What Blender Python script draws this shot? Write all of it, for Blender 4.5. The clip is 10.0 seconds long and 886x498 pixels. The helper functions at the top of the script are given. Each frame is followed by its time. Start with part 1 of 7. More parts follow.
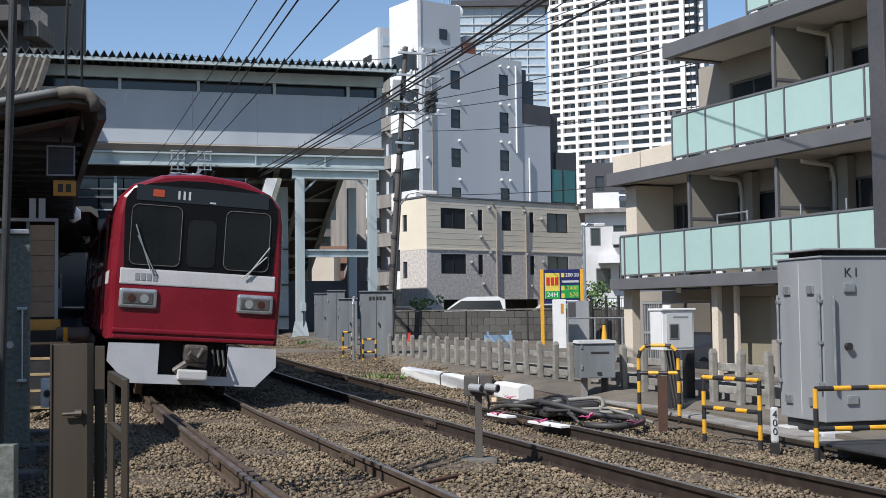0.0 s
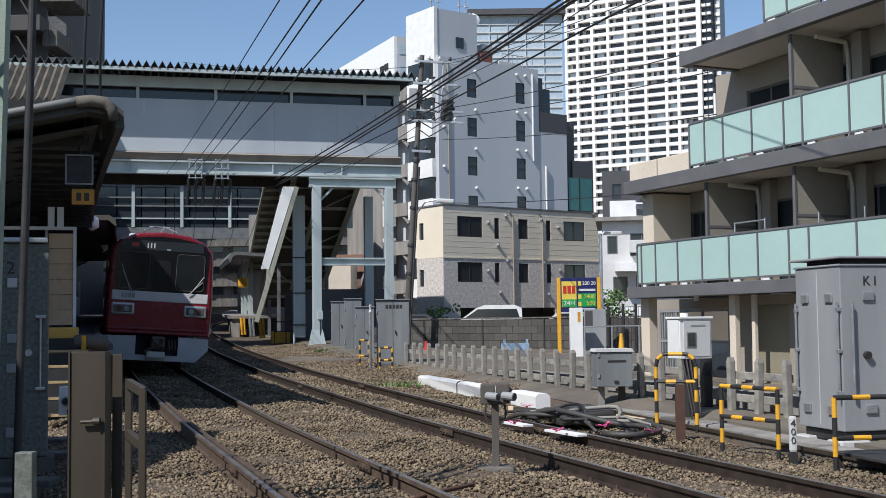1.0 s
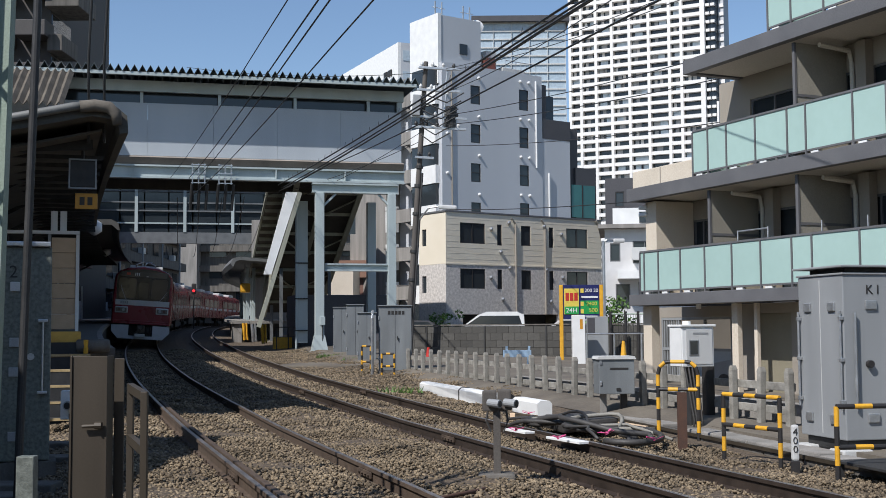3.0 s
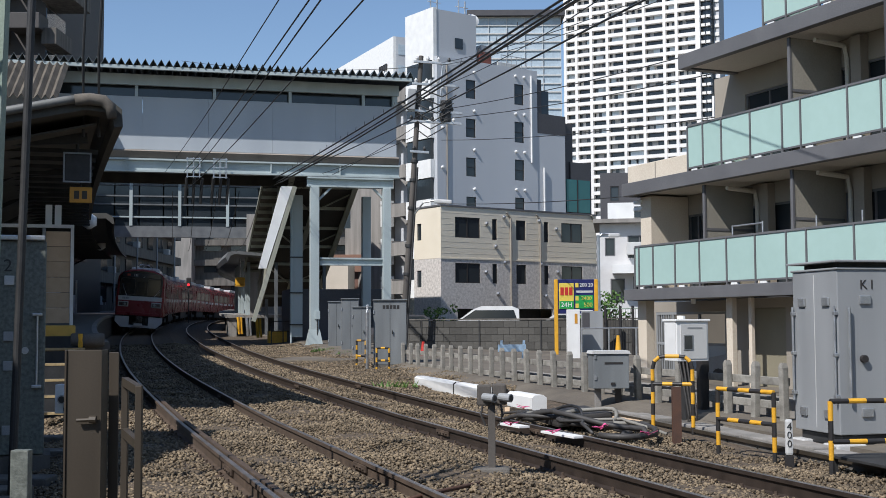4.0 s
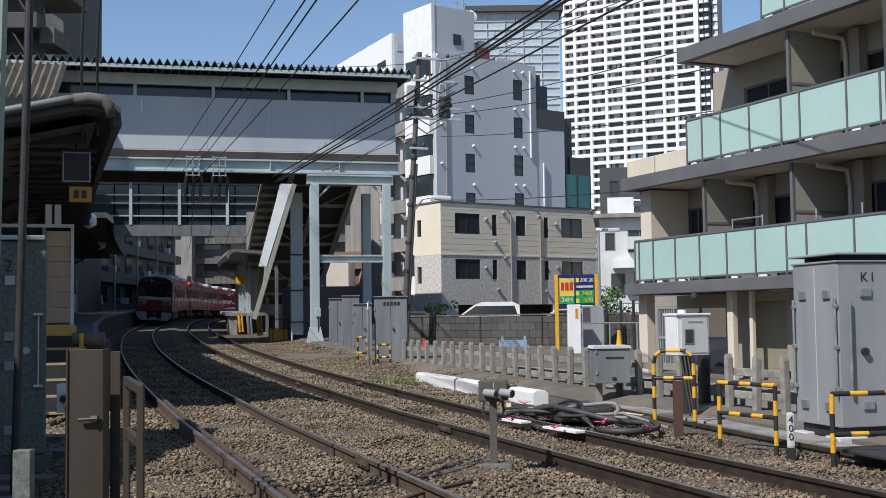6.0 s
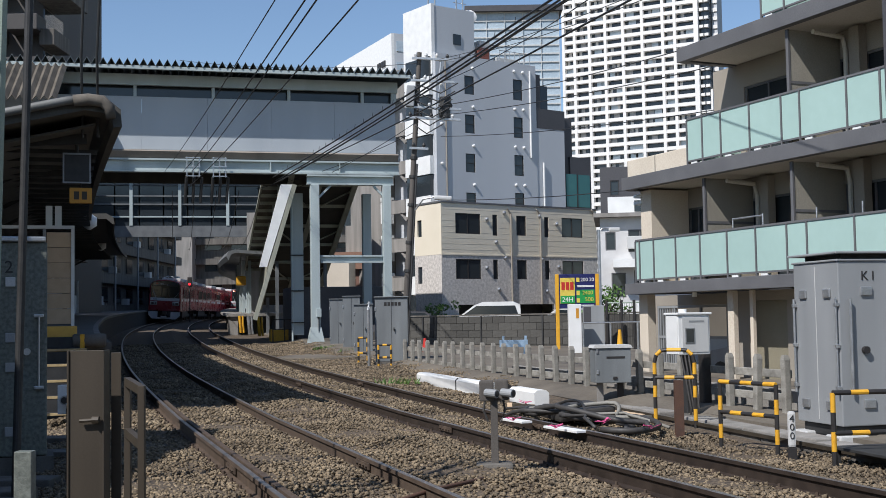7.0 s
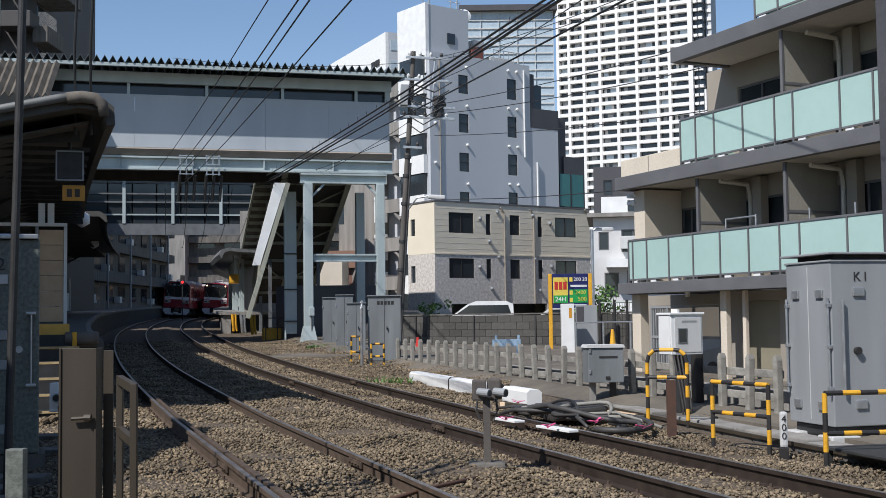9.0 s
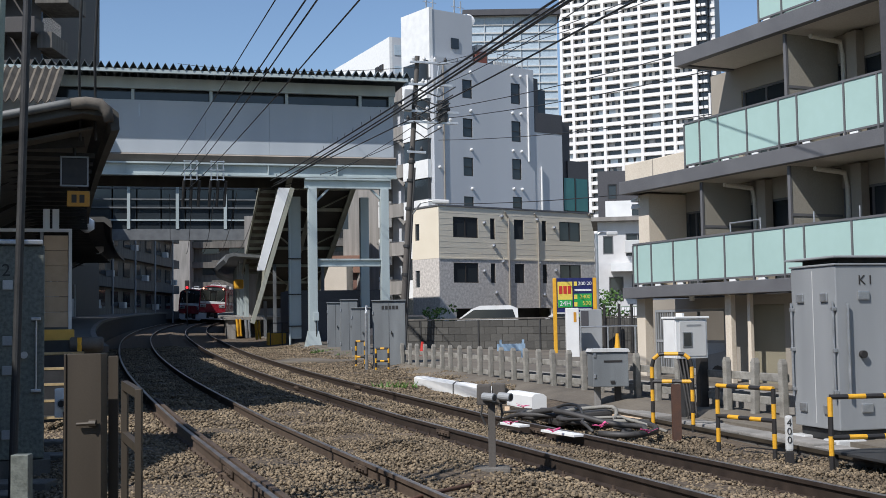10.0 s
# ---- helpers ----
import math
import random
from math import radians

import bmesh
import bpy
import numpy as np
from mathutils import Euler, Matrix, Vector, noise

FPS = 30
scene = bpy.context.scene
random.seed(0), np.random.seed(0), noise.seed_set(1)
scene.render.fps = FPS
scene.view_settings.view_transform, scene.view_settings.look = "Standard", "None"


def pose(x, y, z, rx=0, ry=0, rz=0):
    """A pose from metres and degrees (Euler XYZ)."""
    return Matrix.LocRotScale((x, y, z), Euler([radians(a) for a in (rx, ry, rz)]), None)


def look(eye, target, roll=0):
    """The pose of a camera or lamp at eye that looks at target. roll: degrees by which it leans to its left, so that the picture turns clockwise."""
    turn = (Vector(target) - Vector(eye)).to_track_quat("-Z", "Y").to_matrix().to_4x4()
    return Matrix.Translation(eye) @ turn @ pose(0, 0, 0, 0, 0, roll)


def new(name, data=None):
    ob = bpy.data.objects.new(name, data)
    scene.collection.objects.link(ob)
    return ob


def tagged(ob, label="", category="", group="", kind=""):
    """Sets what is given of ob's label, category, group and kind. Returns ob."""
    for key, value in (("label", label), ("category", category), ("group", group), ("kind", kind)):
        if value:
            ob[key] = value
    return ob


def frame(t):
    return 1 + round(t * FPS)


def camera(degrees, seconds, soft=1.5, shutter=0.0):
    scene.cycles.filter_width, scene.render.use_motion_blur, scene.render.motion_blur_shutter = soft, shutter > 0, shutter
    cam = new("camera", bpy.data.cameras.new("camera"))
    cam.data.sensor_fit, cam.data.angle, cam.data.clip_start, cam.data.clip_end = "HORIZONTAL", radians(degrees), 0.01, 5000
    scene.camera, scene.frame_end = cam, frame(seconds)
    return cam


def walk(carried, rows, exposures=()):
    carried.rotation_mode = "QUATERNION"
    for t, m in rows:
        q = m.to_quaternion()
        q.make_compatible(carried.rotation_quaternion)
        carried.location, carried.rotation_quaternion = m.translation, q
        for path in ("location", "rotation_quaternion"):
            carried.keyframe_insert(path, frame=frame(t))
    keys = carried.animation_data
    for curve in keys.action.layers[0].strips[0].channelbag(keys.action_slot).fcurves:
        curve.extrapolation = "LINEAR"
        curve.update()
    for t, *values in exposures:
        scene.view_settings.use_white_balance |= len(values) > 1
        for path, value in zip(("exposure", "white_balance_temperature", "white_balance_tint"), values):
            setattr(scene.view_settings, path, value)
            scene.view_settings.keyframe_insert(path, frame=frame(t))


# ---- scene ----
# ---------------------------------------------------------------- camera
cam = camera(41.0, 10.0, soft=0.8)
EYE = (0.0, 0.0, 1.635)
TURNS = [
    (0.0, 93.072, 0.715, -0.460), (0.5, 93.420, 0.630, -0.064), (1.0, 93.482, 0.686, 0.342),
    (1.5, 93.512, 0.732, 0.840), (2.0, 93.746, 0.658, 0.659), (2.5, 93.887, 0.463, 0.590),
    (4.0, 93.517, 0.273, 0.202), (4.5, 93.522, 0.387, 0.164), (5.0, 93.416, 0.607, 0.254),
    (5.5, 93.334, 0.706, 0.214), (7.0, 93.337, 0.963, 0.271), (7.5, 93.240, 0.978, 0.055),
    (8.0, 93.143, 0.904, 0.108), (8.5, 93.133, 0.827, 0.019), (9.0, 93.290, 0.743, -0.067),
    (9.5, 93.495, 0.950, 0.190), (10.0, 93.514, 0.890, 0.152)]
walk(cam, [(t, pose(*EYE, rx, ry, rz)) for t, rx, ry, rz in TURNS], exposures=[(0.0, 0.17, 6150, 11), (1.5, 0.05, 6150, 11), (10.0, 0.05, 6150, 11)])

# ---------------------------------------------------------------- light
SUN = Vector((-0.45, -0.50, 0.74)).normalized()
world = bpy.data.worlds.new("sky")
scene.world = world
world.use_nodes = True
wn = world.node_tree
sky = wn.nodes.new("ShaderNodeTexSky")
sky.sky_type, sky.sun_disc = "NISHITA", False
sky.sun_elevation = math.asin(SUN.z)
sky.sun_rotation = math.atan2(SUN.x, SUN.y)
sky.air_density, sky.dust_density, sky.ozone_density = 1.0, 0.25, 2.2
wn.links.new(sky.outputs[0], wn.nodes["Background"].inputs[0])
wn.nodes["Background"].inputs[1].default_value = 0.115
lamp = bpy.data.lights.new("sun", "SUN")
lamp.energy, lamp.angle, lamp.color = 5.0, radians(0.53), (1.0, 0.95, 0.88)
sun = new("sun", lamp)
sun.matrix_world = look(SUN * 100, (0, 0, 0))


# ---------------------------------------------------------------- materials
def mat(name, col, col2=None, rough=0.7, metal=0.0, scale=8.0, grain=60.0, bump=0.15, spread=0.5, vary=0.0,
        streak=False, emit=0.0, fine=0.25, spec=0.5):
    """Two tones mixed by coarse stains and fine grain, with a little relief; vary shifts the tone from piece to piece."""
    m = bpy.data.materials.new(name)
    m.use_nodes = True
    nt = m.node_tree
    N, L = nt.nodes, nt.links
    b = N["Principled BSDF"]
    if col2 is None:
        col2 = tuple(c * 0.72 for c in col)
    tc = N.new("ShaderNodeTexCoord")
    mp = N.new("ShaderNodeMapping")
    if streak:
        mp.inputs["Scale"].default_value = (1, 1, 0.12)
    L.new(tc.outputs["Object"], mp.inputs[0])
    n1 = N.new("ShaderNodeTexNoise")
    n1.inputs["Scale"].default_value, n1.inputs["Detail"].default_value = scale, 6
    n2 = N.new("ShaderNodeTexNoise")
    n2.inputs["Scale"].default_value, n2.inputs["Detail"].default_value = grain, 4
    L.new(mp.outputs[0], n1.inputs[0])
    L.new(tc.outputs["Object"], n2.inputs[0])
    ramp = N.new("ShaderNodeValToRGB")
    ramp.color_ramp.elements[0].position, ramp.color_ramp.elements[1].position = 0.5 - spread / 2, 0.5 + spread / 2
    ramp.color_ramp.elements[0].color, ramp.color_ramp.elements[1].color = (*col2, 1), (*col, 1)
    L.new(n1.outputs[0], ramp.inputs[0])
    mul = N.new("ShaderNodeMixRGB")
    mul.blend_type = "OVERLAY"
    mul.inputs[0].default_value = fine
    L.new(ramp.outputs[0], mul.inputs[1])
    L.new(n2.outputs[0], mul.inputs[2])
    out = mul.outputs[0]
    if vary:
        info = N.new("ShaderNodeObjectInfo")
        geo = N.new("ShaderNodeNewGeometry")
        add = N.new("ShaderNodeMath")
        add.operation = "ADD"
        L.new(info.outputs["Random"], add.inputs[0])
        L.new(geo.outputs["Random Per Island"], add.inputs[1])
        fr = N.new("ShaderNodeMath")
        fr.operation = "FRACT"
        L.new(add.outputs[0], fr.inputs[0])
        mr = N.new("ShaderNodeMapRange")
        mr.inputs[3].default_value, mr.inputs[4].default_value = 1 - vary, 1 + vary
        L.new(fr.outputs[0], mr.inputs[0])
        hsv = N.new("ShaderNodeHueSaturation")
        L.new(mr.outputs[0], hsv.inputs["Value"])
        L.new(out, hsv.inputs["Color"])
        out = hsv.outputs[0]
    L.new(out, b.inputs["Base Color"])
    rr = N.new("ShaderNodeMapRange")
    rr.inputs[3].default_value, rr.inputs[4].default_value = max(rough - 0.12, 0.02), min(rough + 0.12, 1)
    L.new(n1.outputs[0], rr.inputs[0])
    L.new(rr.outputs[0], b.inputs["Roughness"])
    b.inputs["Metallic"].default_value = metal
    b.inputs["Specular IOR Level"].default_value = spec
    if bump:
        bp = N.new("ShaderNodeBump")
        bp.inputs["Strength"].default_value, bp.inputs["Distance"].default_value = bump, 0.02
        L.new(n2.outputs[0], bp.inputs["Height"])
        L.new(bp.outputs[0], b.inputs["Normal"])
    if emit:
        b.inputs["Emission Color"].default_value = (*col, 1)
        b.inputs["Emission Strength"].default_value = emit
    return m


MAT_BALLAST = mat("ballast_stone", (0.265, 0.205, 0.132), (0.095, 0.07, 0.043), 0.95, scale=0.9, grain=40, vary=0.5, bump=0.4)
MAT_BED = mat("ballast_bed", (0.15, 0.112, 0.075), (0.035, 0.026, 0.018), 0.95, scale=22, grain=9, bump=1.0, spread=0.35, fine=0.5)
MAT_GROUND = mat("dusty_ground", (0.18, 0.155, 0.12), (0.085, 0.072, 0.058), 0.95, scale=0.6, grain=14, bump=0.5)
MAT_CONC = mat("concrete", (0.32, 0.30, 0.275), (0.17, 0.16, 0.145), 0.85, scale=2.2, grain=50, streak=True)
MAT_CONC_DARK = mat("stained_concrete", (0.17, 0.155, 0.135), (0.06, 0.055, 0.048), 0.9, scale=3, grain=40, bump=0.4, streak=True)
# Concrete darkened in colour for the deep shade on the platform side.
MAT_SHADE_CONC = mat("shade_dark_concrete", (0.055, 0.052, 0.048), (0.025, 0.024, 0.022), 0.9, scale=3, grain=40, bump=0.4, streak=True)
MAT_RAIL = mat("rusty_rail_steel", (0.105, 0.072, 0.048), (0.045, 0.030, 0.021), 0.8, 0.0, scale=6, grain=90)
MAT_RAIL_DARK = mat("oily_rail_steel", (0.05, 0.035, 0.026), (0.024, 0.017, 0.013), 0.6, 0.1, scale=6, grain=90)
MAT_HEAD = mat("polished_rail_head", (0.46, 0.40, 0.35), (0.30, 0.25, 0.21), 0.35, 0.85, scale=3, grain=50, bump=0.05)
MAT_SLEEPER = mat("weathered_sleeper", (0.21, 0.16, 0.12), (0.09, 0.065, 0.05), 0.9, scale=5, grain=45, vary=0.2)
MAT_PAINT_GREY = mat("pale_grey_green_paint", (0.44, 0.50, 0.50), (0.33, 0.38, 0.38), 0.5, scale=1.2, grain=70, bump=0.05, streak=True)
MAT_PANEL = mat("grey_blue_panel", (0.43, 0.465, 0.49), (0.36, 0.39, 0.42), 0.45, scale=0.7, grain=40, bump=0.04, streak=True)
# Near-black for sheets that stand in for shade inside rooms and recesses.
MAT_DARK = mat("unlit_void", (0.02, 0.02, 0.02), (0.012, 0.012, 0.012), 0.8)
MAT_DARK_STEEL = mat("dark_steel", (0.055, 0.055, 0.055), (0.03, 0.03, 0.03), 0.6, 0.3, scale=5)
MAT_CAB = mat("grey_cabinet_paint", (0.32, 0.33, 0.335), (0.25, 0.26, 0.265), 0.5, 0.1, scale=2.5, grain=80, bump=0.06, streak=True)
MAT_CAB_WEATHERED = mat("weathered_blue_grey_paint", (0.21, 0.225, 0.23), (0.12, 0.13, 0.135), 0.6, 0.05, scale=2.2, grain=60, bump=0.06, streak=True)
MAT_CAB_LIGHT = mat("light_cabinet_paint", (0.58, 0.58, 0.565), (0.47, 0.47, 0.455), 0.5, scale=2.5, grain=80, bump=0.05, streak=True)
MAT_STEEL = mat("galvanised_steel", (0.55, 0.56, 0.56), (0.38, 0.39, 0.4), 0.4, 0.75, scale=7, grain=60)
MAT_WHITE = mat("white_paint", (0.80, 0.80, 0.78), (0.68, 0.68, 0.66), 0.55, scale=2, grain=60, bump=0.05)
MAT_YELLOW = mat("yellow_paint", (0.78, 0.42, 0.03), (0.60, 0.30, 0.02), 0.5, scale=7, grain=60)
MAT_BLACK = mat("black_paint", (0.02, 0.02, 0.02), (0.035, 0.03, 0.028), 0.5, scale=8)
MAT_RED = mat("crimson_train_paint", (0.21, 0.010, 0.020), (0.16, 0.008, 0.015), 0.28, scale=1.5, grain=50, bump=0.02)
MAT_IVORY = mat("ivory_train_band", (0.62, 0.61, 0.60), (0.52, 0.51, 0.50), 0.35, scale=2, grain=50, bump=0.02)
MAT_SKIRT = mat("pale_grey_skirt", (0.55, 0.56, 0.58), (0.42, 0.43, 0.45), 0.5, scale=2, grain=50, bump=0.05)
MAT_BLACKGLOSS = mat("black_window_mask", (0.006, 0.006, 0.007), (0.01, 0.01, 0.011), 0.16, scale=2, bump=0)
MAT_GLASS_DARK = mat("dark_window_glass", (0.022, 0.028, 0.032), (0.035, 0.042, 0.048), 0.06, scale=0.5, bump=0.0, spec=0.6)
MAT_GLASS_TRAIN = mat("train_window_glass", (0.008, 0.010, 0.010), (0.022, 0.025, 0.025), 0.06, scale=1.0, bump=0.0)
MAT_FROST = mat("frosted_green_glass", (0.40, 0.55, 0.505), (0.36, 0.50, 0.46), 0.22, scale=0.5, grain=5, bump=0.0, fine=0.05)
MAT_CREAM = mat("cream_wall_tile", (0.66, 0.58, 0.47), (0.57, 0.50, 0.40), 0.75, scale=0.8, grain=30, bump=0.1)
MAT_SOFFIT = mat("soffit_paint", (0.60, 0.56, 0.49), (0.54, 0.50, 0.43), 0.8, scale=0.8, grain=30, bump=0.03)
MAT_FASCIA = mat("dark_grey_fascia", (0.135, 0.135, 0.14), (0.105, 0.105, 0.11), 0.6, scale=1.5, grain=40, bump=0.03)
MAT_APTWALL = mat("taupe_wall", (0.33, 0.295, 0.245), (0.27, 0.24, 0.20), 0.8, scale=0.9, grain=40, bump=0.08)
MAT_PARTITION = mat("taupe_partition", (0.30, 0.28, 0.235), (0.25, 0.23, 0.19), 0.7, scale=1.5, grain=40, bump=0.04)
MAT_DOOR = mat("olive_door_paint", (0.26, 0.235, 0.17), (0.21, 0.19, 0.135), 0.6, scale=1.5, grain=40, bump=0.03)
MAT_BEIGE = mat("beige_siding", (0.76, 0.69, 0.56), (0.69, 0.62, 0.49), 0.75, scale=0.7, grain=30, bump=0.1)
MAT_STONE = mat("mottled_stone_siding", (0.64, 0.60, 0.56), (0.42, 0.39, 0.36), 0.85, scale=6.5, grain=16, bump=0.5, vary=0.1, spread=0.35)
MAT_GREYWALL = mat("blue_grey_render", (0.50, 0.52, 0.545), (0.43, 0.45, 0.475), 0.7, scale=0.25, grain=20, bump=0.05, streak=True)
MAT_GREYDARK = mat("dark_slate_tile", (0.075, 0.073, 0.078), (0.055, 0.054, 0.06), 0.6, scale=0.6, grain=12, bump=0.1)
# Dark brown chosen so that sunlit walls look as if in shade.
MAT_SHADED_FACADE = mat("shade_dark_facade", (0.07, 0.064, 0.06), (0.045, 0.041, 0.038), 0.7, scale=0.8, grain=12, bump=0.1)
MAT_TOWER = mat("white_tower_panel", (0.78, 0.76, 0.73), (0.70, 0.68, 0.65), 0.6, scale=0.1, grain=3, bump=0.0)
MAT_GLASS_BLUE = mat("blue_curtain_glass", (0.36, 0.44, 0.50), (0.44, 0.51, 0.56), 0.12, scale=0.12, grain=2, bump=0.0)
MAT_GLASS_TEAL = mat("teal_glass", (0.03, 0.13, 0.13), (0.05, 0.18, 0.17), 0.1, scale=0.5, bump=0)
MAT_BROWN = mat("brown_painted_steel", (0.066, 0.052, 0.036), (0.036, 0.028, 0.019), 0.55, 0.15, scale=4, grain=70, streak=True, bump=0.03, fine=0.12)
MAT_GREEN = mat("pale_green_pole_paint", (0.30, 0.37, 0.30), (0.20, 0.25, 0.20), 0.6, scale=4, grain=50, streak=True)
MAT_WOODPOLE = mat("concrete_pole", (0.12, 0.107, 0.094), (0.07, 0.062, 0.055), 0.85, scale=4, grain=60, streak=True)
MAT_CABLE = mat("black_cable_rubber", (0.035, 0.033, 0.032), (0.06, 0.055, 0.05), 0.6, scale=9)
MAT_WIRE = mat("dark_wire", (0.03, 0.03, 0.03), (0.05, 0.05, 0.05), 0.5, 0.3, scale=3)
MAT_CORR = mat("weathered_roof_sheet", (0.15, 0.13, 0.105), (0.06, 0.052, 0.042), 0.85, scale=2.5, grain=20, streak=True)
MAT_LEAF = mat("leaf_green", (0.10, 0.20, 0.03), (0.05, 0.10, 0.02), 0.55, scale=4, vary=0.35)
MAT_BLOCK = mat("grey_block_wall", (0.115, 0.11, 0.098), (0.04, 0.038, 0.034), 0.9, scale=1.1, grain=18, bump=0.4, vary=0.28)


# ---------------------------------------------------------------- mesh helpers
class Geo:
    """Collects boxes, tubes and sheets for one mesh."""

    def __init__(self):
        self.v, self.f, self.weld = [], [], False

    def add(self, vs, fs):
        n = len(self.v)
        self.v += [tuple(p) for p in vs]
        self.f += [tuple(i + n for i in q) for q in fs]
        return self

    def box(self, x0, y0, z0, x1, y1, z1, m=None):
        vs = [Vector((x, y, z)) for z in (z0, z1) for y in (y0, y1) for x in (x0, x1)]
        if m is not None:
            vs = [m @ p for p in vs]
        return self.add(vs, [(0, 2, 3, 1), (4, 5, 7, 6), (0, 1, 5, 4), (2, 6, 7, 3), (0, 4, 6, 2), (1, 3, 7, 5)])

    def rbox(self, x0, y0, z0, x1, y1, z1, r=0.02, m=None):
        """A box with chamfered edges."""
        r = min(r, (x1 - x0) * 0.45, (y1 - y0) * 0.45, (z1 - z0) * 0.45)
        bm = bmesh.new()
        bmesh.ops.create_cube(bm, size=1)
        for p in bm.verts:
            p.co = Vector((x0 if p.co.x < 0 else x1, y0 if p.co.y < 0 else y1, z0 if p.co.z < 0 else z1))
        bmesh.ops.bevel(bm, geom=list(bm.edges), offset=r, segments=2, profile=0.6, affect="EDGES")
        bm.verts.index_update()
        vs = [(m @ p.co) if m is not None else p.co.copy() for p in bm.verts]
        fs = [[p.index for p in q.verts] for q in bm.faces]
        bm.free()
        return self.add(vs, fs)

    def tube(self, pts, r, n=8, cap=True):
        """A round bar along points; r may be one radius or one a point."""
        pts = [Vector(p) for p in pts]
        rs = r if isinstance(r, (list, tuple)) else [r] * len(pts)
        vs, fs = [], []
        for i, p in enumerate(pts):
            d = (pts[min(i + 1, len(pts) - 1)] - pts[max(i - 1, 0)]).normalized()
            a = d.cross(Vector((0, 0, 1)) if abs(d.z) < 0.95 else Vector((1, 0, 0))).normalized()
            b = d.cross(a)
            for k in range(n):
                w = 2 * math.pi * k / n
                vs.append(p + (a * math.cos(w) + b * math.sin(w)) * rs[i])
        for i in range(len(pts) - 1):
            for k in range(n):
                k2 = (k + 1) % n
                fs.append((i * n + k, i * n + k2, (i + 1) * n + k2, (i + 1) * n + k))
        if cap:
            fs.append(tuple(range(n))[::-1])
            fs.append(tuple((len(pts) - 1) * n + k for k in range(n)))
        return self.add(vs, fs)

    def bar(self, p0, p1, w, d, upv=(0, 0, 1)):
        """A square bar from p0 to p1, w across and d along upv."""
        p0, p1 = Vector(p0), Vector(p1)
        t = (p1 - p0).normalized()
        u = Vector(upv)
        if abs(t.dot(u)) > 0.98:
            u = Vector((0, 1, 0))
        s = t.cross(u).normalized()
        u = s.cross(t)
        vs = [p + s * a * w / 2 + u * b * d / 2 for p in (p0, p1) for a, b in ((-1, -1), (1, -1), (1, 1), (-1, 1))]
        return self.add(vs, [(3, 2, 1, 0), (4, 5, 6, 7), (0, 1, 5, 4), (1, 2, 6, 5), (2, 3, 7, 6), (3, 0, 4, 7)])

    def sweep(self, prof, frames, close=True, cap=True):
        """A cross-section (across, up) carried along (origin, across, up) frames."""
        n = len(prof)
        vs = [o + a * x + u * z for o, a, u in frames for x, z in prof]
        fs = []
        for i in range(len(frames) - 1):
            for k in range(n if close else n - 1):
                k2 = (k + 1) % n
                fs.append((i * n + k, i * n + k2, (i + 1) * n + k2, (i + 1) * n + k))
        if cap and close:
            fs.append(tuple(range(n))[::-1])
            fs.append(tuple((len(frames) - 1) * n + k for k in range(n)))
        return self.add(vs, fs)

    def prism(self, poly, a, b, axis="y"):
        """A polygon in x,z (axis y) or x,y (axis z) or y,z (axis x), pulled from a to b."""
        put = {"y": lambda p, h: (p[0], h, p[1]), "z": lambda p, h: (p[0], p[1], h), "x": lambda p, h: (h, p[0], p[1])}[axis]
        n = len(poly)
        vs = [put(p, a) for p in poly] + [put(p, b) for p in poly]
        fs = [tuple(range(n)), tuple(range(n, 2 * n))[::-1]]
        fs += [(k, n + k, n + (k + 1) % n, (k + 1) % n) for k in range(n)]
        return self.add(vs, fs)

    def mesh(self, name, material, smooth=False):
        me = bpy.data.meshes.new(name)
        me.from_pydata(self.v, [], self.f)
        bm = bmesh.new()
        bm.from_mesh(me)
        if self.weld:
            bmesh.ops.remove_doubles(bm, verts=bm.verts, dist=0.0005)
        bmesh.ops.recalc_face_normals(bm, faces=bm.faces)
        bm.to_mesh(me)
        bm.free()
        if smooth:
            me.shade_smooth()
        if material:
            me.materials.append(material)
        return me


def thing(name, m, label, category, group="", kind=""):
    """The empty at a thing's base."""
    ob = new(name)
    ob.matrix_world = m
    ob.empty_display_size = 0.2
    return tagged(ob, label, category, group, kind)


def part(name, geo, material, parent, label="", smooth=False):
    me = geo if isinstance(geo, bpy.types.Mesh) else geo.mesh(name, material, smooth)
    ob = new(name, me)
    ob.parent = parent
    if label:
        tagged(ob, label)
    return ob


def lone(name, geo, material, label, category, group="", kind="", m=None, smooth=False):
    ob = new(name, geo.mesh(name, material, smooth))
    if m is not None:
        ob.matrix_world = m
    return tagged(ob, label, category, group, kind)


def letters(name, body, size, m, material, parent, label=""):
    """Raised lettering in the built-in font, turned into a mesh."""
    cu = bpy.data.curves.new(name, "FONT")
    cu.body, cu.size, cu.extrude, cu.align_x, cu.align_y = body, size, 0.003, "CENTER", "CENTER"
    tmp = bpy.data.objects.new(name, cu)
    me = bpy.data.meshes.new_from_object(tmp)
    bpy.data.objects.remove(tmp)
    me.transform(m)
    me.materials.clear()
    me.materials.append(material)
    return part(name, me, material, parent, label)


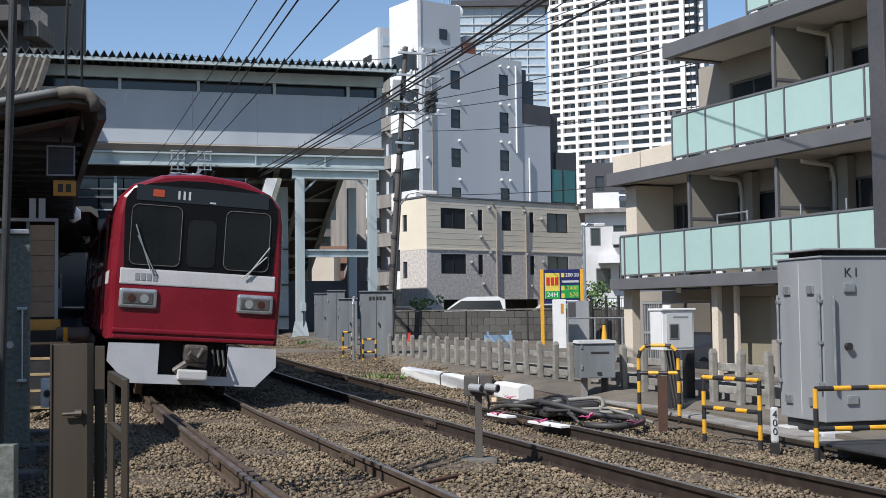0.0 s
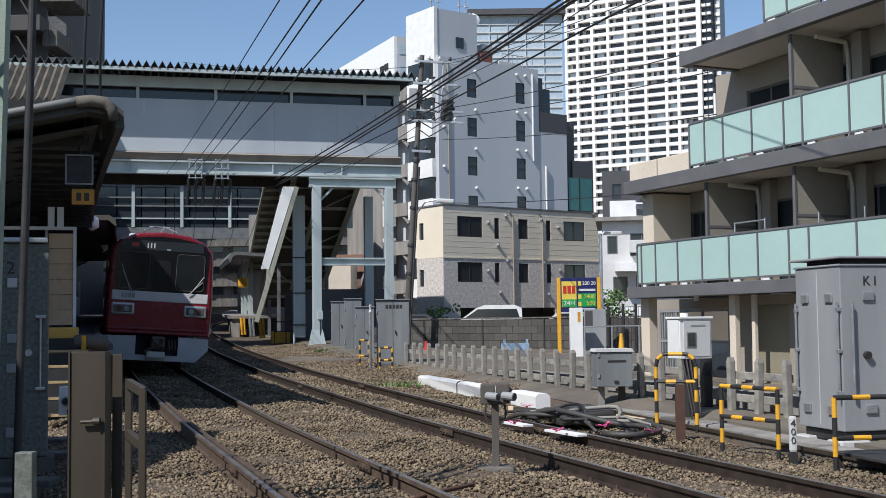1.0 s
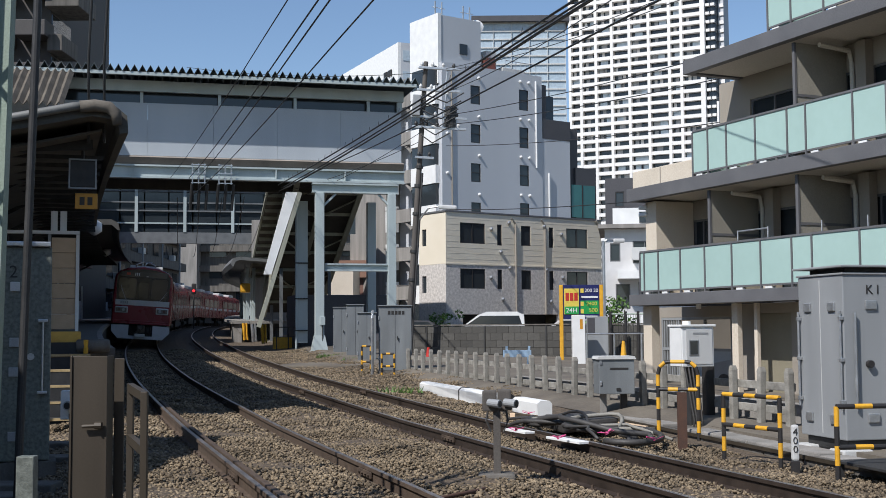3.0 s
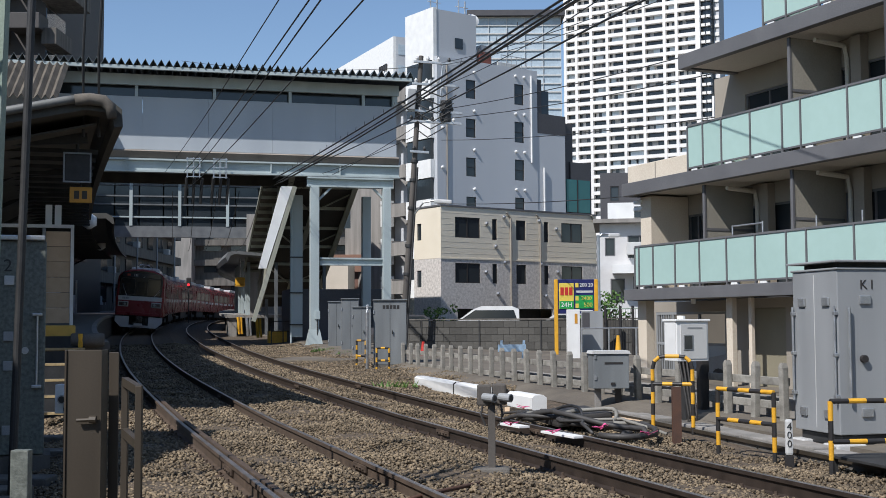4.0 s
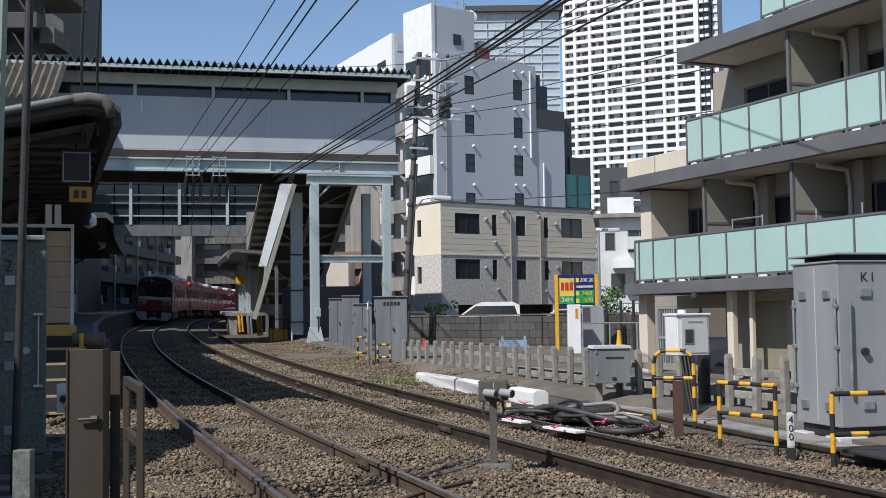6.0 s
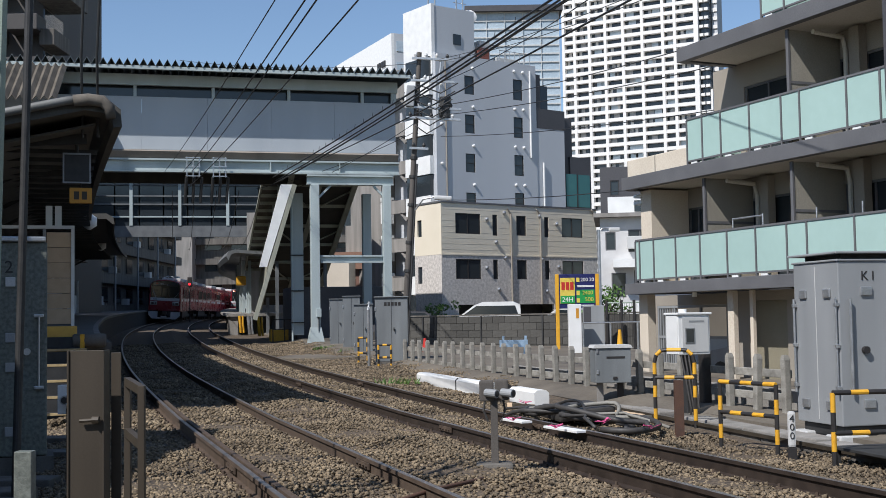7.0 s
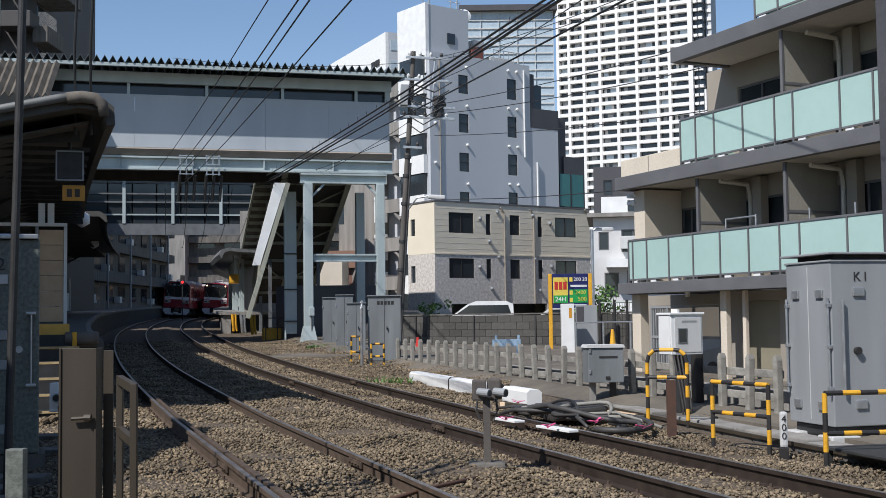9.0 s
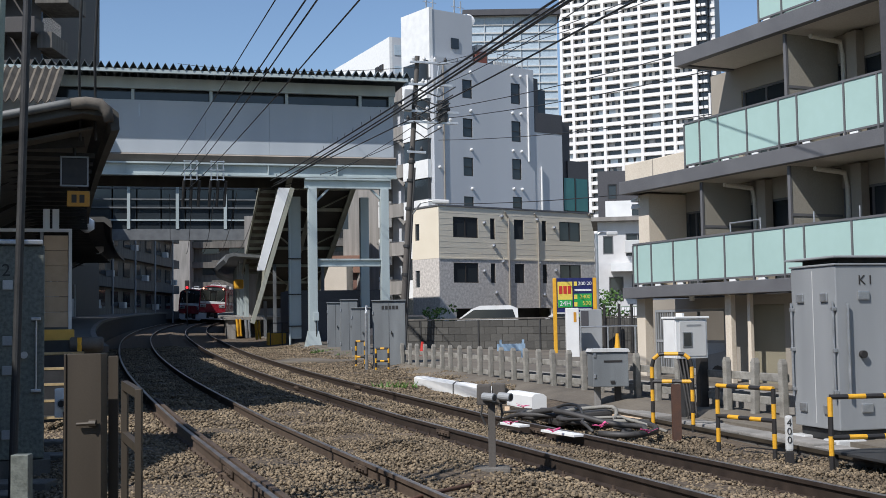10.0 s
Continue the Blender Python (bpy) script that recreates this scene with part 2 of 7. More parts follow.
# ---------------------------------------------------------------- the two tracks
KNOTS = (0, 14, 24, 36, 50, 65, 85, 130)
BENDS = (-0.00094, 0.0002, 0.00131, 0.00159, 0.00162, 0.00161, 0.00184, 0.00243)
STEP = 0.5
SS = np.arange(-30, 330, STEP)
_head = -0.31764 + np.cumsum(np.where(SS < 0, 0, np.interp(SS, KNOTS, BENDS))) * STEP
_cx, _cy = np.cumsum(np.sin(_head)) * STEP, np.cumsum(np.cos(_head)) * STEP
_i0 = int(30 / STEP)
_cx, _cy = _cx - _cx[_i0] + 2.803, _cy - _cy[_i0]
SPACING = 3.62
RISE = ((-30, 0, 20, 35, 50, 65, 85, 130, 330), (0.03, 0.033, 0.074, 0.25, 0.501, 0.827, 1.138, 1.928, 2.3))


def grade(s):
    return float(np.interp(s, *RISE))


def along(s, off=0.0, track=1):
    """The point at s metres on the near track, off metres to its right, with its heading in radians."""
    h = float(np.interp(s, SS, _head))
    x, y = float(np.interp(s, SS, _cx)), float(np.interp(s, SS, _cy))
    return Vector((x + math.cos(h) * off, y - math.sin(h) * off, grade(s))), h


CANT = 0.034


def track_frame(s, track, lift=0.0):
    p, h = along(s, 0 if track == 1 else SPACING)
    across = Vector((math.cos(h), -math.sin(h), -CANT / 1.5))
    p.z += CANT / 2 + lift - (0.015 if track == 2 else 0)
    return p, across.normalized(), Vector((0, 0, 1)), h


# ---------------------------------------------------------------- ground and trackbed
BED = [(-3.4, -0.42), (-2.7, -0.27), (-1.7, -0.13), (-0.75, -0.155), (0, -0.135), (0.75, -0.155), (1.25, -0.13), (1.8, -0.06),
       (2.35, -0.15), (2.87, -0.195), (3.62, -0.18), (4.37, -0.195), (5.0, -0.20), (5.9, -0.23), (6.5, -0.22), (7.4, -0.16)]


def build_ground():
    offs = [-600, -300, -150, -80, -40, -20, -12, -8, -5, -3.4, -2.5, 0, 2, 4, 6.2, 7.0, 8, 11, 16, 24, 40, 70, 120, 190, 270]
    zs = [0, 0, 0, 0, 0, -0.02, -0.08, -0.15, -0.35, -0.45, -0.5, -0.5, -0.5, -0.5, -0.5, -0.25, -0.02, 0, 0, 0, 0, 0, 0, 0, 0]
    ss = list(range(-30, 330, 6))
    g = Geo()
    vs, fs = [], []
    for s in ss:
        for o, z in zip(offs, zs):
            p, h = along(s, o)
            vs.append((p.x, p.y, p.z + z))
    n = len(offs)
    for i in range(len(ss) - 1):
        for k in range(n - 1):
            fs.append((i * n + k, i * n + k + 1, (i + 1) * n + k + 1, (i + 1) * n + k))
    g.add(vs, fs)
    lone("ground", g, MAT_GROUND, "dusty grey-brown earth beside the railway tracks", "ground", kind="structure")
    b = Geo()
    frames = []
    for s in np.arange(-12, 300, 1.5):
        p, h = along(s)
        frames.append((p, Vector((math.cos(h), -math.sin(h), 0)), Vector((0, 0, 1))))
    b.sweep([(o, z) for o, z in BED] + [(7.4, -0.8), (-3.4, -0.8)], frames)
    lone("trackbed", b, MAT_BED, "brown crushed-stone ballast bed under two tracks", "trackbed", kind="structure")


RAIL_PROF = [(-0.035, 0), (-0.035, -0.04), (-0.01, -0.056), (-0.01, -0.155), (-0.072, -0.17), (-0.072, -0.186),
             (0.072, -0.186), (0.072, -0.17), (0.01, -0.155), (0.01, -0.056), (0.035, -0.04), (0.035, 0)]


def build_track(track):
    ob = thing("railway_track", Matrix(), "rusty steel rails on weathered sleepers, curving through the station" if track == 1 else
               "rusty steel rails of the farther track, lying beside the fence", "railway track", group="railway tracks")
    ss = list(np.arange(-12, 60, 1.0)) + list(np.arange(60, 300, 2.5))
    for sgn in (-1, 1):
        fr = []
        for s in ss:
            p, a, u, h = track_frame(s, track)
            fr.append((p + a * 0.75 * sgn, a, u))
        r = part("rail", Geo().sweep(RAIL_PROF, fr), MAT_RAIL if track == 1 else MAT_RAIL_DARK, ob)
        part("running_surface", Geo().sweep([(-0.03, 0.0), (0.03, 0.0), (0.025, 0.004), (-0.025, 0.004)], fr), MAT_HEAD, r, "shiny worn rail head")
    if track == 1:
        fr = []
        for s in np.arange(-12, 26.1, 1.0):
            p, a, u, h = track_frame(s, track)
            fr.append((p + a * -0.64 - u * 0.004, a, u))
        part("guard_rail", Geo().sweep(RAIL_PROF, fr), MAT_RAIL, ob, "rusty guard rail beside the running rail")
    sl = Geo().rbox(-1.25, -0.11, -0.17, 1.25, 0.11, 0, 0.015).mesh("sleeper", MAT_SLEEPER)
    fast = Geo().tube([(0, 0, 0), (0, 0, 0.028), (0, 0, 0.03), (0, 0, 0.065)], [0.05, 0.045, 0.018, 0.016], 8).mesh("rail_clip", MAT_RAIL)
    s, i = -3.0, 0
    while s < 75:
        p, a, u, h = track_frame(s, track, -0.19)
        m = Matrix.Translation(p) @ Matrix.Rotation(-h, 4, "Z") @ Matrix.Rotation(CANT / 1.5, 4, "Y")
        o = part("sleeper", sl, None, ob)
        o.matrix_local = m
        if 6 < s < 26:
            for x in (-0.85, -0.65, 0.65, 0.85):
                part("rail_clip", fast, None, o).location = (x, 0, 0)
        s += 0.62
    # fishplates at the joints
    for s in ((14.2, 26.5) if track == 1 else (17.6, 29.0)):
        for sgn in (-1, 1):
            p, a, u, h = track_frame(s, track)
            m = Matrix.Translation(p + a * 0.75 * sgn) @ Matrix.Rotation(-h, 4, "Z")
            g = Geo()
            for side in (-1, 1):
                g.rbox(side * 0.03 - 0.012, -0.28, -0.12, side * 0.03 + 0.012, 0.28, -0.045, 0.006)
                for k in (-0.2, -0.07, 0.07, 0.2):
                    g.tube([(side * 0.03, k, -0.085), (side * 0.065, k, -0.085)], 0.017, 6)
            o = part("fishplate", g, MAT_RAIL, ob)
            o.matrix_local = m
    return ob


def build_stones():
    """Loose ballast: small angular stones scattered over the bed, smaller in number with distance."""
    rng = np.random.default_rng(5)
    base = np.array([(1, 0, 0), (-1, 0, 0), (0, 1, 0), (0, -1, 0), (0, 0, 1), (0, 0, -1)], float)
    faces = np.array([(0, 2, 4), (2, 1, 4), (1, 3, 4), (3, 0, 4), (2, 0, 5), (1, 2, 5), (3, 1, 5), (0, 3, 5)])
    for name, s0, s1, per, size in (("near", 6.0, 20.0, 720, 0.0245), ("mid", 20.0, 36.0, 300, 0.032), ("far", 36.0, 60.0, 170, 0.037)):
        n = int((s1 - s0) * 11.4 * per)
        s = rng.uniform(s0, s1, n)
        off = rng.uniform(-3.3, 8.1, n)
        h = np.interp(s, SS, _head)
        x = np.interp(s, SS, _cx) + np.cos(h) * off
        y = np.interp(s, SS, _cy) - np.sin(h) * off
        z = np.interp(s, *RISE) + np.interp(off, [p[0] for p in BED] + [8.3], [p[1] for p in BED] + [-0.03])
        lump = 0.03 * np.sin(s * 2.1 + off * 1.3) * np.sin(off * 3.1 + s * 0.7)
        gap = np.minimum(np.minimum(abs(off - 0.75), abs(off + 0.75)), np.minimum(abs(off - SPACING + 0.75), abs(off - SPACING - 0.75)))
        z = z + np.where(gap > 0.25, lump, 0) + rng.uniform(-0.02, 0.03, n)
        # fewer stones on top of the sleepers
        phase = np.mod(s + 3.0 + 0.31, 0.62) - 0.31
        on_track = (abs(off) < 1.2) | (abs(off - SPACING) < 1.2)
        keep = (off < np.interp(s, (24, 28), (6.4, 8.1))) & (gap > 0.075) & ~((abs(phase) < 0.10) & on_track & (rng.random(n) < 0.12))
        x, y, z, n = x[keep], y[keep], z[keep], int(keep.sum())
        r = size * rng.uniform(0.55, 1.35, (n, 1, 1)) * rng.uniform(0.5, 1.45, (n, 6, 1))
        q = rng.normal(size=(n, 4))
        q /= np.linalg.norm(q, axis=1, keepdims=True)
        w, a, b, c = q.T
        rot = np.stack([1 - 2 * (b * b + c * c), 2 * (a * b - c * w), 2 * (a * c + b * w), 2 * (a * b + c * w), 1 - 2 * (a * a + c * c),
                        2 * (b * c - a * w), 2 * (a * c - b * w), 2 * (b * c + a * w), 1 - 2 * (a * a + b * b)], -1).reshape(n, 3, 3)
        v = np.einsum("nij,nkj->nki", rot, base[None] * r + size * rng.uniform(-0.32, 0.32, (n, 6, 3))) * np.array([1, 1, 0.75]) + np.stack([x, y, z], -1)[:, None]
        f = (faces[None] + np.arange(n)[:, None, None] * 6).reshape(-1)
        me = bpy.data.meshes.new("ballast_stones")
        me.vertices.add(n * 6)
        me.vertices.foreach_set("co", v.reshape(-1))
        me.loops.add(len(f))
        me.loops.foreach_set("vertex_index", f.astype(np.int32))
        me.polygons.add(n * 8)
        me.polygons.foreach_set("loop_start", np.arange(0, n * 24, 3, dtype=np.int32))
        me.update(calc_edges=True)
        me.validate()
        me.materials.append(MAT_BALLAST)
        tagged(new("ballast_stones", me), "loose brown and grey crushed ballast stones between the rails", "ballast", kind="stuff")


build_ground()
build_track(1)
build_track(2)
build_stones()


# ---------------------------------------------------------------- trains
def profile(w, z0, z1, roof):
    """Half-rounded carriage section."""
    pts = [(-w, z0), (-w - 0.02, z0 + 0.9), (-w + 0.02, z1 - 0.40), (-w + 0.07, z1 - 0.14), (-w + 0.26, z1 + 0.05), (-w * 0.5, roof - 0.03), (0, roof + 0.03)]
    return pts + [(-x, z) for x, z in pts[-2::-1]]


def build_car(kind, lead, lit=False):
    """One carriage, 17.6 m long; y runs to the front, z from the rail head. lead: has a cab face at y = -8.8."""
    ob = thing("train_carriage", Matrix(), "crimson commuter train carriage with ivory band and dark cab front" if lead else
               "crimson commuter train carriage with an ivory band and wide windows", "train carriage", group=kind)
    ob.scale = (1.05, 1.0, 1.115)
    y0, y1 = -8.8, 8.8
    shell = Geo()
    pr = profile(1.40, 0.95, 3.30, 3.56)
    fr = [(Vector((0, y, 0)), Vector((1, 0, 0)), Vector((0, 0, 1))) for y in (y0 + (0.28 if lead else 0), y1)]
    shell.sweep(pr, fr)
    if lead:
        # rounded shoulder to the face
        n = len(pr)
        def ring(y, k):
            return [(x * k, y, 2.1 + (z - 2.1) * (1 - (1 - k) * 0.6)) for x, z in pr]
        rings = [ring(y0 + 0.28, 1.0), ring(y0 + 0.12, 0.985), ring(y0 + 0.03, 0.965), ring(y0, 0.93)]
        vs = [p for r in rings for p in r]
        fs = [(i * n + k, i * n + (k + 1) % n, (i + 1) * n + (k + 1) % n, (i + 1) * n + k) for i in range(3) for k in range(n)]
        fs.append(tuple(3 * n + k for k in range(n)))
        shell.add(vs, fs)
    part("body", shell, MAT_RED, ob)
    for sgn in (-1, 1):
        x = sgn * 1.425
        part("side_band", Geo().box(min(x, x - sgn * 0.03), y0 + 0.35, 1.80, max(x, x - sgn * 0.03), y1 - 0.02, 2.0), MAT_IVORY, ob, "ivory waist band")
        for d in (-6.3, -2.1, 2.1, 6.3):
            dr = part("side_door", Geo().rbox(x - 0.02, d - 0.65, 1.05, x + 0.02, d + 0.65, 2.95, 0.02), MAT_RED, ob)
            for e in (-0.32, 0.32):
                part("door_window", Geo().rbox(x + sgn * 0.018 - 0.01, d + e - 0.2, 2.05, x + sgn * 0.018 + 0.01, d + e + 0.2, 2.8, 0.04), MAT_GLASS_TRAIN, dr)
        for d in (-4.2, 0.0, 4.2):
            part("side_window", Geo().rbox(x - 0.015, d - 1.25, 2.08, x + 0.015, d + 1.25, 2.85, 0.05), MAT_GLASS_TRAIN, ob)
    for d in ((-1.6, 5.0) if lead else (-4.6, 4.0)):
        part("air_conditioner", Geo().rbox(-0.85, d - 1.9, 3.50, 0.85, d + 1.9, 3.78, 0.08), MAT_CAB_LIGHT, ob)
    for d in (-5.6, 5.6):
        b = Geo()
        b.rbox(-1.05, d - 1.4, 0.35, 1.05, d + 1.4, 0.62, 0.05)
        bo = part("bogie", b, MAT_DARK_STEEL, ob)
        for e in (-1.05, 1.05):
            for sgn in (-1, 1):
                part("wheel", Geo().tube([(sgn * 0.66, d + e, 0.43), (sgn * 0.78, d + e, 0.43)], 0.43, 20), MAT_RAIL, bo)
    part("underframe_box", Geo().rbox(-1.15, -3.2, 0.35, 1.15, 3.0, 0.95, 0.05), MAT_DARK_STEEL, ob)
    pan = Geo()
    if lead:
        for sgn in (-1, 1):
            pan.tube([(sgn * 0.5, y0 + 3.4, 3.60), (sgn * 0.45, y0 + 2.6, 3.74)], 0.03, 6)
            pan.tube([(sgn * 0.45, y0 + 2.6, 3.74), (sgn * 0.12, y0 + 3.5, 3.92)], 0.022, 6)
        pan.tube([(-0.3, y0 + 3.5, 3.90), (0.3, y0 + 3.5, 3.90)], 0.025, 6)
        part("roof_arm", Geo().bar((-0.12, y0 + 1.6, 3.55), (0.08, y0 + 1.6, 3.82), 0.07, 0.05), MAT_STEEL, ob)
        part("pantograph", pan, MAT_STEEL, ob)
        face(ob, y0, lit)
    return ob


def face(ob, y, lit):
    """The flat cab front with its black window mask, lamps, coupler and skirt."""
    # black mask
    mk = Geo()
    pts = [(-1.21, 2.05), (1.21, 2.05), (1.25, 2.9), (1.235, 3.12), (1.13, 3.27), (0.9, 3.36), (0.4, 3.44), (0, 3.46), (-0.4, 3.44), (-0.9, 3.36), (-1.13, 3.27), (-1.235, 3.12), (-1.25, 2.9)]
    mk.prism(pts, y - 0.012, y + 0.05)
    mask = part("window_mask", mk, MAT_BLACKGLOSS, ob, "black glossy window surround")
    for x0, x1 in ((-1.12, -0.34), (-0.22, 0.24), (0.40, 1.12)):
        gl = Geo()
        r = 0.09
        za, zb = (2.12, 3.02) if x0 != -0.22 else (2.12, 2.85)
        def loop(d):
            out = []
            for cx, cz, a0 in ((x1 - r, zb - r, 0), (x0 + r, zb - r, 90), (x0 + r, za + r, 180), (x1 - r, za + r, 270)):
                for k in range(5):
                    w = radians(a0 + k * 22.5)
                    out.append((cx + (r + d) * math.cos(w), cz + (r + d) * math.sin(w)))
            return out
        gl.prism(loop(0), y - 0.022, y)
        pane = part("windscreen", gl, MAT_GLASS_TRAIN, mask)
        if x0 != -0.22:
            rim = [(px, y - 0.024, pz) for px, pz in loop(0.012)]
            part("window_rim", Geo().tube(rim + rim[:1], 0.009, 6), MAT_WOODPOLE, mask, "dull metal window rim")
    part("destination_box", Geo().box(-1.08, y - 0.02, 3.10, 1.08, y, 3.34), MAT_GLASS_DARK, mask)
    for k in range(3):
        part("destination_bar", Geo().box(-0.42 + k * 0.085, y - 0.026, 3.15, -0.385 + k * 0.085, y - 0.018, 3.28), MAT_CAB_LIGHT, mask, "pale unreadable destination character")
    part("destination_bar", Geo().box(0.10, y - 0.026, 3.12, 0.20, y - 0.018, 3.145), MAT_CAB_LIGHT, mask)
    part("service_letters", Geo().box(-0.82, y - 0.026, 3.17, -0.64, y - 0.018, 3.28), mat_sign_red, mask, "dull red service characters")
    part("front_band", Geo().rbox(-1.26, y - 0.014, 1.80, 1.27, y + 0.05, 2.05, 0.02), MAT_IVORY, ob, "ivory front band")
    for k in range(4):
        part("number_bar", Geo().box(-1.02 + k * 0.095, y - 0.02, 1.87, -0.95 + k * 0.095, y - 0.0145, 1.98), MAT_CAB, ob, "small grey number bar")
    for sgn in (-1, 1):
        cx = sgn * 0.95
        fr = part("headlight", Geo().rbox(cx - 0.30, y - 0.05, 1.44, cx + 0.30, y + 0.05, 1.74, 0.04), MAT_STEEL, ob, "silver-rimmed rectangular lamp unit")
        part("lens", Geo().rbox(cx - 0.25, y - 0.056, 1.49, cx + 0.25, y, 1.69, 0.03), MAT_LENS, fr)
        part("lamp", Geo().tube([(cx - sgn * 0.1, y - 0.062, 1.59), (cx - sgn * 0.1, y - 0.05, 1.59)], 0.07, 14), MAT_CAB, fr)
        part("tail_lamp", Geo().tube([(cx + sgn * 0.1, y - 0.062, 1.59), (cx + sgn * 0.1, y - 0.05, 1.59)], 0.06, 14), MAT_TAIL_OFF, fr)
        if lit:
            part("marker_lamp", Geo().tube([(sgn * 1.0, y - 0.03, 3.24), (sgn * 1.0, y - 0.02, 3.24)], 0.07, 12), MAT_LAMP_ON, mask)
        # wiper
        g = Geo()
        g.tube([(sgn * 0.72, y - 0.05, 2.0), (sgn * (1.02 if sgn < 0 else 1.10), y - 0.06, 2.55 if sgn < 0 else 2.35)], 0.010, 6)
        g.tube([(sgn * 0.78, y - 0.05, 2.02), (sgn * (1.06 if sgn < 0 else 1.14), y - 0.055, 2.72 if sgn < 0 else 2.5)], 0.012, 6)
        part("wiper", g, MAT_CAB, mask)
    lip = part("anticlimber", Geo().rbox(-1.33, y - 0.04, 1.06, 1.33, y + 0.2, 1.13, 0.02), MAT_RED, ob)
    part("anticlimber", Geo().rbox(-1.31, y - 0.02, 0.97, 1.31, y + 0.2, 1.04, 0.02), MAT_RED, ob)
    sk = Geo()
    for sgn in (-1, 1):
        poly = [(sgn * 0.56, 0.92), (sgn * 1.36, 0.90), (sgn * 1.37, 0.62), (sgn * 1.04, 0.30), (sgn * 0.56, 0.30)]
        sk.prism(poly, y + 0.02, y + 0.08)
    sk.box(-0.56, y + 0.02, 0.30, 0.56, y + 0.08, 0.44)
    part("skirt", sk, MAT_SKIRT, ob, "pale grey snow-plough skirt")
    # Black sheet painted as the shade behind the coupler.
    part("coupler_recess", Geo().box(-0.56, y + 0.35, 0.30, 0.56, y + 0.4, 1.0), MAT_DARK, ob)
    cp = Geo()
    cp.rbox(-0.16, y - 0.22, 0.66, 0.20, y + 0.35, 0.92, 0.04)
    cp.tube([(-0.1, y - 0.26, 0.80), (0.04, y - 0.22, 0.72), (0.14, y - 0.26, 0.88)], 0.05, 8)
    cp.tube([(-0.3, y - 0.02, 0.50), (-0.1, y - 0.1, 0.66), (0.2, y - 0.1, 0.62)], 0.06, 8)
    part("coupler", cp, MAT_COUPLER, ob, "worn dark steel coupler")
    part("electric_coupler", Geo().rbox(-0.26, y - 0.2, 0.38, 0.22, y + 0.1, 0.54, 0.03), MAT_CAB_LIGHT, ob)
    for k in range(3):
        part("air_hose", Geo().tube([(0.3 + k * 0.08, y - 0.02, 0.85), (0.33 + k * 0.08, y - 0.12, 0.62), (0.3 + k * 0.06, y - 0.04, 0.45)], 0.02, 6), MAT_CABLE, ob)


MAT_LENS = mat("dusty_lamp_glass", (0.13, 0.125, 0.115), (0.07, 0.068, 0.064), 0.15, scale=6, bump=0.0)
MAT_COUPLER = mat("greasy_coupler_steel", (0.16, 0.14, 0.12), (0.07, 0.06, 0.055), 0.5, 0.4, scale=8)
mat_sign_red = mat("dull_red_sign", (0.5, 0.08, 0.03), rough=0.5)
MAT_LAMP_ON = mat("lit_lamp", (1.0, 0.52, 0.28), rough=0.3, emit=5.0, bump=0)
MAT_TAIL_OFF = mat("dark_red_lens", (0.075, 0.03, 0.026), rough=0.2, bump=0)
TRAIN = [build_car("carriages of the departing train", i == 0) for i in range(6)]
ONCOMING = [build_car("carriages of the oncoming train", True, True)] + [build_car("carriages of the oncoming train", False) for i in range(3)]

FACE_S = [(0, 21.7), (0.5, 28.67), (1, 35.4), (1.5, 42.2), (2, 48.7), (2.5, 55.2), (3, 62.6), (3.5, 70.0), (4, 77.07), (4.5, 83.6), (5, 89.8),
          (5.5, 95.78), (6, 101.8), (6.5, 107.8), (7, 113.6), (7.5, 119.0), (8, 124.2), (8.5, 129.3), (9, 134.1), (9.5, 138.7), (10, 143.2)]
COMING_S = [(0, 238), (7, 161), (8.5, 145.5), (9, 140.6), (9.5, 135.7), (10, 131)]


def car_pose(s, track, back=False):
    a, _, _, h0 = track_frame(s - 5.6, track)
    b, _, _, h1 = track_frame(s + 5.6, track)
    d = b - a
    h = math.atan2(d.x, d.y)
    lean = radians(3.7)
    side = Vector((math.cos(h), -math.sin(h), 0)) * -0.12
    m = Matrix.Translation((a + b) / 2 + side) @ Matrix.Rotation(-h, 4, "Z") @ Matrix.Rotation(math.atan2(d.z, d.xy.length), 4, "X") @ Matrix.Rotation(lean, 4, "Y")
    return m


def train_rows(marks, track, first):
    ts = [i * 0.5 for i in range(21)]
    out = []
    for t in ts:
        s = float(np.interp(t, [a for a, b in marks], [b for a, b in marks])) + first
        out.append((t, car_pose(s, track)))
    return out


# ---------------------------------------------------------------- windows and walls
def wall_with_holes(g, u0, u1, z0, z1, holes, v0, v1):
    """A wall in local u (along x) and z, from v0 to v1 in y, with rectangular openings cut right through."""
    g.weld = True
    us = sorted({u0, u1, *[h[0] for h in holes], *[h[1] for h in holes]})
    for a, b in zip(us, us[1:]):
        mid = (a + b) / 2
        cuts = sorted((h[2], h[3]) for h in holes if h[0] < mid < h[1])
        z = z0
        for c, d in cuts:
            if c > z + 1e-4:
                g.box(a, v0, z, b, v1, c)
            z = d
        if z < z1 - 1e-4:
            g.box(a, v0, z, b, v1, z1)
    return g


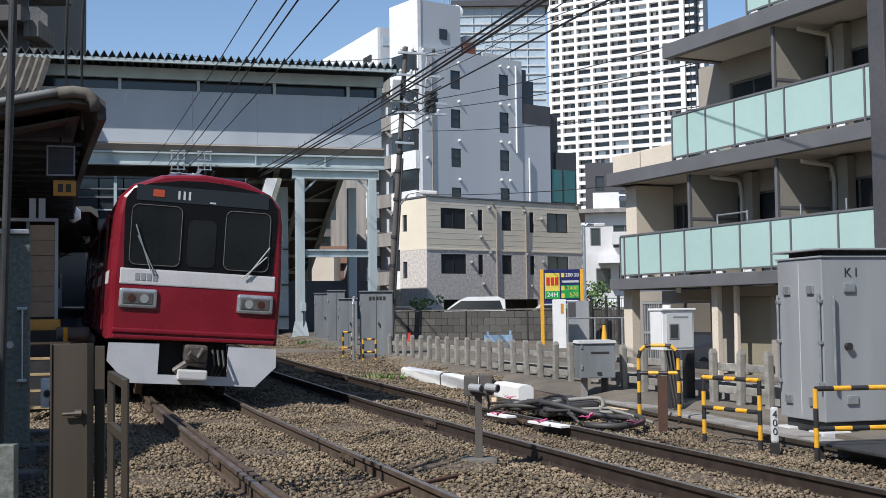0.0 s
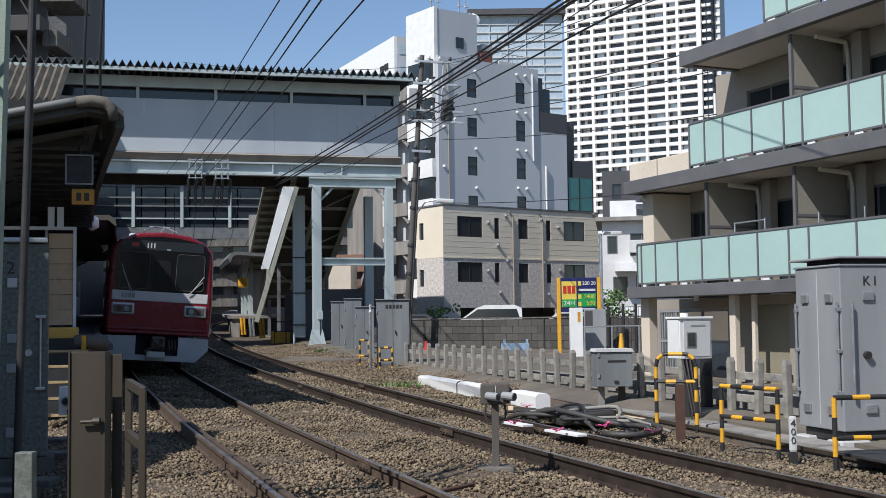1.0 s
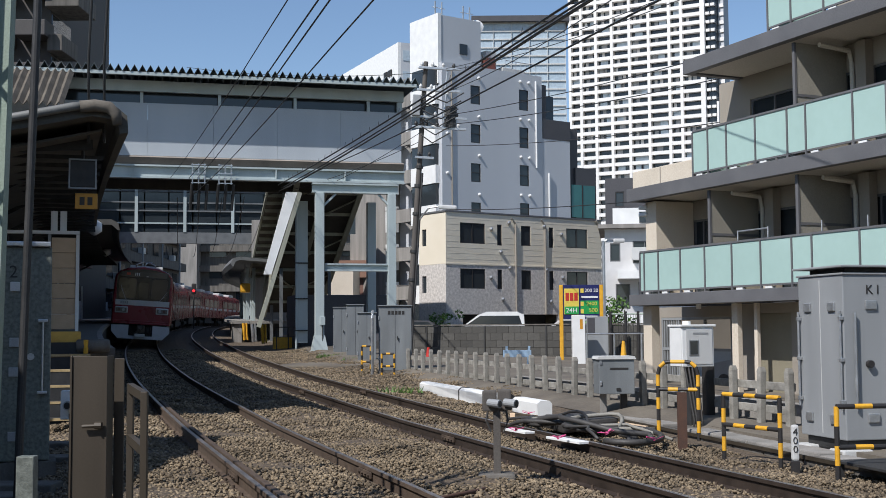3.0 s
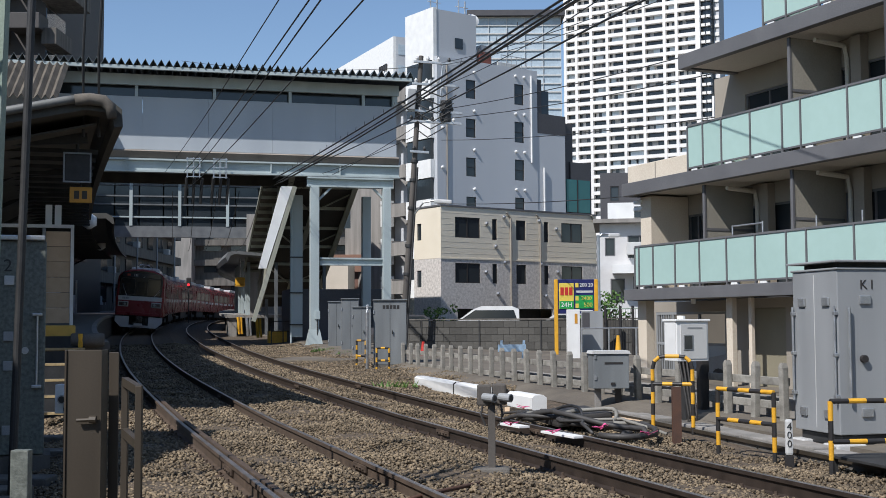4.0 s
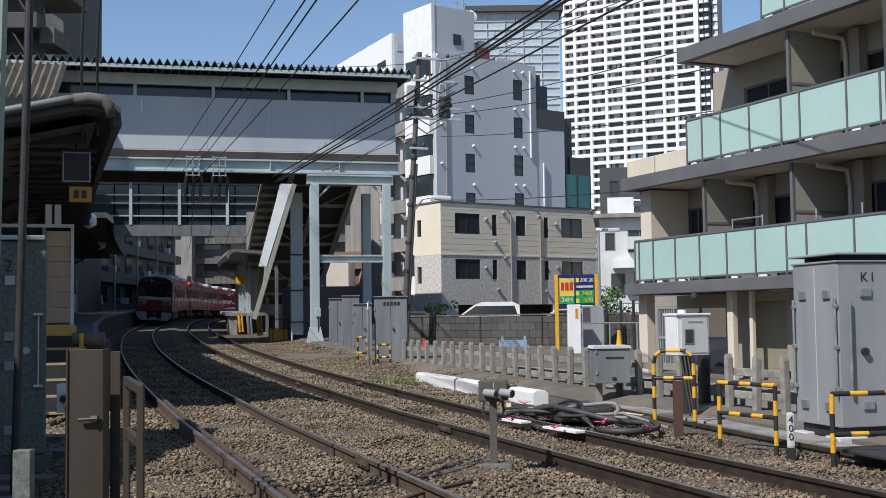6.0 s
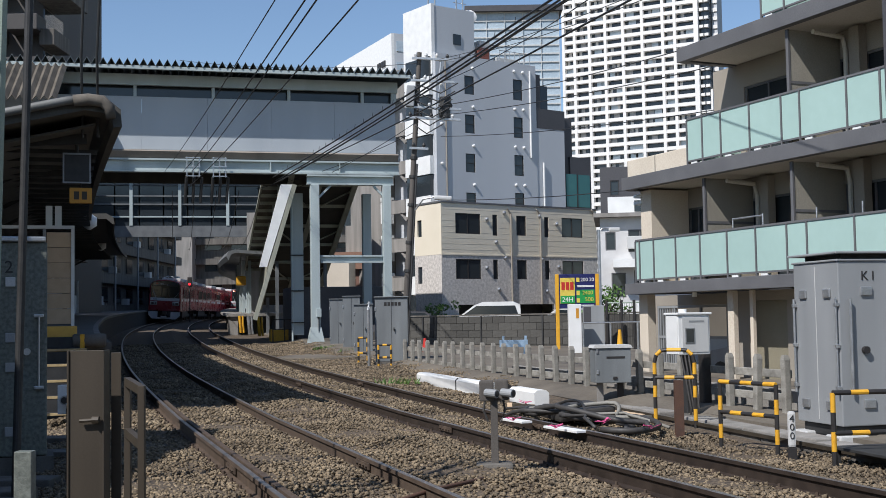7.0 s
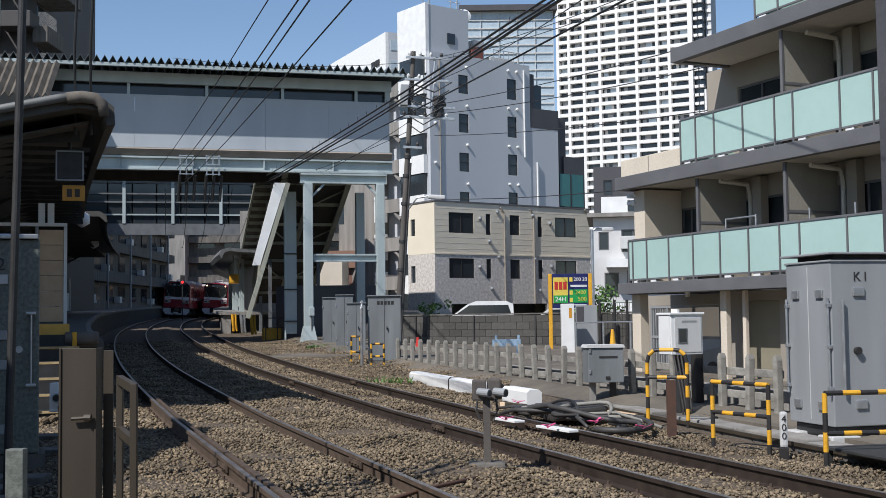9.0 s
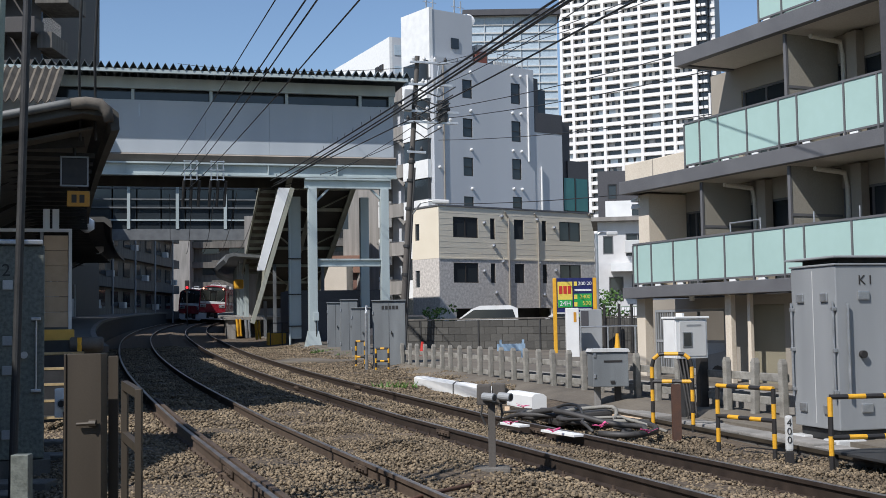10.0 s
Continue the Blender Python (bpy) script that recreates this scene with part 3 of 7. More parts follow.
def window(parent, u0, u1, z0, z1, v, frame_mat=None, bars=1, cross=False, glass=None, depth=0.10, t=0.05):
    """A window in an opening: frame, sashes and panes set back from the wall face at y = v."""
    fr = Geo()
    a, b = v + 0.02, v + depth
    fr.box(u0, a, z0, u0 + t, b, z1)
    fr.box(u1 - t, a, z0, u1, b, z1)
    fr.box(u0 + t, a, z0, u1 - t, b, z0 + t)
    fr.box(u0 + t, a, z1 - t, u1 - t, b, z1)
    for k in range(1, bars + 1):
        m = u0 + (u1 - u0) * k / (bars + 1)
        fr.box(m - t / 2, a + 0.01, z0 + t, m + t / 2, b, z1 - t)
    if cross:
        m = (z0 + z1) / 2
        fr.box(u0 + t, a + 0.012, m - t / 2, u1 - t, b, m + t / 2)
    w = part("window", fr, frame_mat or MAT_BLACK, parent)
    n = bars + 1
    for k in range(n):
        p0, p1 = u0 + t + (u1 - u0 - 2 * t) * k / n, u0 + t + (u1 - u0 - 2 * t) * (k + 1) / n
        part("pane", Geo().box(p0, b - 0.03 - 0.012 * (k % 2), z0 + t, p1, b - 0.01 - 0.012 * (k % 2), z1 - t), glass or MAT_GLASS_DARK, w)
    return w


def vent(parent, u, z, v, mat_=None):
    """A round hooded vent on a wall."""
    g = Geo().tube([(u, v, z), (u, v - 0.10, z)], 0.11, 10)
    g.tube([(u, v - 0.10, z + 0.01), (u, v - 0.16, z + 0.01)], [0.12, 0.05], 10)
    return part("vent_cap", g, mat_ or MAT_STEEL, parent)


def pipe(parent, pts, r=0.05, m=None):
    return part("drainpipe", Geo().tube(pts, r, 8), m or MAT_STEEL, parent)


# ---------------------------------------------------------------- station bridge
MAT_LEDGE = mat("weathered_ledge", (0.30, 0.265, 0.225), (0.19, 0.165, 0.14), 0.8, scale=1.0, grain=30, streak=True)
MAT_OLIVE = mat("olive_grey_paint", (0.36, 0.36, 0.29), (0.22, 0.22, 0.17), 0.65, scale=1.6, grain=50, bump=0.06, streak=True)
# Near-black colour carrying the shade below the stair and bridge floor.
MAT_UNDER_SHADE = mat("shade_dark_underside", (0.06, 0.055, 0.045), (0.03, 0.027, 0.022), 0.8, scale=2, streak=True)
MAT_PASSAGE = mat("dark_grey_passage_steel", (0.17, 0.18, 0.185), (0.09, 0.095, 0.10), 0.7, scale=1.5)


def ibeam(v0, v1, z0, z1, t=0.08):
    c = (v0 + v1) / 2
    return [(v0, z0), (v1, z0), (v1, z0 + t), (c + 0.02, z0 + t), (c + 0.02, z1 - t), (v1, z1 - t), (v1, z1), (v0, z1), (v0, z1 - t), (c - 0.02, z1 - t), (c - 0.02, z0 + t), (v0, z0 + t)]


MAT_ROOFSHEET = mat("blue_grey_roof_sheet", (0.15, 0.18, 0.19), (0.09, 0.11, 0.12), 0.55, 0.1, scale=3, grain=40, streak=True)


def build_stair():
    """Roofed stair from the back of the footbridge down to the far platform; y runs down the flight."""
    m = Matrix.Translation((-7.93, 60.0, 0)) @ Matrix.Rotation(math.atan2(0.258, 0.966), 4, "Z")
    st = thing("covered_staircase", m, "roofed staircase descending from the footbridge to the platform", "staircase")
    A, B, W, FALL = -1.2, 15.6, 3.4, 0.4044

    def sl(y, lift=0.0):
        return 8.7 - FALL * y + lift

    def strip(a, b, lo, hi):
        return [(a, sl(a, lo)), (b, sl(b, lo)), (b, sl(b, hi)), (a, sl(a, hi))]
    for x, w in ((0.0, 0.16), (1.55, 0.14), (W, 0.16)):
        g = Geo().prism(strip(A, B, 0.0, 0.5), x - w / 2, x + w / 2, "x")
        g.prism(strip(A, B, -0.03, -0.002), x - w / 2 - 0.06, x + w / 2 + 0.06, "x")
        part("stringer", g, MAT_OLIVE, st, "olive-grey steel stringer")
    for x0, x1 in ((0.085, 1.475), (1.625, W - 0.085)):
        part("soffit", Geo().prism(strip(A, B, 0.26, 0.33), x0, x1, "x"), MAT_UNDER_SHADE, st, "stained steel underside coloured dark for shade")
    n = 7
    for k in range(n):
        y = 0.6 + k * 2.2
        for x0, x1 in ((0.085, 1.475), (1.625, W - 0.085)):
            part("bearer", Geo().box(x0, y, sl(y, 0.08), x1, y + 0.12, sl(y, 0.25)), MAT_OLIVE, st)
    for y in (1.2, 5.6, 10.0):
        part("brace", Geo().bar((0.1, y, sl(y, 0.14)), (1.45, y + 1.9, sl(y + 1.9, 0.14)), 0.08, 0.06), MAT_OLIVE, st)
        part("brace", Geo().bar((W - 0.1, y, sl(y, 0.14)), (1.65, y + 1.9, sl(y + 1.9, 0.14)), 0.08, 0.06), MAT_OLIVE, st)
    y = A
    while y < B - 0.4:
        part("tread", Geo().box(0.09, y, sl(y, 0.36), W - 0.09, y + 0.4, sl(y, 0.40)), MAT_CONC, st)
        y += 0.42
    # outer wall panels: white above, olive near the foot
    y = A
    while y < B - 0.3:
        e = min(y + 1.75, B)
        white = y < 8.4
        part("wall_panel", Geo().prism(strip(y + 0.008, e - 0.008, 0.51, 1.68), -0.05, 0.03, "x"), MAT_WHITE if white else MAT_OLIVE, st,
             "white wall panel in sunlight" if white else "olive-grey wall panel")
        part("wall_panel", Geo().prism(strip(y + 0.008, e - 0.008, 0.51, 1.6), W - 0.03, W + 0.05, "x"), MAT_PANEL, st)
        y = e
    part("wall_rail", Geo().prism(strip(A, B, 1.69, 1.75), -0.07, 0.05, "x"), MAT_OLIVE, st)
    roof = Geo()
    roof.prism(strip(A + 0.4, B + 1.0, 3.0, 3.06), -0.75, W + 0.6, "x")
    part("stair_roof", roof, MAT_CORR, st, "weathered sheet roof over the stair")
    part("eaves_gutter", Geo().prism(strip(A + 0.4, B + 1.0, 2.92, 3.1), -0.86, -0.76, "x"), MAT_OLIVE, st)
    y = A + 0.6
    while y < B + 0.8:
        part("rafter", Geo().box(-0.74, y, sl(y, 2.78), W + 0.55, y + 0.12, sl(y, 2.96)), MAT_OLIVE, st)
        y += 0.85
    for y in np.arange(0.4, B, 2.4):
        for x in (0.0, W):
            part("roof_post", Geo().box(x - 0.05, y, sl(y, 1.76 if x == 0 else 1.61), x + 0.05, y + 0.1, sl(y, 2.78)), MAT_OLIVE, st)
    for y, x in ((8.6, 0.3), (13.6, 0.3), (8.6, 3.1), (13.6, 3.1)):
        z0 = along(70, 0)[0].z - 0.3
        part("support_leg", Geo().box(x - 0.09, y, z0, x + 0.09, y + 0.18, sl(y + 0.2, -0.04)), MAT_PASSAGE, st)


def build_bridge():
    m = Matrix.Translation((-2.45, 57.35, 0)) @ Matrix.Rotation(radians(14.6), 4, "Z")
    ob = thing("station_footbridge", m, "enclosed pale grey steel footbridge with a corrugated roof over the tracks", "footbridge")
    W, D = -24.0, 4.6
    n = 70
    roof = Geo()
    vs, fs = [], []
    for i in range(n * 2 + 1):
        u = W + (0.55 - W) * i / (n * 2)
        z = 13.57 if i % 2 else 13.26
        vs += [(u, -1.57, z), (u, D + 0.8, z + 0.0), (u, -1.57, z - 0.03), (u, D + 0.8, z - 0.03)]
    for i in range(n * 2):
        a, b = i * 4, i * 4 + 4
        fs += [(a, b, b + 1, a + 1), (a + 2, a + 3, b + 3, b + 2), (a, a + 2, b + 2, b), (a + 1, b + 1, b + 3, a + 3)]
    roof.add(vs, fs)
    part("corrugated_roof", roof, MAT_ROOFSHEET, ob, "grey folded-sheet roof")
    part("eaves_gutter", Geo().box(W, -1.52, 13.10, 0.45, -1.34, 13.25), MAT_PAINT_GREY, ob)
    part("fascia_beam", Geo().box(W, -0.2, 12.62, 0.1, 0.0, 13.13), MAT_PAINT_GREY, ob)
    for u in np.arange(-23.0, 0, 3.55):
        part("window_post", Geo().box(u, -0.12, 12.10, u + 0.14, 0.02, 12.62), MAT_PAINT_GREY, ob)
    part("end_post", Geo().box(-0.2, -0.12, 12.10, 0.05, 0.1, 13.1), MAT_PAINT_GREY, ob)
    part("window_strip", Geo().box(W, 0.25, 12.05, -0.05, 0.30, 12.66), MAT_GLASS_DARK, ob, "dark ribbon opening under the roof")
    u = W
    while u < -0.01:
        e = min(u + 3.0, 0.0)
        part("wall_panel", Geo().box(u + 0.004, -0.10, 9.64, e - 0.004, 0.05, 12.10), MAT_PANEL, ob)
        u += 3.0
    part("back_wall", Geo().box(W, D - 0.15, 9.2, 0, D, 12.1), MAT_PANEL, ob)
    part("end_wall", Geo().box(-0.14, 0.051, 9.2, 0.0, D - 0.151, 12.1), MAT_PANEL, ob)
    # Floor slab and back girder take the under-bridge shade in their colour.
    part("floor_slab", Geo().box(W, 0.052, 9.25, -0.15, D - 0.16, 9.5), MAT_UNDER_SHADE, ob)
    part("drip_ledge", Geo().prism([(-0.10, 9.632), (-0.28, 9.55), (-0.02, 9.24), (0.05, 9.24), (0.05, 9.632)], W, 0.1, "x"), MAT_LEDGE, ob, "weathered taupe lower ledge")
    gd = Geo()
    gd.prism(ibeam(-0.16, 0.24, 8.60, 9.23), W, 0.15, "x")
    girder = part("girder", gd, MAT_PAINT_GREY, ob)
    for u in np.arange(-22.6, 0, 3.3):
        part("stiffener", Geo().box(u, -0.15, 8.685, u + 0.05, 0.0, 9.145), MAT_PAINT_GREY, girder)
    part("girder", Geo().box(W, D - 0.25, 8.6, 0.1, D, 9.23), MAT_UNDER_SHADE, ob)
    lo = Geo()
    lo.prism(ibeam(-0.16, 0.24, 8.10, 8.58), -4.35, -0.15, "x")
    part("portal_beam", lo, MAT_PAINT_GREY, ob)
    for i, (u, v) in enumerate(((-4.0, -0.05), (-0.5, -0.05), (-4.35, 3.9), (-0.75, 3.9))):
        c = Geo()
        hw = (0.21, 0.2, 0.3, 0.22)[i]
        c.rbox(u - hw, v - 0.2, 0.9, u + hw, v + 0.2, 8.09, 0.02)
        if i == 0:
            c.add([(u - 0.4, v - 0.36, 0.45), (u + 0.4, v - 0.36, 0.45), (u + 0.4, v + 0.36, 0.45), (u - 0.4, v + 0.36, 0.45),
                   (u - 0.24, v - 0.2, 1.3), (u + 0.24, v - 0.2, 1.3), (u + 0.24, v + 0.2, 1.3), (u - 0.24, v + 0.2, 1.3)],
                  [(0, 1, 5, 4), (1, 2, 6, 5), (2, 3, 7, 6), (3, 0, 4, 7)])
        col = part("column", c, MAT_PAINT_GREY, ob)
        part("footing", Geo().rbox(u - 0.5, v - 0.5, 0.0, u + 0.5, v + 0.5, 0.55, 0.04), MAT_CONC, col)
        if i == 0:
            part("junction_box", Geo().rbox(u + 0.0, v - 0.29, 1.78, u + 0.24, v - 0.19, 2.18, 0.015), MAT_PAINT_GREY, col)
            part("conduit", Geo().tube([(u + 0.12, v - 0.23, 0.5), (u + 0.12, v - 0.23, 1.8)], 0.025, 8), MAT_DARK_STEEL, col)
        if i == 2:
            part("downpipe", Geo().tube([(u - hw + 0.02, v - 0.25, 0.5), (u - hw + 0.02, v - 0.25, 8.0)], 0.05, 8), MAT_PAINT_GREY, col)
            for z in (1.5, 3.1, 4.9):
                part("pipe_band", Geo().box(u - hw - 0.05, v - 0.31, z, u + hw + 0.02, v - 0.19, z + 0.06), MAT_DARK_STEEL, col)
    part("cross_beam", Geo().prism(ibeam(-0.14, 0.14, 4.35, 4.72), -3.75, -0.55, "x"), MAT_PAINT_GREY, ob)
    for a, b in ((-3.78, -3.2), (-0.55, -1.13)):
        part("knee_brace", Geo().bar((a, 0, 7.5), (b, 0, 8.08), 0.1, 0.1), MAT_PAINT_GREY, ob)
    build_stair()
    # Added white sheet and edge beam catch the sun for the stair's bright side.
    cl = Geo().prism([(-5.62, 8.07), (-5.08, 8.07), (-6.30, 4.17), (-6.66, 4.17)], -0.30, -0.17)
    part("sunlit_wall_sheet", cl, MAT_WHITE, ob, "white slanting sheet added to show the sunlit stair wall")
    for a, b in (((-5.08, 8.07), (-7.0, 1.7)),):
        part("sheet_edge", Geo().bar((a[0] + 0.12, -0.24, a[1]), (b[0] + 0.12, -0.24, b[1]), 0.2, 0.16, (0, 1, 0)), MAT_OLIVE, ob, "olive-grey edge beam added beside the white sheet")
    # lean-to block below
    part("machine_room", Geo().rbox(-4.6, 4.6, 0.2, 0.6, 8, 3.35, 0.03), MAT_GREYDARK, thing("machine_room", m, "dark blue-grey equipment room under the footbridge", "equipment room"))
    # tiled roof piece seen behind the bridge's open end
    lt = thing("gable_roof", m, "old weathered corrugated lean-to roof beside the footbridge", "roof")
    g = Geo()
    vs, fs = [], []
    k = 14
    for i in range(k * 2 + 1):
        u = -15.2 - 4.5 * i / (k * 2)
        d = 0.2 if i % 2 else 0
        vs += [(u, -1.45, 13.1 + d), (u - 0.3, -4.0, 11.1 + d)]
    fs = [(i * 2, i * 2 + 1, i * 2 + 3, i * 2 + 2) for i in range(k * 2)]
    g.add(vs, fs)
    r = part("roof_sheet", g, MAT_CORR, lt)
    so = r.modifiers.new("thick", "SOLIDIFY")
    so.thickness = 0.05


build_bridge()


def build_second_bridge():
    p, h = along(88, 0)
    m = Matrix.Translation((p.x, p.y, p.z)) @ Matrix.Rotation(-h, 4, "Z")
    ob = thing("glazed_passage", m, "farther steel and glass passage crossing over the tracks", "footbridge")
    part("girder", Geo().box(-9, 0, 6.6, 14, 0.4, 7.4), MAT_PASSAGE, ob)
    part("floor", Geo().box(-9, 0.41, 6.9, 14, 3.4, 7.3), MAT_CONC_DARK, ob)
    for z in (8.0, 8.9, 9.5, 10.3):
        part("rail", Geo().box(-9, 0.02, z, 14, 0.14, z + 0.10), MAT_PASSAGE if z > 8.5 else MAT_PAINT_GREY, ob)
    for u in np.arange(-8, 14, 3.4):
        part("post", Geo().box(u, -0.05, 7.41, u + 0.22, 0.01, 11.0), MAT_PAINT_GREY, ob)
    u = -9.0
    while u < 14:
        part("pane", Geo().box(u + 0.02, 0.2, 7.41, u + 1.62, 0.24, 10.9), MAT_GLASS_DARK, ob)
        u += 1.7
    part("roof", Geo().box(-9, -0.6, 11.0, 14, 4, 11.25), MAT_PAINT_GREY, ob)
    part("back_wall", Geo().box(-9, 3.2, 7.4, 14, 3.4, 10.9), MAT_CONC_DARK, ob)


build_second_bridge()


# ---------------------------------------------------------------- buildings
def build_apartment():
    """Apartment block with glazed balconies; local x runs along its front, y into the building."""
    m = Matrix.Translation((4.72, 30.6, 0.0)) @ Matrix.Rotation(radians(-66.0), 4, "Z")
    ob = thing("apartment_block", m, "cream apartment block with frosted green glass balconies and dark slabs", "apartment building")
    Lx, D = 22.0, 1.5
    FL = ((2.16, 2.44, 0.0, 0.35), (4.85, 5.18, -0.05, 2.70), (7.68, 8.02, 2.55, 5.55))   # slab underside and top, slab start, glass start
    for z0, z1, s0, g0 in FL:
        part("balcony_slab", Geo().rbox(s0 - 0.1, -0.12, z0, Lx, 0.08, z1, 0.012), MAT_FASCIA, ob, "dark grey slab edge")
        part("balcony_floor", Geo().box(s0 + 0.1, 0.081, z0 + 0.04, Lx, D + 0.3, z1 - 0.05), MAT_SOFFIT, ob)
        part("slab_return", Geo().box(s0 - 0.1, 0.081, z0, s0 + 0.099, 6.0, z1), MAT_FASCIA, ob)
    glass = (
        [0.35, 0.54, 1.17, 2.11, 3.09, 4.11, 5.12, 6.14, 6.76, 8.13, 9.4],
        [2.70, 3.30, 4.00, 5.03, 6.09, 6.67, 8.04, 8.94, 9.9],
        [5.55, 6.3, 7.3, 8.3, 9.3, 10.3])
    for (z0, zb, s0, g0), edges in zip(FL, glass):
        top = zb + 1.06
        bal = part("balustrade", Geo().box(g0, -0.075, top, Lx, -0.005, top + 0.045), MAT_FASCIA, ob, "dark metal balcony rail")
        part("bottom_rail", Geo().box(g0, -0.06, zb + 0.06, Lx, -0.02, zb + 0.10), MAT_FASCIA, bal)
        while edges[-1] < Lx - 1.3:
            edges.append(edges[-1] + 1.3)
        for k, (e0, e1) in enumerate(zip(edges, edges[1:])):
            part("pane", Geo().box(e0 + 0.022, -0.055, zb + 0.10, e1 - 0.022, -0.035, top), MAT_FROST, bal, "frosted green glass pane")
            part("mullion", Geo().box(e0 - 0.02, -0.08, zb - 0.02, e0 + 0.02, -0.02, top), MAT_FASCIA, bal)
            if k % 3 != 1:
                part("drain_block", Geo().box(e0 + 0.12, -0.05, zb + 0.001, e0 + 0.34, 0.05, zb + 0.055), MAT_WHITE, bal)
        part("pane", Geo().box(g0, 0.0, zb + 0.10, g0 + 0.02, D, top), MAT_FROST, bal, "frosted green glass pane")
        part("end_rail", Geo().box(g0 - 0.02, 0.0, top, g0 + 0.05, D, top + 0.045), MAT_FASCIA, bal)
    holes_by = (
        [(0.45, 1.25), (2.7, 4.45), (6.2, 7.9), (9.0, 10.7), (12.5, 14.2)],
        [(2.9, 4.6), (6.1, 7.8), (9.0, 10.7), (12.5, 14.2)],
        [(6.5, 8.2), (9.4, 11.0)])
    parts_by = ((3.08, 6.16, 9.4, 12.6), (6.16, 9.4, 12.6), (9.4,))
    for i, (z0, z1, s0) in enumerate(((2.40, 4.88, -0.6), (5.14, 7.71, 1.7), (7.98, 10.6, 5.8))):
        holes = [(a, b, z0, z0 + 1.98) for a, b in holes_by[i]]
        part("wall", wall_with_holes(Geo(), s0, Lx, z0, z1, holes, D, D + 0.2), MAT_APTWALL, ob)
        for h in holes:
            window(ob, h[0] + 0.003, h[1] - 0.003, h[2], h[3], D + 0.02, MAT_FASCIA, 1)
            # Dark sheet in place of the unlit room.
            part("room_shade_sheet", Geo().box(h[0], D + 0.7, z0, h[1], D + 0.75, z1 - 0.1), MAT_DARK, ob)
            for e in (() if i == 1 and h[0] < 3 else (0.32, 0.95)):
                part("ventilator", Geo().rbox(h[0] - e - 0.3, D - 0.13, z1 - 0.66, h[0] - e, D, z1 - 0.28, 0.03), MAT_APTWALL, ob)
        part("end_wall", Geo().box(s0, D + 0.201, z0, s0 + 0.2, 9, z1), MAT_APTWALL, ob)
        for u in parts_by[i]:
            pt = part("partition", Geo().box(u, 0.12, z0 + 0.05, u + 0.05, D - 0.01, z1 - 0.06), MAT_PARTITION, ob, "taupe panel between balconies")
            part("partition_frame", Geo().box(u - 0.015, 0.07, z0, u + 0.065, 0.118, z1 - 0.06), MAT_FASCIA, pt)
            part("partition_bar", Geo().box(u - 0.012, 0.121, z0 + 1.35, u + 0.062, D - 0.02, z0 + 1.41), MAT_FASCIA, pt)
            pipe(ob, [(u + 0.35, 0.5, z1 - 0.14), (u + 0.35, D - 0.2, z1 - 0.2), (u + 0.35, D - 0.12, z1 - 0.5), (u + 0.35, D - 0.12, z0)], 0.055, MAT_SOFFIT)
            part("service_pillar", Geo().box(u + 0.55, D - 0.22, z0, u + 0.85, D - 0.005, z1 - 0.05), MAT_APTWALL, ob)
    for u, w in ((4.2, 1.05), (6.95, 0), (8.25, 0)):
        g = Geo().tube([(u, 0.05, 3.45), (u, 0.05, 3.78)], 0.02, 6)
        if w:
            g.tube([(u, 0.05, 3.76), (u + w, 0.05, 3.76)], 0.02, 6).tube([(u + w, 0.05, 3.45), (u + w, 0.05, 3.80)], 0.02, 6)
        part("laundry_bracket", g, MAT_STEEL, ob)
    part("corner_pier", Geo().box(0.02, 0.35, 2.45, 0.5, D - 0.005, 4.84), MAT_CREAM, ob)
    part("parapet", Geo().rbox(0.0, -0.02, 5.185, 2.66, 0.2, 5.62, 0.02), MAT_CREAM, ob, "cream roof terrace parapet")
    part("parapet_joint", Geo().box(1.25, -0.026, 5.2, 1.29, -0.021, 5.6), MAT_APTWALL, ob)
    part("parapet_return", Geo().box(0.0, 0.201, 5.185, 0.2, 6, 5.62), MAT_CREAM, ob)
    for z in (4.5, 4.68):
        part("ledge_block", Geo().rbox(-0.25, 0.3, z, 0.1, 0.8, z + 0.09, 0.02), MAT_WHITE, ob)
    # ground floor
    part("ground_wall", wall_with_holes(Geo(), -2.4, Lx, -0.4, 2.15, [(-1.8, 1.35, -0.3, 1.87)], D + 0.5, D + 0.7), MAT_APTWALL, ob)
    part("corner_pier", Geo().rbox(-0.1, 0.3, -0.4, 0.28, 0.55, 2.15, 0.01), MAT_CREAM, ob)
    part("pillar", Geo().rbox(3.6, 0.28, -0.4, 3.82, 0.42, 2.15, 0.015), MAT_CREAM, ob)
    part("pillar", Geo().rbox(4.25, 0.4, -0.4, 4.36, 0.5, 2.15, 0.015), MAT_CREAM, ob)
    gt = part("entrance_grille", Geo().box(-1.795, D + 0.5, 1.80, 1.345, D + 0.56, 1.865), MAT_CAB, ob, "grey metal grille and glazed screen")
    for u in (-1.795, -1.02, 0.15, 1.285):
        part("grille_post", Geo().box(u, D + 0.5, -0.3, u + 0.06, D + 0.56, 1.799), MAT_CAB, gt)
    for z in (-0.29, 0.98):
        for u0, u1 in ((-1.734, -1.021), (-0.959, 0.149), (0.211, 1.284)):
            part("grille_rail", Geo().box(u0, D + 0.505, z, u1, D + 0.555, z + 0.07), MAT_CAB, gt)
    for u in np.arange(-1.69, -1.05, 0.115):
        part("grille_bar", Geo().box(u, D + 0.51, -0.21, u + 0.035, D + 0.55, 0.979), MAT_CAB, gt)
        part("grille_bar", Geo().box(u, D + 0.51, 1.051, u + 0.035, D + 0.55, 1.799), MAT_CAB, gt)
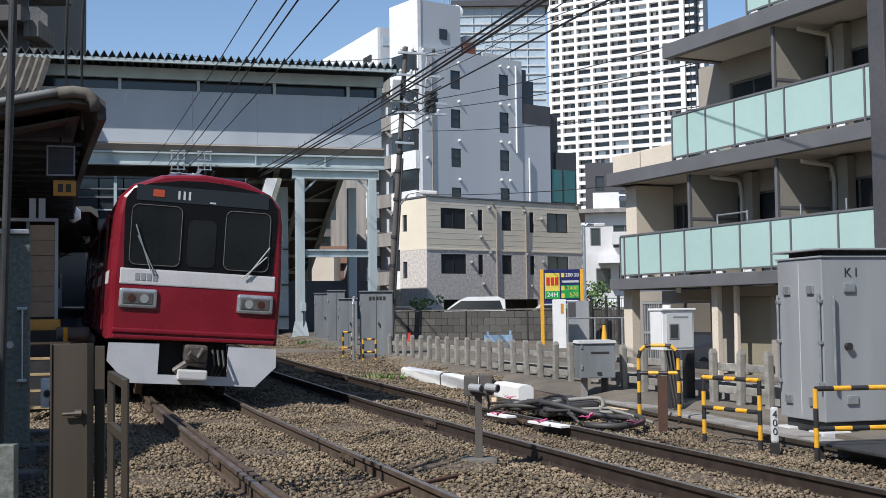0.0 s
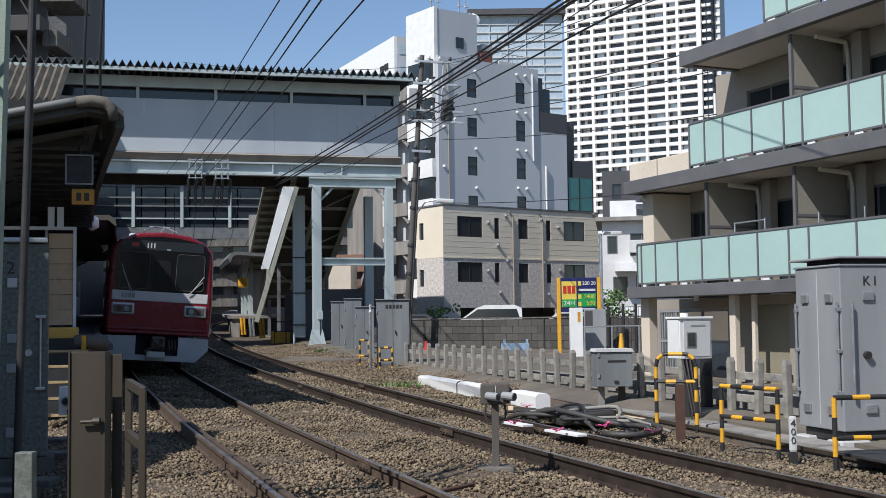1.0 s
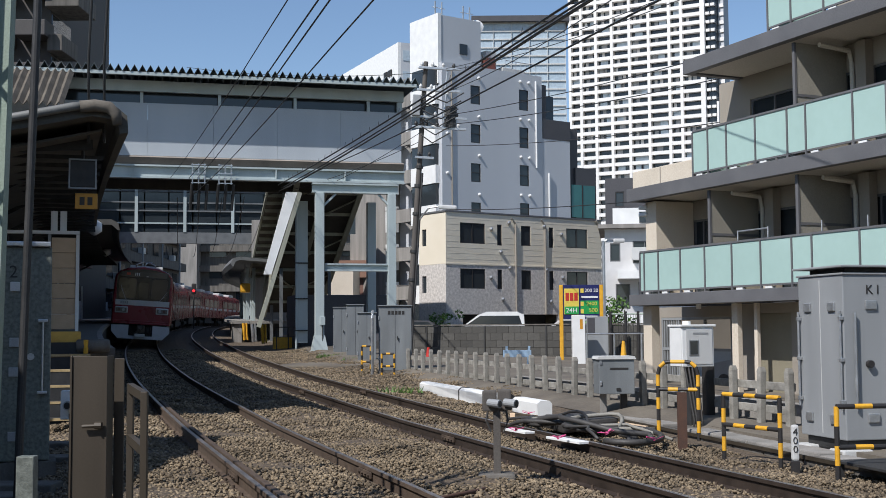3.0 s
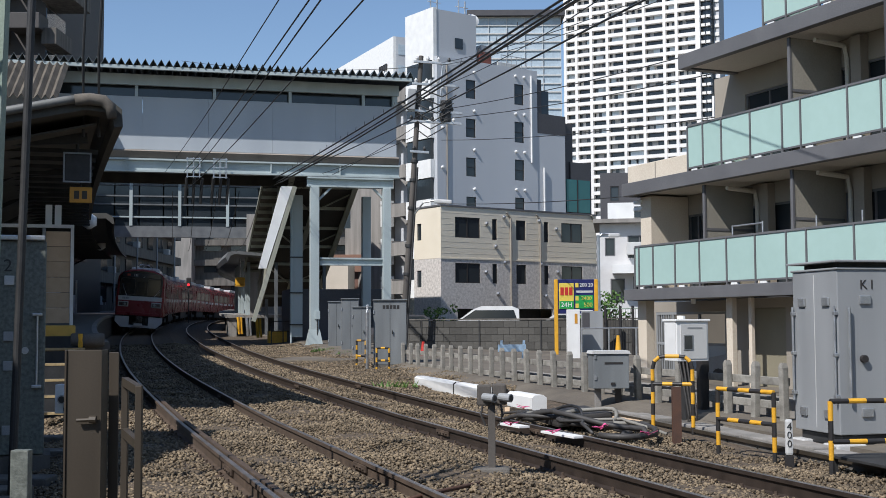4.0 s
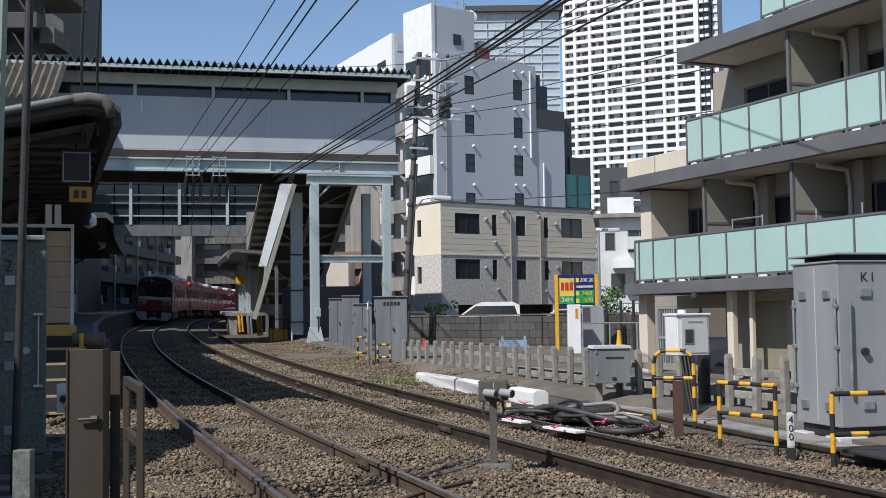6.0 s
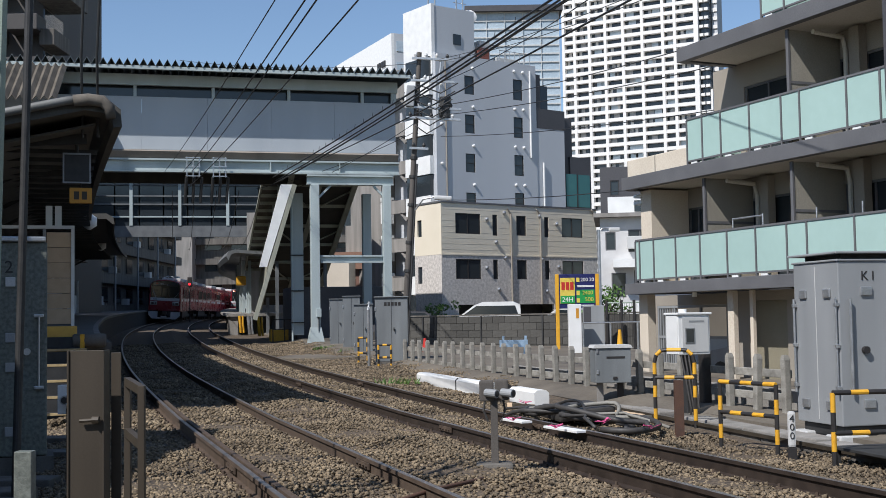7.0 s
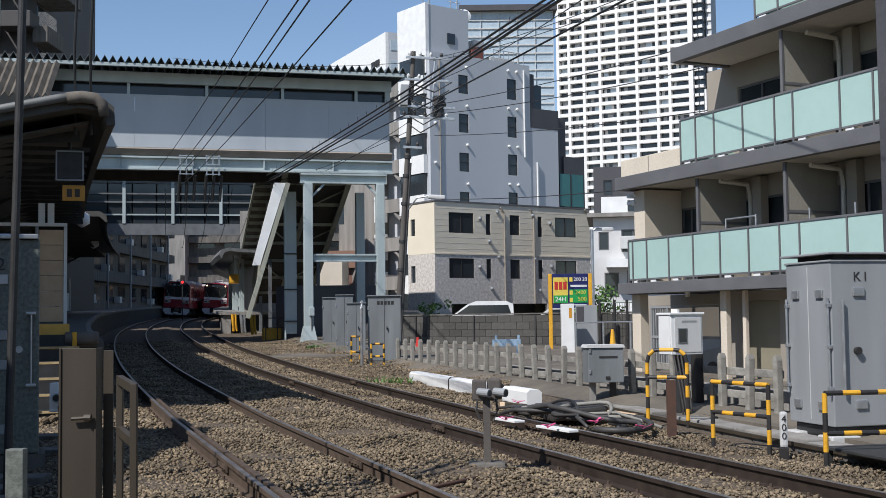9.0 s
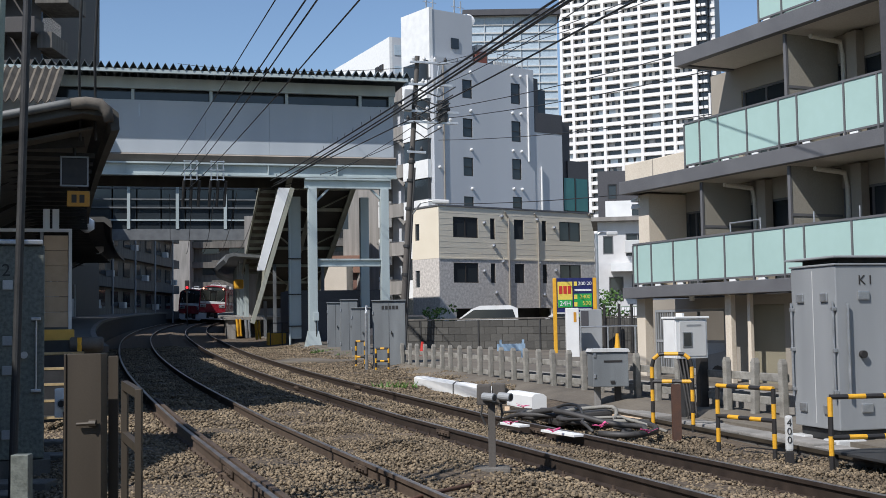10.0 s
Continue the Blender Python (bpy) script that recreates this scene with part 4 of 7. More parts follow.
    for u0, u1 in ((-0.955, 0.145), (0.215, 1.28)):
        part("lower_panel", Geo().box(u0, D + 0.52, -0.21, u1, D + 0.54, 0.979), MAT_PANEL, gt, "grey infill panel")
    # porch wall with a recessed door beside the pillars
    part("porch_wall", wall_with_holes(Geo(), 3.05, 9.0, -0.4, 2.15, [(3.67, 4.92, -0.3, 1.92)], 0.9, 1.05), MAT_APTWALL, ob)
    part("porch_return", Geo().box(3.05, 1.051, -0.4, 3.2, D + 0.499, 2.15), MAT_APTWALL, ob)
    part("door_leaf", Geo().rbox(3.673, 0.98, -0.3, 4.917, 1.03, 1.917, 0.01), MAT_DOOR, ob, "plain olive-brown door leaf")
    part("ceiling_light", Geo().tube([(1.9, 0.6, 2.19), (1.9, 0.6, 2.05)], 0.06, 10), MAT_WHITE, ob)
    part("inner_wall", Geo().box(-2.4, D + 4, -0.4, Lx, D + 4.2, 2.15), MAT_APTWALL, ob)
    part("inner_end_wall", Geo().box(-2.4, D + 0.701, -0.4, -2.2, D + 3.99, 2.15), MAT_APTWALL, ob)
    part("forecourt", Geo().box(-2.4, -1.2, -0.45, Lx, D + 4, -0.18), MAT_CONC, ob)
    for z, s in ((2.45, 0.3), (5.2, 2.2), (8.1, 6.2)):
        part("back_volume", Geo().box(s, 5.0, z, Lx, 9, z + 2.4), MAT_CREAM, ob)
    part("dark_pillar", Geo().rbox(9.36, -0.36, -0.4, 9.76, -0.13, 11.6, 0.02), MAT_GREYDARK, ob, "dark tiled corner column")
    # car behind the grille
    cm = m @ Matrix.Translation((0.4, D + 1.2, -0.2))
    car(cm, "silver-grey small car parked behind the grille", MAT_CAB, 3.4, 1.5)


def car(m, label, paint, length=4.2, height=1.5, van=False):
    """A parked car: rounded body, glasshouse, wheels, lamps; x along its length."""
    ob = thing("parked_car", m, label, "car")
    L, w = length, 0.82
    if van:
        side = [(0, 0.35), (0, 1.0), (0.25, 1.15), (1.0, height - 0.15), (1.4, height), (L - 0.4, height), (L - 0.05, height - 0.15), (L, 0.4)]
        glass = [(0.42, 1.2), (1.08, height - 0.2), (L - 0.3, height - 0.2), (L - 0.15, 1.2)]
    else:
        side = [(0, 0.35), (0, 0.75), (0.15, 0.85), (1.0, 0.98), (1.65, height - 0.06), (2.1, height), (L - 1.1, height - 0.04), (L - 0.35, 1.02), (L, 0.92), (L, 0.4)]
        glass = [(1.1, 1.0), (1.7, height - 0.1), (L - 1.15, height - 0.1), (L - 0.55, 1.02)]
    part("body", Geo().prism(side, -w, w), paint, ob)
    part("window_band", Geo().prism(glass, -w - 0.01, w + 0.01), MAT_GLASS_DARK, ob)
    part("windscreen", Geo().bar((glass[0][0] - 0.05, 0, glass[0][1] + 0.02), (glass[1][0] - 0.06, 0, glass[1][1] - 0.02), 1.4, 0.02), MAT_GLASS_DARK, ob)
    for x in (0.75, L - 0.8):
        for s in (-1, 1):
            part("wheel", Geo().tube([(x, s * (w - 0.18), 0.31), (x, s * (w + 0.01), 0.31)], 0.31, 16), MAT_CABLE, ob)
    for s in (-1, 1):
        part("headlight", Geo().rbox(-0.02, s * 0.6 - 0.18, 0.62, 0.06, s * 0.6 + 0.18, 0.78, 0.03), MAT_STEEL, ob)
    return ob


build_apartment()


def build_beige_house():
    m = Matrix.Translation((-0.35, 69.0, 0.4)) @ Matrix.Rotation(radians(36.0), 4, "Z")
    ob = thing("beige_house", m, "three-storey beige and stone-clad house with dark windows", "house")
    X, Z, ZM = 12.33, 8.0, 4.95
    cols = ((1.04, 2.89), (3.82, 4.18), (5.68, 6.44), (7.92, 8.27), (9.36, 11.13))
    up = [(a, b, 6.2 if b - a > 0.5 else 6.15, 7.42) for a, b in cols]
    lo = [(a, b, 3.52, 4.7) for a, b in cols]
    part("upper_wall", wall_with_holes(Geo(), 0, X, ZM + 0.01, Z, up, 0, 0.2), MAT_BEIGE, ob)
    part("lower_wall", wall_with_holes(Geo(), 0, X, 0, ZM, lo + [(1.2, 8.6, 0, 2.0)], 0.0, 0.2), MAT_STONE, ob)
    z = ZM + 0.3
    while z < Z:
        us = [0] + [q for a, b, c, d in up if c - 0.03 < z < d + 0.02 for q in (a - 0.03, b + 0.03)] + [X]
        for k in range(0, len(us), 2):
            part("siding_joint", Geo().box(us[k], -0.006, z, us[k + 1], -0.001, z + 0.02), MAT_BEIGE, ob)
        z += 0.34
    part("belt_course", Geo().box(-0.03, -0.035, ZM - 0.03, X + 0.03, -0.003, ZM + 0.05), MAT_BEIGE, ob)
    for w in up + lo:
        window(ob, *w, 0.0, MAT_BLACK, 1 if w[1] - w[0] > 1 else 0)
        # Dark sheet standing for the shade indoors.
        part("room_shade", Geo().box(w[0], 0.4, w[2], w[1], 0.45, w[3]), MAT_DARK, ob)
    rot = Matrix.Rotation(radians(90), 4, "Z")
    def turned(g):
        g.v = [tuple(rot @ Vector((p[0], -p[1], p[2]))) for p in g.v]
        return g
    part("side_wall", turned(wall_with_holes(Geo(), 0.201, 2.75, ZM + 0.01, Z, [(2.0, 2.45, 6.1, 7.1)], 0, 0.2)), MAT_BEIGE, ob, "pale sunlit beige side wall")
    part("side_wall", turned(wall_with_holes(Geo(), 0.201, 2.75, 0, ZM, [(2.0, 2.45, 3.3, 4.3)], 0, 0.2)), MAT_STONE, ob)
    for z in (6.1, 3.3):
        part("side_window", Geo().box(0.08, 2.003, z + 0.003, 0.14, 2.447, z + 0.997), MAT_GLASS_DARK, ob)
    part("other_side", Geo().box(X - 0.2, 0.201, 0, X, 2.75, Z), MAT_BEIGE, ob)
    part("back_wall", Geo().box(0.201, 2.55, 0, X - 0.201, 2.75, Z), MAT_BEIGE, ob)
    part("roof", Geo().box(0.205, 0.205, Z - 0.3, X - 0.205, 2.545, Z - 0.1), MAT_CONC, ob)
    part("coping", Geo().box(-0.05, -0.05, Z + 0.005, X + 0.05, 0.25, Z + 0.1), MAT_FASCIA, ob)
    part("coping", Geo().box(-0.05, 0.251, Z + 0.005, 0.25, 2.8, Z + 0.1), MAT_FASCIA, ob)
    for u, z in ((4.7, 7.55), (7.5, 7.45), (3.35, 7.1), (4.05, 5.75), (4.75, 4.8), (7.65, 4.75), (8.9, 7.0), (9.0, 4.3), (4.2, 2.9), (8.0, 2.8), (3.3, 4.2)):
        vent(ob, u, z, 0)
    for u in (5.2, 7.55):
        pipe(ob, [(u - 0.3, -0.08, Z - 0.15), (u, -0.08, Z - 0.5), (u, -0.08, 2.0)], 0.05, MAT_APTWALL)
    pipe(ob, [(X - 0.5, -0.1, Z), (X - 0.1, -0.1, Z - 0.4)], 0.06, MAT_APTWALL)
    part("undercroft", Geo().box(1.2, 1.2, 0, 8.6, 1.3, 2.0), MAT_DARK_STEEL, ob)


build_beige_house()


def build_grey_block():
    """Tall blue-grey block behind the house, stepping down to the side."""
    m = Matrix.Translation((-0.66, 86.0, 0.4)) @ Matrix.Rotation(radians(36.0), 4, "Z")
    ob = thing("grey_office_block", m, "tall blue-grey rendered block with stepped upper storeys and small dark windows", "building")
    wins = []
    for k in range(6):
        z = 17.9 - k * 2.93
        wins += [(2.64, 3.54, z, z + 1.4), (7.31, 8.22, z, z + 1.6)]
    part("front_wall", wall_with_holes(Geo(), 0, 9.6, 0, 20.75, wins, 0, 0.25), MAT_GREYWALL, ob)
    for w in wins:
        window(ob, *w, 0, MAT_BLACK, 0, True)
        # Dark sheet put in for the dim interior.
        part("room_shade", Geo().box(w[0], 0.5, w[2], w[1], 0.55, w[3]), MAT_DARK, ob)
        vent(ob, w[0] + 0.75 if w[0] < 5 else w[0] + 0.1, w[3] + 0.6, 0, MAT_WHITE)
        vent(ob, w[0] - 2.2 if w[0] < 5 else w[0] + 0.95, w[3] + 0.6 if w[0] > 5 else w[3] - 0.9, 0, MAT_WHITE)
    part("side_wall", Geo().box(0, 0.26, 0, 0.25, 3.0, 20.75), MAT_GREYWALL, ob)
    part("roof", Geo().box(0.26, 0.26, 20.2, 9.5, 12, 20.4), MAT_CONC, ob)
    # balconies and outside stair on the sunlit side
    for k in range(7):
        z = 18.9 - k * 2.93
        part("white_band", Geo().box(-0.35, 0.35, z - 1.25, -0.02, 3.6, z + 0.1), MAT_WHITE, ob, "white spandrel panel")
        part("dark_window_band", Geo().box(-0.28, 0.45, z + 0.11, -0.03, 3.5, z + 1.6), MAT_GLASS_DARK, ob)
        part("white_fin", Geo().box(-0.3, 6.4, z - 1.5, 0.4, 7.2, z + 0.5), MAT_WHITE, ob)
        part("stair_flight", Geo().bar((0.2, 3.7, z - 1.5), (0.2, 6.0, z + 0.2), 0.9, 0.18), MAT_CONC, ob)
        part("stair_parapet", Geo().box(-0.32, 3.7, z - 0.9, -0.24, 5.9, z + 0.1), MAT_CONC, ob)
        part("landing", Geo().box(-0.3, 5.6, z + 0.1, 1.2, 7.4, z + 0.25), MAT_CONC, ob)
    part("stair_core", Geo().box(1.2, 3.01, 0, 9.5, 12, 20.19), MAT_GREYWALL, ob)
    # Darker material than the core, colouring in the shade on this block.
    part("rear_block", Geo().box(0.6, 7.41, 0, 1.19, 14, 19.5), MAT_CONC, ob)
    part("penthouse", Geo().box(0.2, 0.35, 20.76, 3.9, 4, 24.35), MAT_GREYWALL, ob)
    # White here paints the sunlight on the penthouse's left face.
    part("penthouse_side", Geo().box(-0.1, 0.3, 19.2, 0.19, 4.0, 24.45), MAT_WHITE, ob, "stair tower side wall coloured white for the sun on it")
    part("penthouse_window", Geo().box(1.9, 0.28, 21.6, 2.6, 0.34, 22.4), MAT_GLASS_DARK, ob)
    part("setback_wall", Geo().box(9.61, 0.05, 0, 12.5, 0.3, 17.4), MAT_GREYWALL, ob)
    part("setback_wall", Geo().box(9.61, 0.31, 17.41, 10.3, 4, 20.2), MAT_GREYDARK, ob)
    part("setback_top", Geo().box(9.65, 0.03, 15.9, 12.55, 0.049, 17.45), MAT_GREYDARK, ob)
    part("setback_glass", Geo().box(10.31, 0.5, 17.45, 11.2, 4, 19.4), MAT_GLASS_DARK, ob)
    part("corner_block", Geo().box(12.51, 0.4, 0, 13.6, 6, 17.0), MAT_GREYDARK, ob)
    part("corner_block", Geo().box(13.2, 0.2, 0, 15.4, 0.39, 13.9), MAT_GREYDARK, ob)
    for z in (9.9, 5.6):
        part("corner_window", Geo().box(12.7, 0.14, z, 15.2, 0.19, z + 2.6), MAT_GLASS_TEAL, ob, "teal corner glazing")
        part("corner_mullion", Geo().box(13.8, 0.11, z, 13.9, 0.138, z + 2.6), MAT_BLACK, ob)
    for u, z0, z1 in ((8.95, 13.5, 20.3), (10.2, 8.5, 13.2), (12.3, 5, 9)):
        pipe(ob, [(u, -0.07, z1), (u, -0.07, z0)], 0.07, MAT_WHITE)
    pipe(ob, [(0.85, -0.07, 20.3), (0.85, -0.07, 8)], 0.05, MAT_APTWALL)
    for u, w, h in ((3.4, 0.8, 1.4), (4.6, 1.0, 1.9), (6.2, 2.2, 0.8)):
        part("roof_unit", Geo().rbox(u, 0.6, 20.41, u + w, 1.4, 20.41 + h, 0.05), MAT_CAB_LIGHT, ob)
    part("tank", Geo().rbox(4.2, 0.3, 20.76, 5.3, 0.85, 21.7, 0.05), mat("rust_red", (0.22, 0.07, 0.05)), ob, "rusty red rooftop unit")
    g = Geo()
    for u in np.arange(6.2, 9.4, 0.5):
        g.tube([(u, 0.2, 20.75), (u, 0.2, 21.7)], 0.025, 5)
    g.tube([(6.2, 0.2, 21.65), (9.4, 0.2, 21.65)], 0.03, 5)
    part("roof_railing", g, MAT_STEEL, ob)
    for u in (0.3, 0.9, 2.9, 3.5):
        part("aerial", Geo().tube([(u, 1.2, 23.9), (u, 1.2, 25.6)], 0.06, 5).tube([(u - 0.3, 1.2, 25.1), (u + 0.3, 1.2, 25.1)], 0.03, 5), MAT_STEEL, ob)
    part("dish", Geo().tube([(4.1, 1.2, 24.2), (3.95, 0.95, 24.3)], [0.6, 0.1], 16), MAT_WHITE, ob)


build_grey_block()


def build_tower():
    """White residential tower: slab bands, piers and recessed dark bays."""
    m = Matrix.Translation((45.33, 448.8, -10.31)) @ Matrix.Rotation(radians(-28), 4, "Z") @ Matrix.Scale(1.496, 4)
    ob = thing("residential_tower", m, "tall white residential tower with dark recessed balcony bays", "tower")
    X, Z, FH = 35.4, 122.0, 2.085
    part("core", Geo().box(0.3, 1.2, 0, X - 0.3, 8, Z), MAT_GLASS_DARK, ob)
    n = int(Z / FH)
    band = Geo().box(0, 0, 0, X, 1.19, 0.41 * FH).mesh("spandrel", MAT_TOWER)
    for k in range(n):
        o = part("spandrel", band, None, ob)
        o.location = (0, 0, k * FH)
    bays = [0.27, 3.28, 7.3, 11.55, 16.2, 21.2, 26.45, 29.5, 34.6]
    for u in bays:
        part("pier", Geo().box(u - 0.36, -0.06, 0, u + (0.76 if u > 34 else 0.36), 1.18, Z), MAT_TOWER, ob)
    rng = random.Random(4)
    curtain = [Geo().box(0, 0, 0, w, 0.1, 0.57 * FH).mesh("window_bay", mt) for w, mt in ((0.7, MAT_CAB_LIGHT), (1.9, MAT_GLASS_BLUE), (0.9, MAT_CAB), (1.5, MAT_CAB))]
    for k in range(16, n):
        for u in bays[:-1]:
            at = u + 0.5 + rng.random()
            while rng.random() < 0.72 and at < u + (1.3 if u in (0.27, 26.45) else 2.6):
                o = part("window_bay", rng.choice(curtain), None, ob)
                o.location = (at, 1.08, k * FH + 0.42 * FH)
                at += 1.0 + rng.random()
    part("return_core", Geo().box(X + 0.05, 1.5, 0, X + 2.4, 6, Z), MAT_GLASS_DARK, ob)
    rb = Geo().box(0, 0, 0, 0.95, 0.9, 0.33 * FH).mesh("balcony_band", MAT_TOWER)
    for k in range(n):
        for at in (0.1, 1.35):
            o = part("balcony_band", rb, None, ob)
            o.location = (X + at, 0.59, k * FH)
    part("corner_strip", Geo().box(X + 2.41, 0.8, 0, X + 2.9, 3.4, Z - 60), MAT_TOWER, ob)
    part("rear_wing", Geo().box(X + 2.45, 3.5, 0, X + 3.8, 8, Z), MAT_GREYWALL, ob)
    for k in range(n):
        part("rear_band", Geo().box(X + 2.5, 3.2, k * FH, X + 3.85, 3.49, k * FH + 0.42 * FH), MAT_TOWER, ob)


build_tower()


def build_glass_office():
    m = Matrix.Translation((6.5, 305, -6))
    ob = thing("glass_office_tower", m, "pale blue glass office tower with horizontal bands", "office tower")
    part("core", Geo().box(0, 0.3, 0, 23.5, 30, 87), MAT_GLASS_BLUE, ob)
    for k in range(40):
        part("floor_band", Geo().box(-0.1, 0, k * 2.2 + 1.0, 23.6, 0.29, k * 2.2 + 1.35), MAT_CAB_LIGHT, ob)
    for u in np.arange(0, 23.6, 4.7):
        part("mullion", Geo().box(u - 0.05, -0.1, 0, u + 0.05, 0.295, 87), MAT_CAB_LIGHT, ob)
    part("cornice", Geo().box(-1, -1.5, 87.01, 24.5, 30, 88.5), MAT_GREYDARK, ob)


build_glass_office()


def build_white_office():
    m = Matrix.Translation((-24.4, 257, -6)) @ Matrix.Rotation(radians(-65.2), 4, "Z")
    ob = thing("white_office_block", m, "white windowless office block with a dark rooftop sign", "office building")
    part("wall", Geo().box(0, 0, 0, 34, 0.6, 62.8), MAT_WHITE, ob)
    # Grey colour stands for the shade on this face of the white block.
    part("front", Geo().box(33.5, 0.61, 0, 34, 16, 62.8), MAT_GREYWALL, ob)
    for k in range(14):
        part("window_band", Geo().box(34.01, 1.0, 6 + k * 4.1, 34.1, 15, 8 + k * 4.1), MAT_GLASS_BLUE, ob)
    for k, w in enumerate((0.9, 0.5, 0.9, 0.8)):
        part("sign_shape", Geo().rbox(27.0 + k * 1.05, -0.3, 56.9, 27.0 + k * 1.05 + w, -0.01, 58.1, 0.1), MAT_BLACK, ob)


build_white_office()


def build_small_houses():
    # dark brick block and white house behind the apartment block
    m = Matrix.Translation((8.6, 66, 0.3)) @ Matrix.Rotation(radians(-8), 4, "Z")
    ob = thing("dark_brick_house", m, "dark brick house with a flat roof behind the car park", "house")
    part("wall", wall_with_holes(Geo(), 0, 8, 0, 9.6, [(0.55, 1.05, 8.0, 8.85)], 0, 0.3), MAT_GREYDARK, ob)
    part("side", Geo().box(0, 0.31, 0, 0.3, 8, 9.6), MAT_GREYDARK, ob)
    part("roof", Geo().box(0.31, 0.31, 9.2, 8, 8, 9.4), MAT_CONC, ob)
    window(ob, 0.55, 1.05, 8.0, 8.85, 0, MAT_BLACK, 0)
    m = Matrix.Translation((7.5, 58, 0.2)) @ Matrix.Rotation(radians(-8), 4, "Z")
    ob = thing("white_house", m, "small white rendered house with balconies and an air conditioner", "house")
    hs = [(0.25, 0.75, 4.6, 5.5), (1.35, 2.5, 4.5, 5.6), (3.4, 4.0, 4.6, 5.6), (0.5, 1.2, 2.3, 3.5), (1.6, 3.2, 2.4, 3.6)]
    part("wall", wall_with_holes(Geo(), 0, 5, 0, 6.2, hs, 0, 0.25), MAT_IVORY, ob)
    for h in hs:
        window(ob, *h, 0, MAT_FASCIA, 1 if h[1] - h[0] > 1 else 0)
    part("roof_ledge", Geo().box(-0.3, -0.5, 6.21, 5.3, 6, 6.4), MAT_CONC, ob)
    part("rooftop_box", Geo().box(0.4, 0.8, 6.41, 3.2, 4, 7.3), MAT_WHITE, ob)
    part("rooftop_window", Geo().box(1.7, 0.74, 6.55, 2.6, 0.79, 7.1), MAT_GLASS_DARK, ob)
    part("balcony", Geo().box(0.6, -1.2, 3.72, 5.2, -0.01, 4.1), MAT_WHITE, ob)
    part("air_conditioner", Geo().rbox(1.3, -0.5, 4.65, 2.2, -0.02, 5.25, 0.03), MAT_CAB_LIGHT, ob)
    part("lower_wall", Geo().box(-0.5, -1.6, 0, 5, -1.4, 2.0), MAT_WHITE, ob)
    # brown building between bridge and pole
    m = Matrix.Translation((-9, 96, 0.5))
    ob = thing("brown_shop_house", m, "low brown building with a tiled roof behind the footbridge", "house")
    part("wall", Geo().box(0, 0, 0, 8, 6, 5.2), mat("brown_wall", (0.22, 0.12, 0.09)), ob)
    part("eave", Geo().box(-0.3, -0.4, 5.21, 8.3, 6, 6.6), mat("red_brown_eave", (0.30, 0.17, 0.12)), ob)
    part("window", Geo().box(4, -0.05, 2, 7.5, -0.01, 4.6), MAT_GLASS_DARK, ob)
    ob = thing("cream_house", Matrix.Translation((-10.5, 85, 0.5)), "narrow cream house seen between footbridge columns", "house")
    part("wall", Geo().box(0, 0, 0, 3.4, 6, 5.5), MAT_CREAM, ob)
    part("grey_wall", Geo().box(-4, 0.5, 0, -0.02, 6, 9), MAT_CONC, ob)
    # residential block with stepped balconies beyond the platform
    m = Matrix.Translation((-40.3, 82, 0))
    ob = thing("balcony_apartments", m, "grey-brown apartment block with stepped corner balconies", "apartment building")
    # Wall and front balconies are coloured dark in place of shade.
    part("wall", Geo().box(0, 0, 0, 12.2, 14, 34), MAT_SHADED_FACADE, ob)
    for k in range(10):
        z = 3 + k * 3.0
        part("balcony", Geo().rbox(12.25, -1.0 - 0.5 * (k % 2), z, 13.3 + 1.3 * (k % 2), 2.5, z + 1.15, 0.05), MAT_CONC_DARK, ob)
        part("balcony", Geo().rbox(10.2, -1.9, z + 0.9, 12.4, -0.01, z + 2.0, 0.05), MAT_SHADED_FACADE, ob)
        part("balcony", Geo().rbox(4.0, -1.4, z + 0.3, 9.8, -0.01, z + 1.4, 0.05), MAT_SHADED_FACADE, ob)
        part("window_strip", Geo().box(12.21, 0, z + 1.3, 12.3, 4, z + 2.8), MAT_GLASS_DARK, ob)
    # Added block outside the view; it keeps the sun off the station tracks.
    ob = thing("unseen_shade_block", Matrix.Translation((-44, 40, 0)), "plain grey block out of view, added to shade the tracks", "building", kind="structure")
    part("wall", Geo().box(0, 0, 0, 16.3, 27, 24), MAT_CONC_DARK, ob)
    # Background terrace, sized and placed to cast shade on the far train.
    ob = thing("rear_street_houses", Matrix.Translation((-46, 97, 0)), "dark terrace of houses behind the platform, placed to shade the train", "houses")
    part("wall", Geo().box(0, 0, 0, 14.5, 40, 13.5), MAT_CONC_DARK, ob)
    part("roof", Geo().box(-0.3, -0.3, 13.51, 14.8, 40.3, 13.8), MAT_GREYDARK, ob)
    for k in range(4):
        part("gallery", Geo().box(14.51, 0.5, 2.4 + k * 2.9, 15.3, 39.5, 3.3 + k * 2.9), MAT_CONC_DARK, ob)
        for j in range(9):
            part("window", Geo().box(14.51, 1.5 + j * 4.3, 3.6 + k * 2.9, 14.6, 3.6 + j * 4.3, 5.0 + k * 2.9), MAT_GLASS_DARK, ob)
            if (j + k) % 3 == 0:
                part("air_conditioner", Geo().rbox(14.6, 3.8 + j * 4.3, 3.4 + k * 2.9, 15.2, 4.6 + j * 4.3, 4.0 + k * 2.9, 0.03), MAT_CAB_LIGHT, ob)
    for j in range(5):
        part("drainpipe", Geo().tube([(15.36, 4 + j * 8, 0), (15.36, 4 + j * 8, 13)], 0.09, 6), MAT_CAB, ob)
    # backdrop blocks beyond the curve
    m = Matrix.Translation((-82, 178, 1))
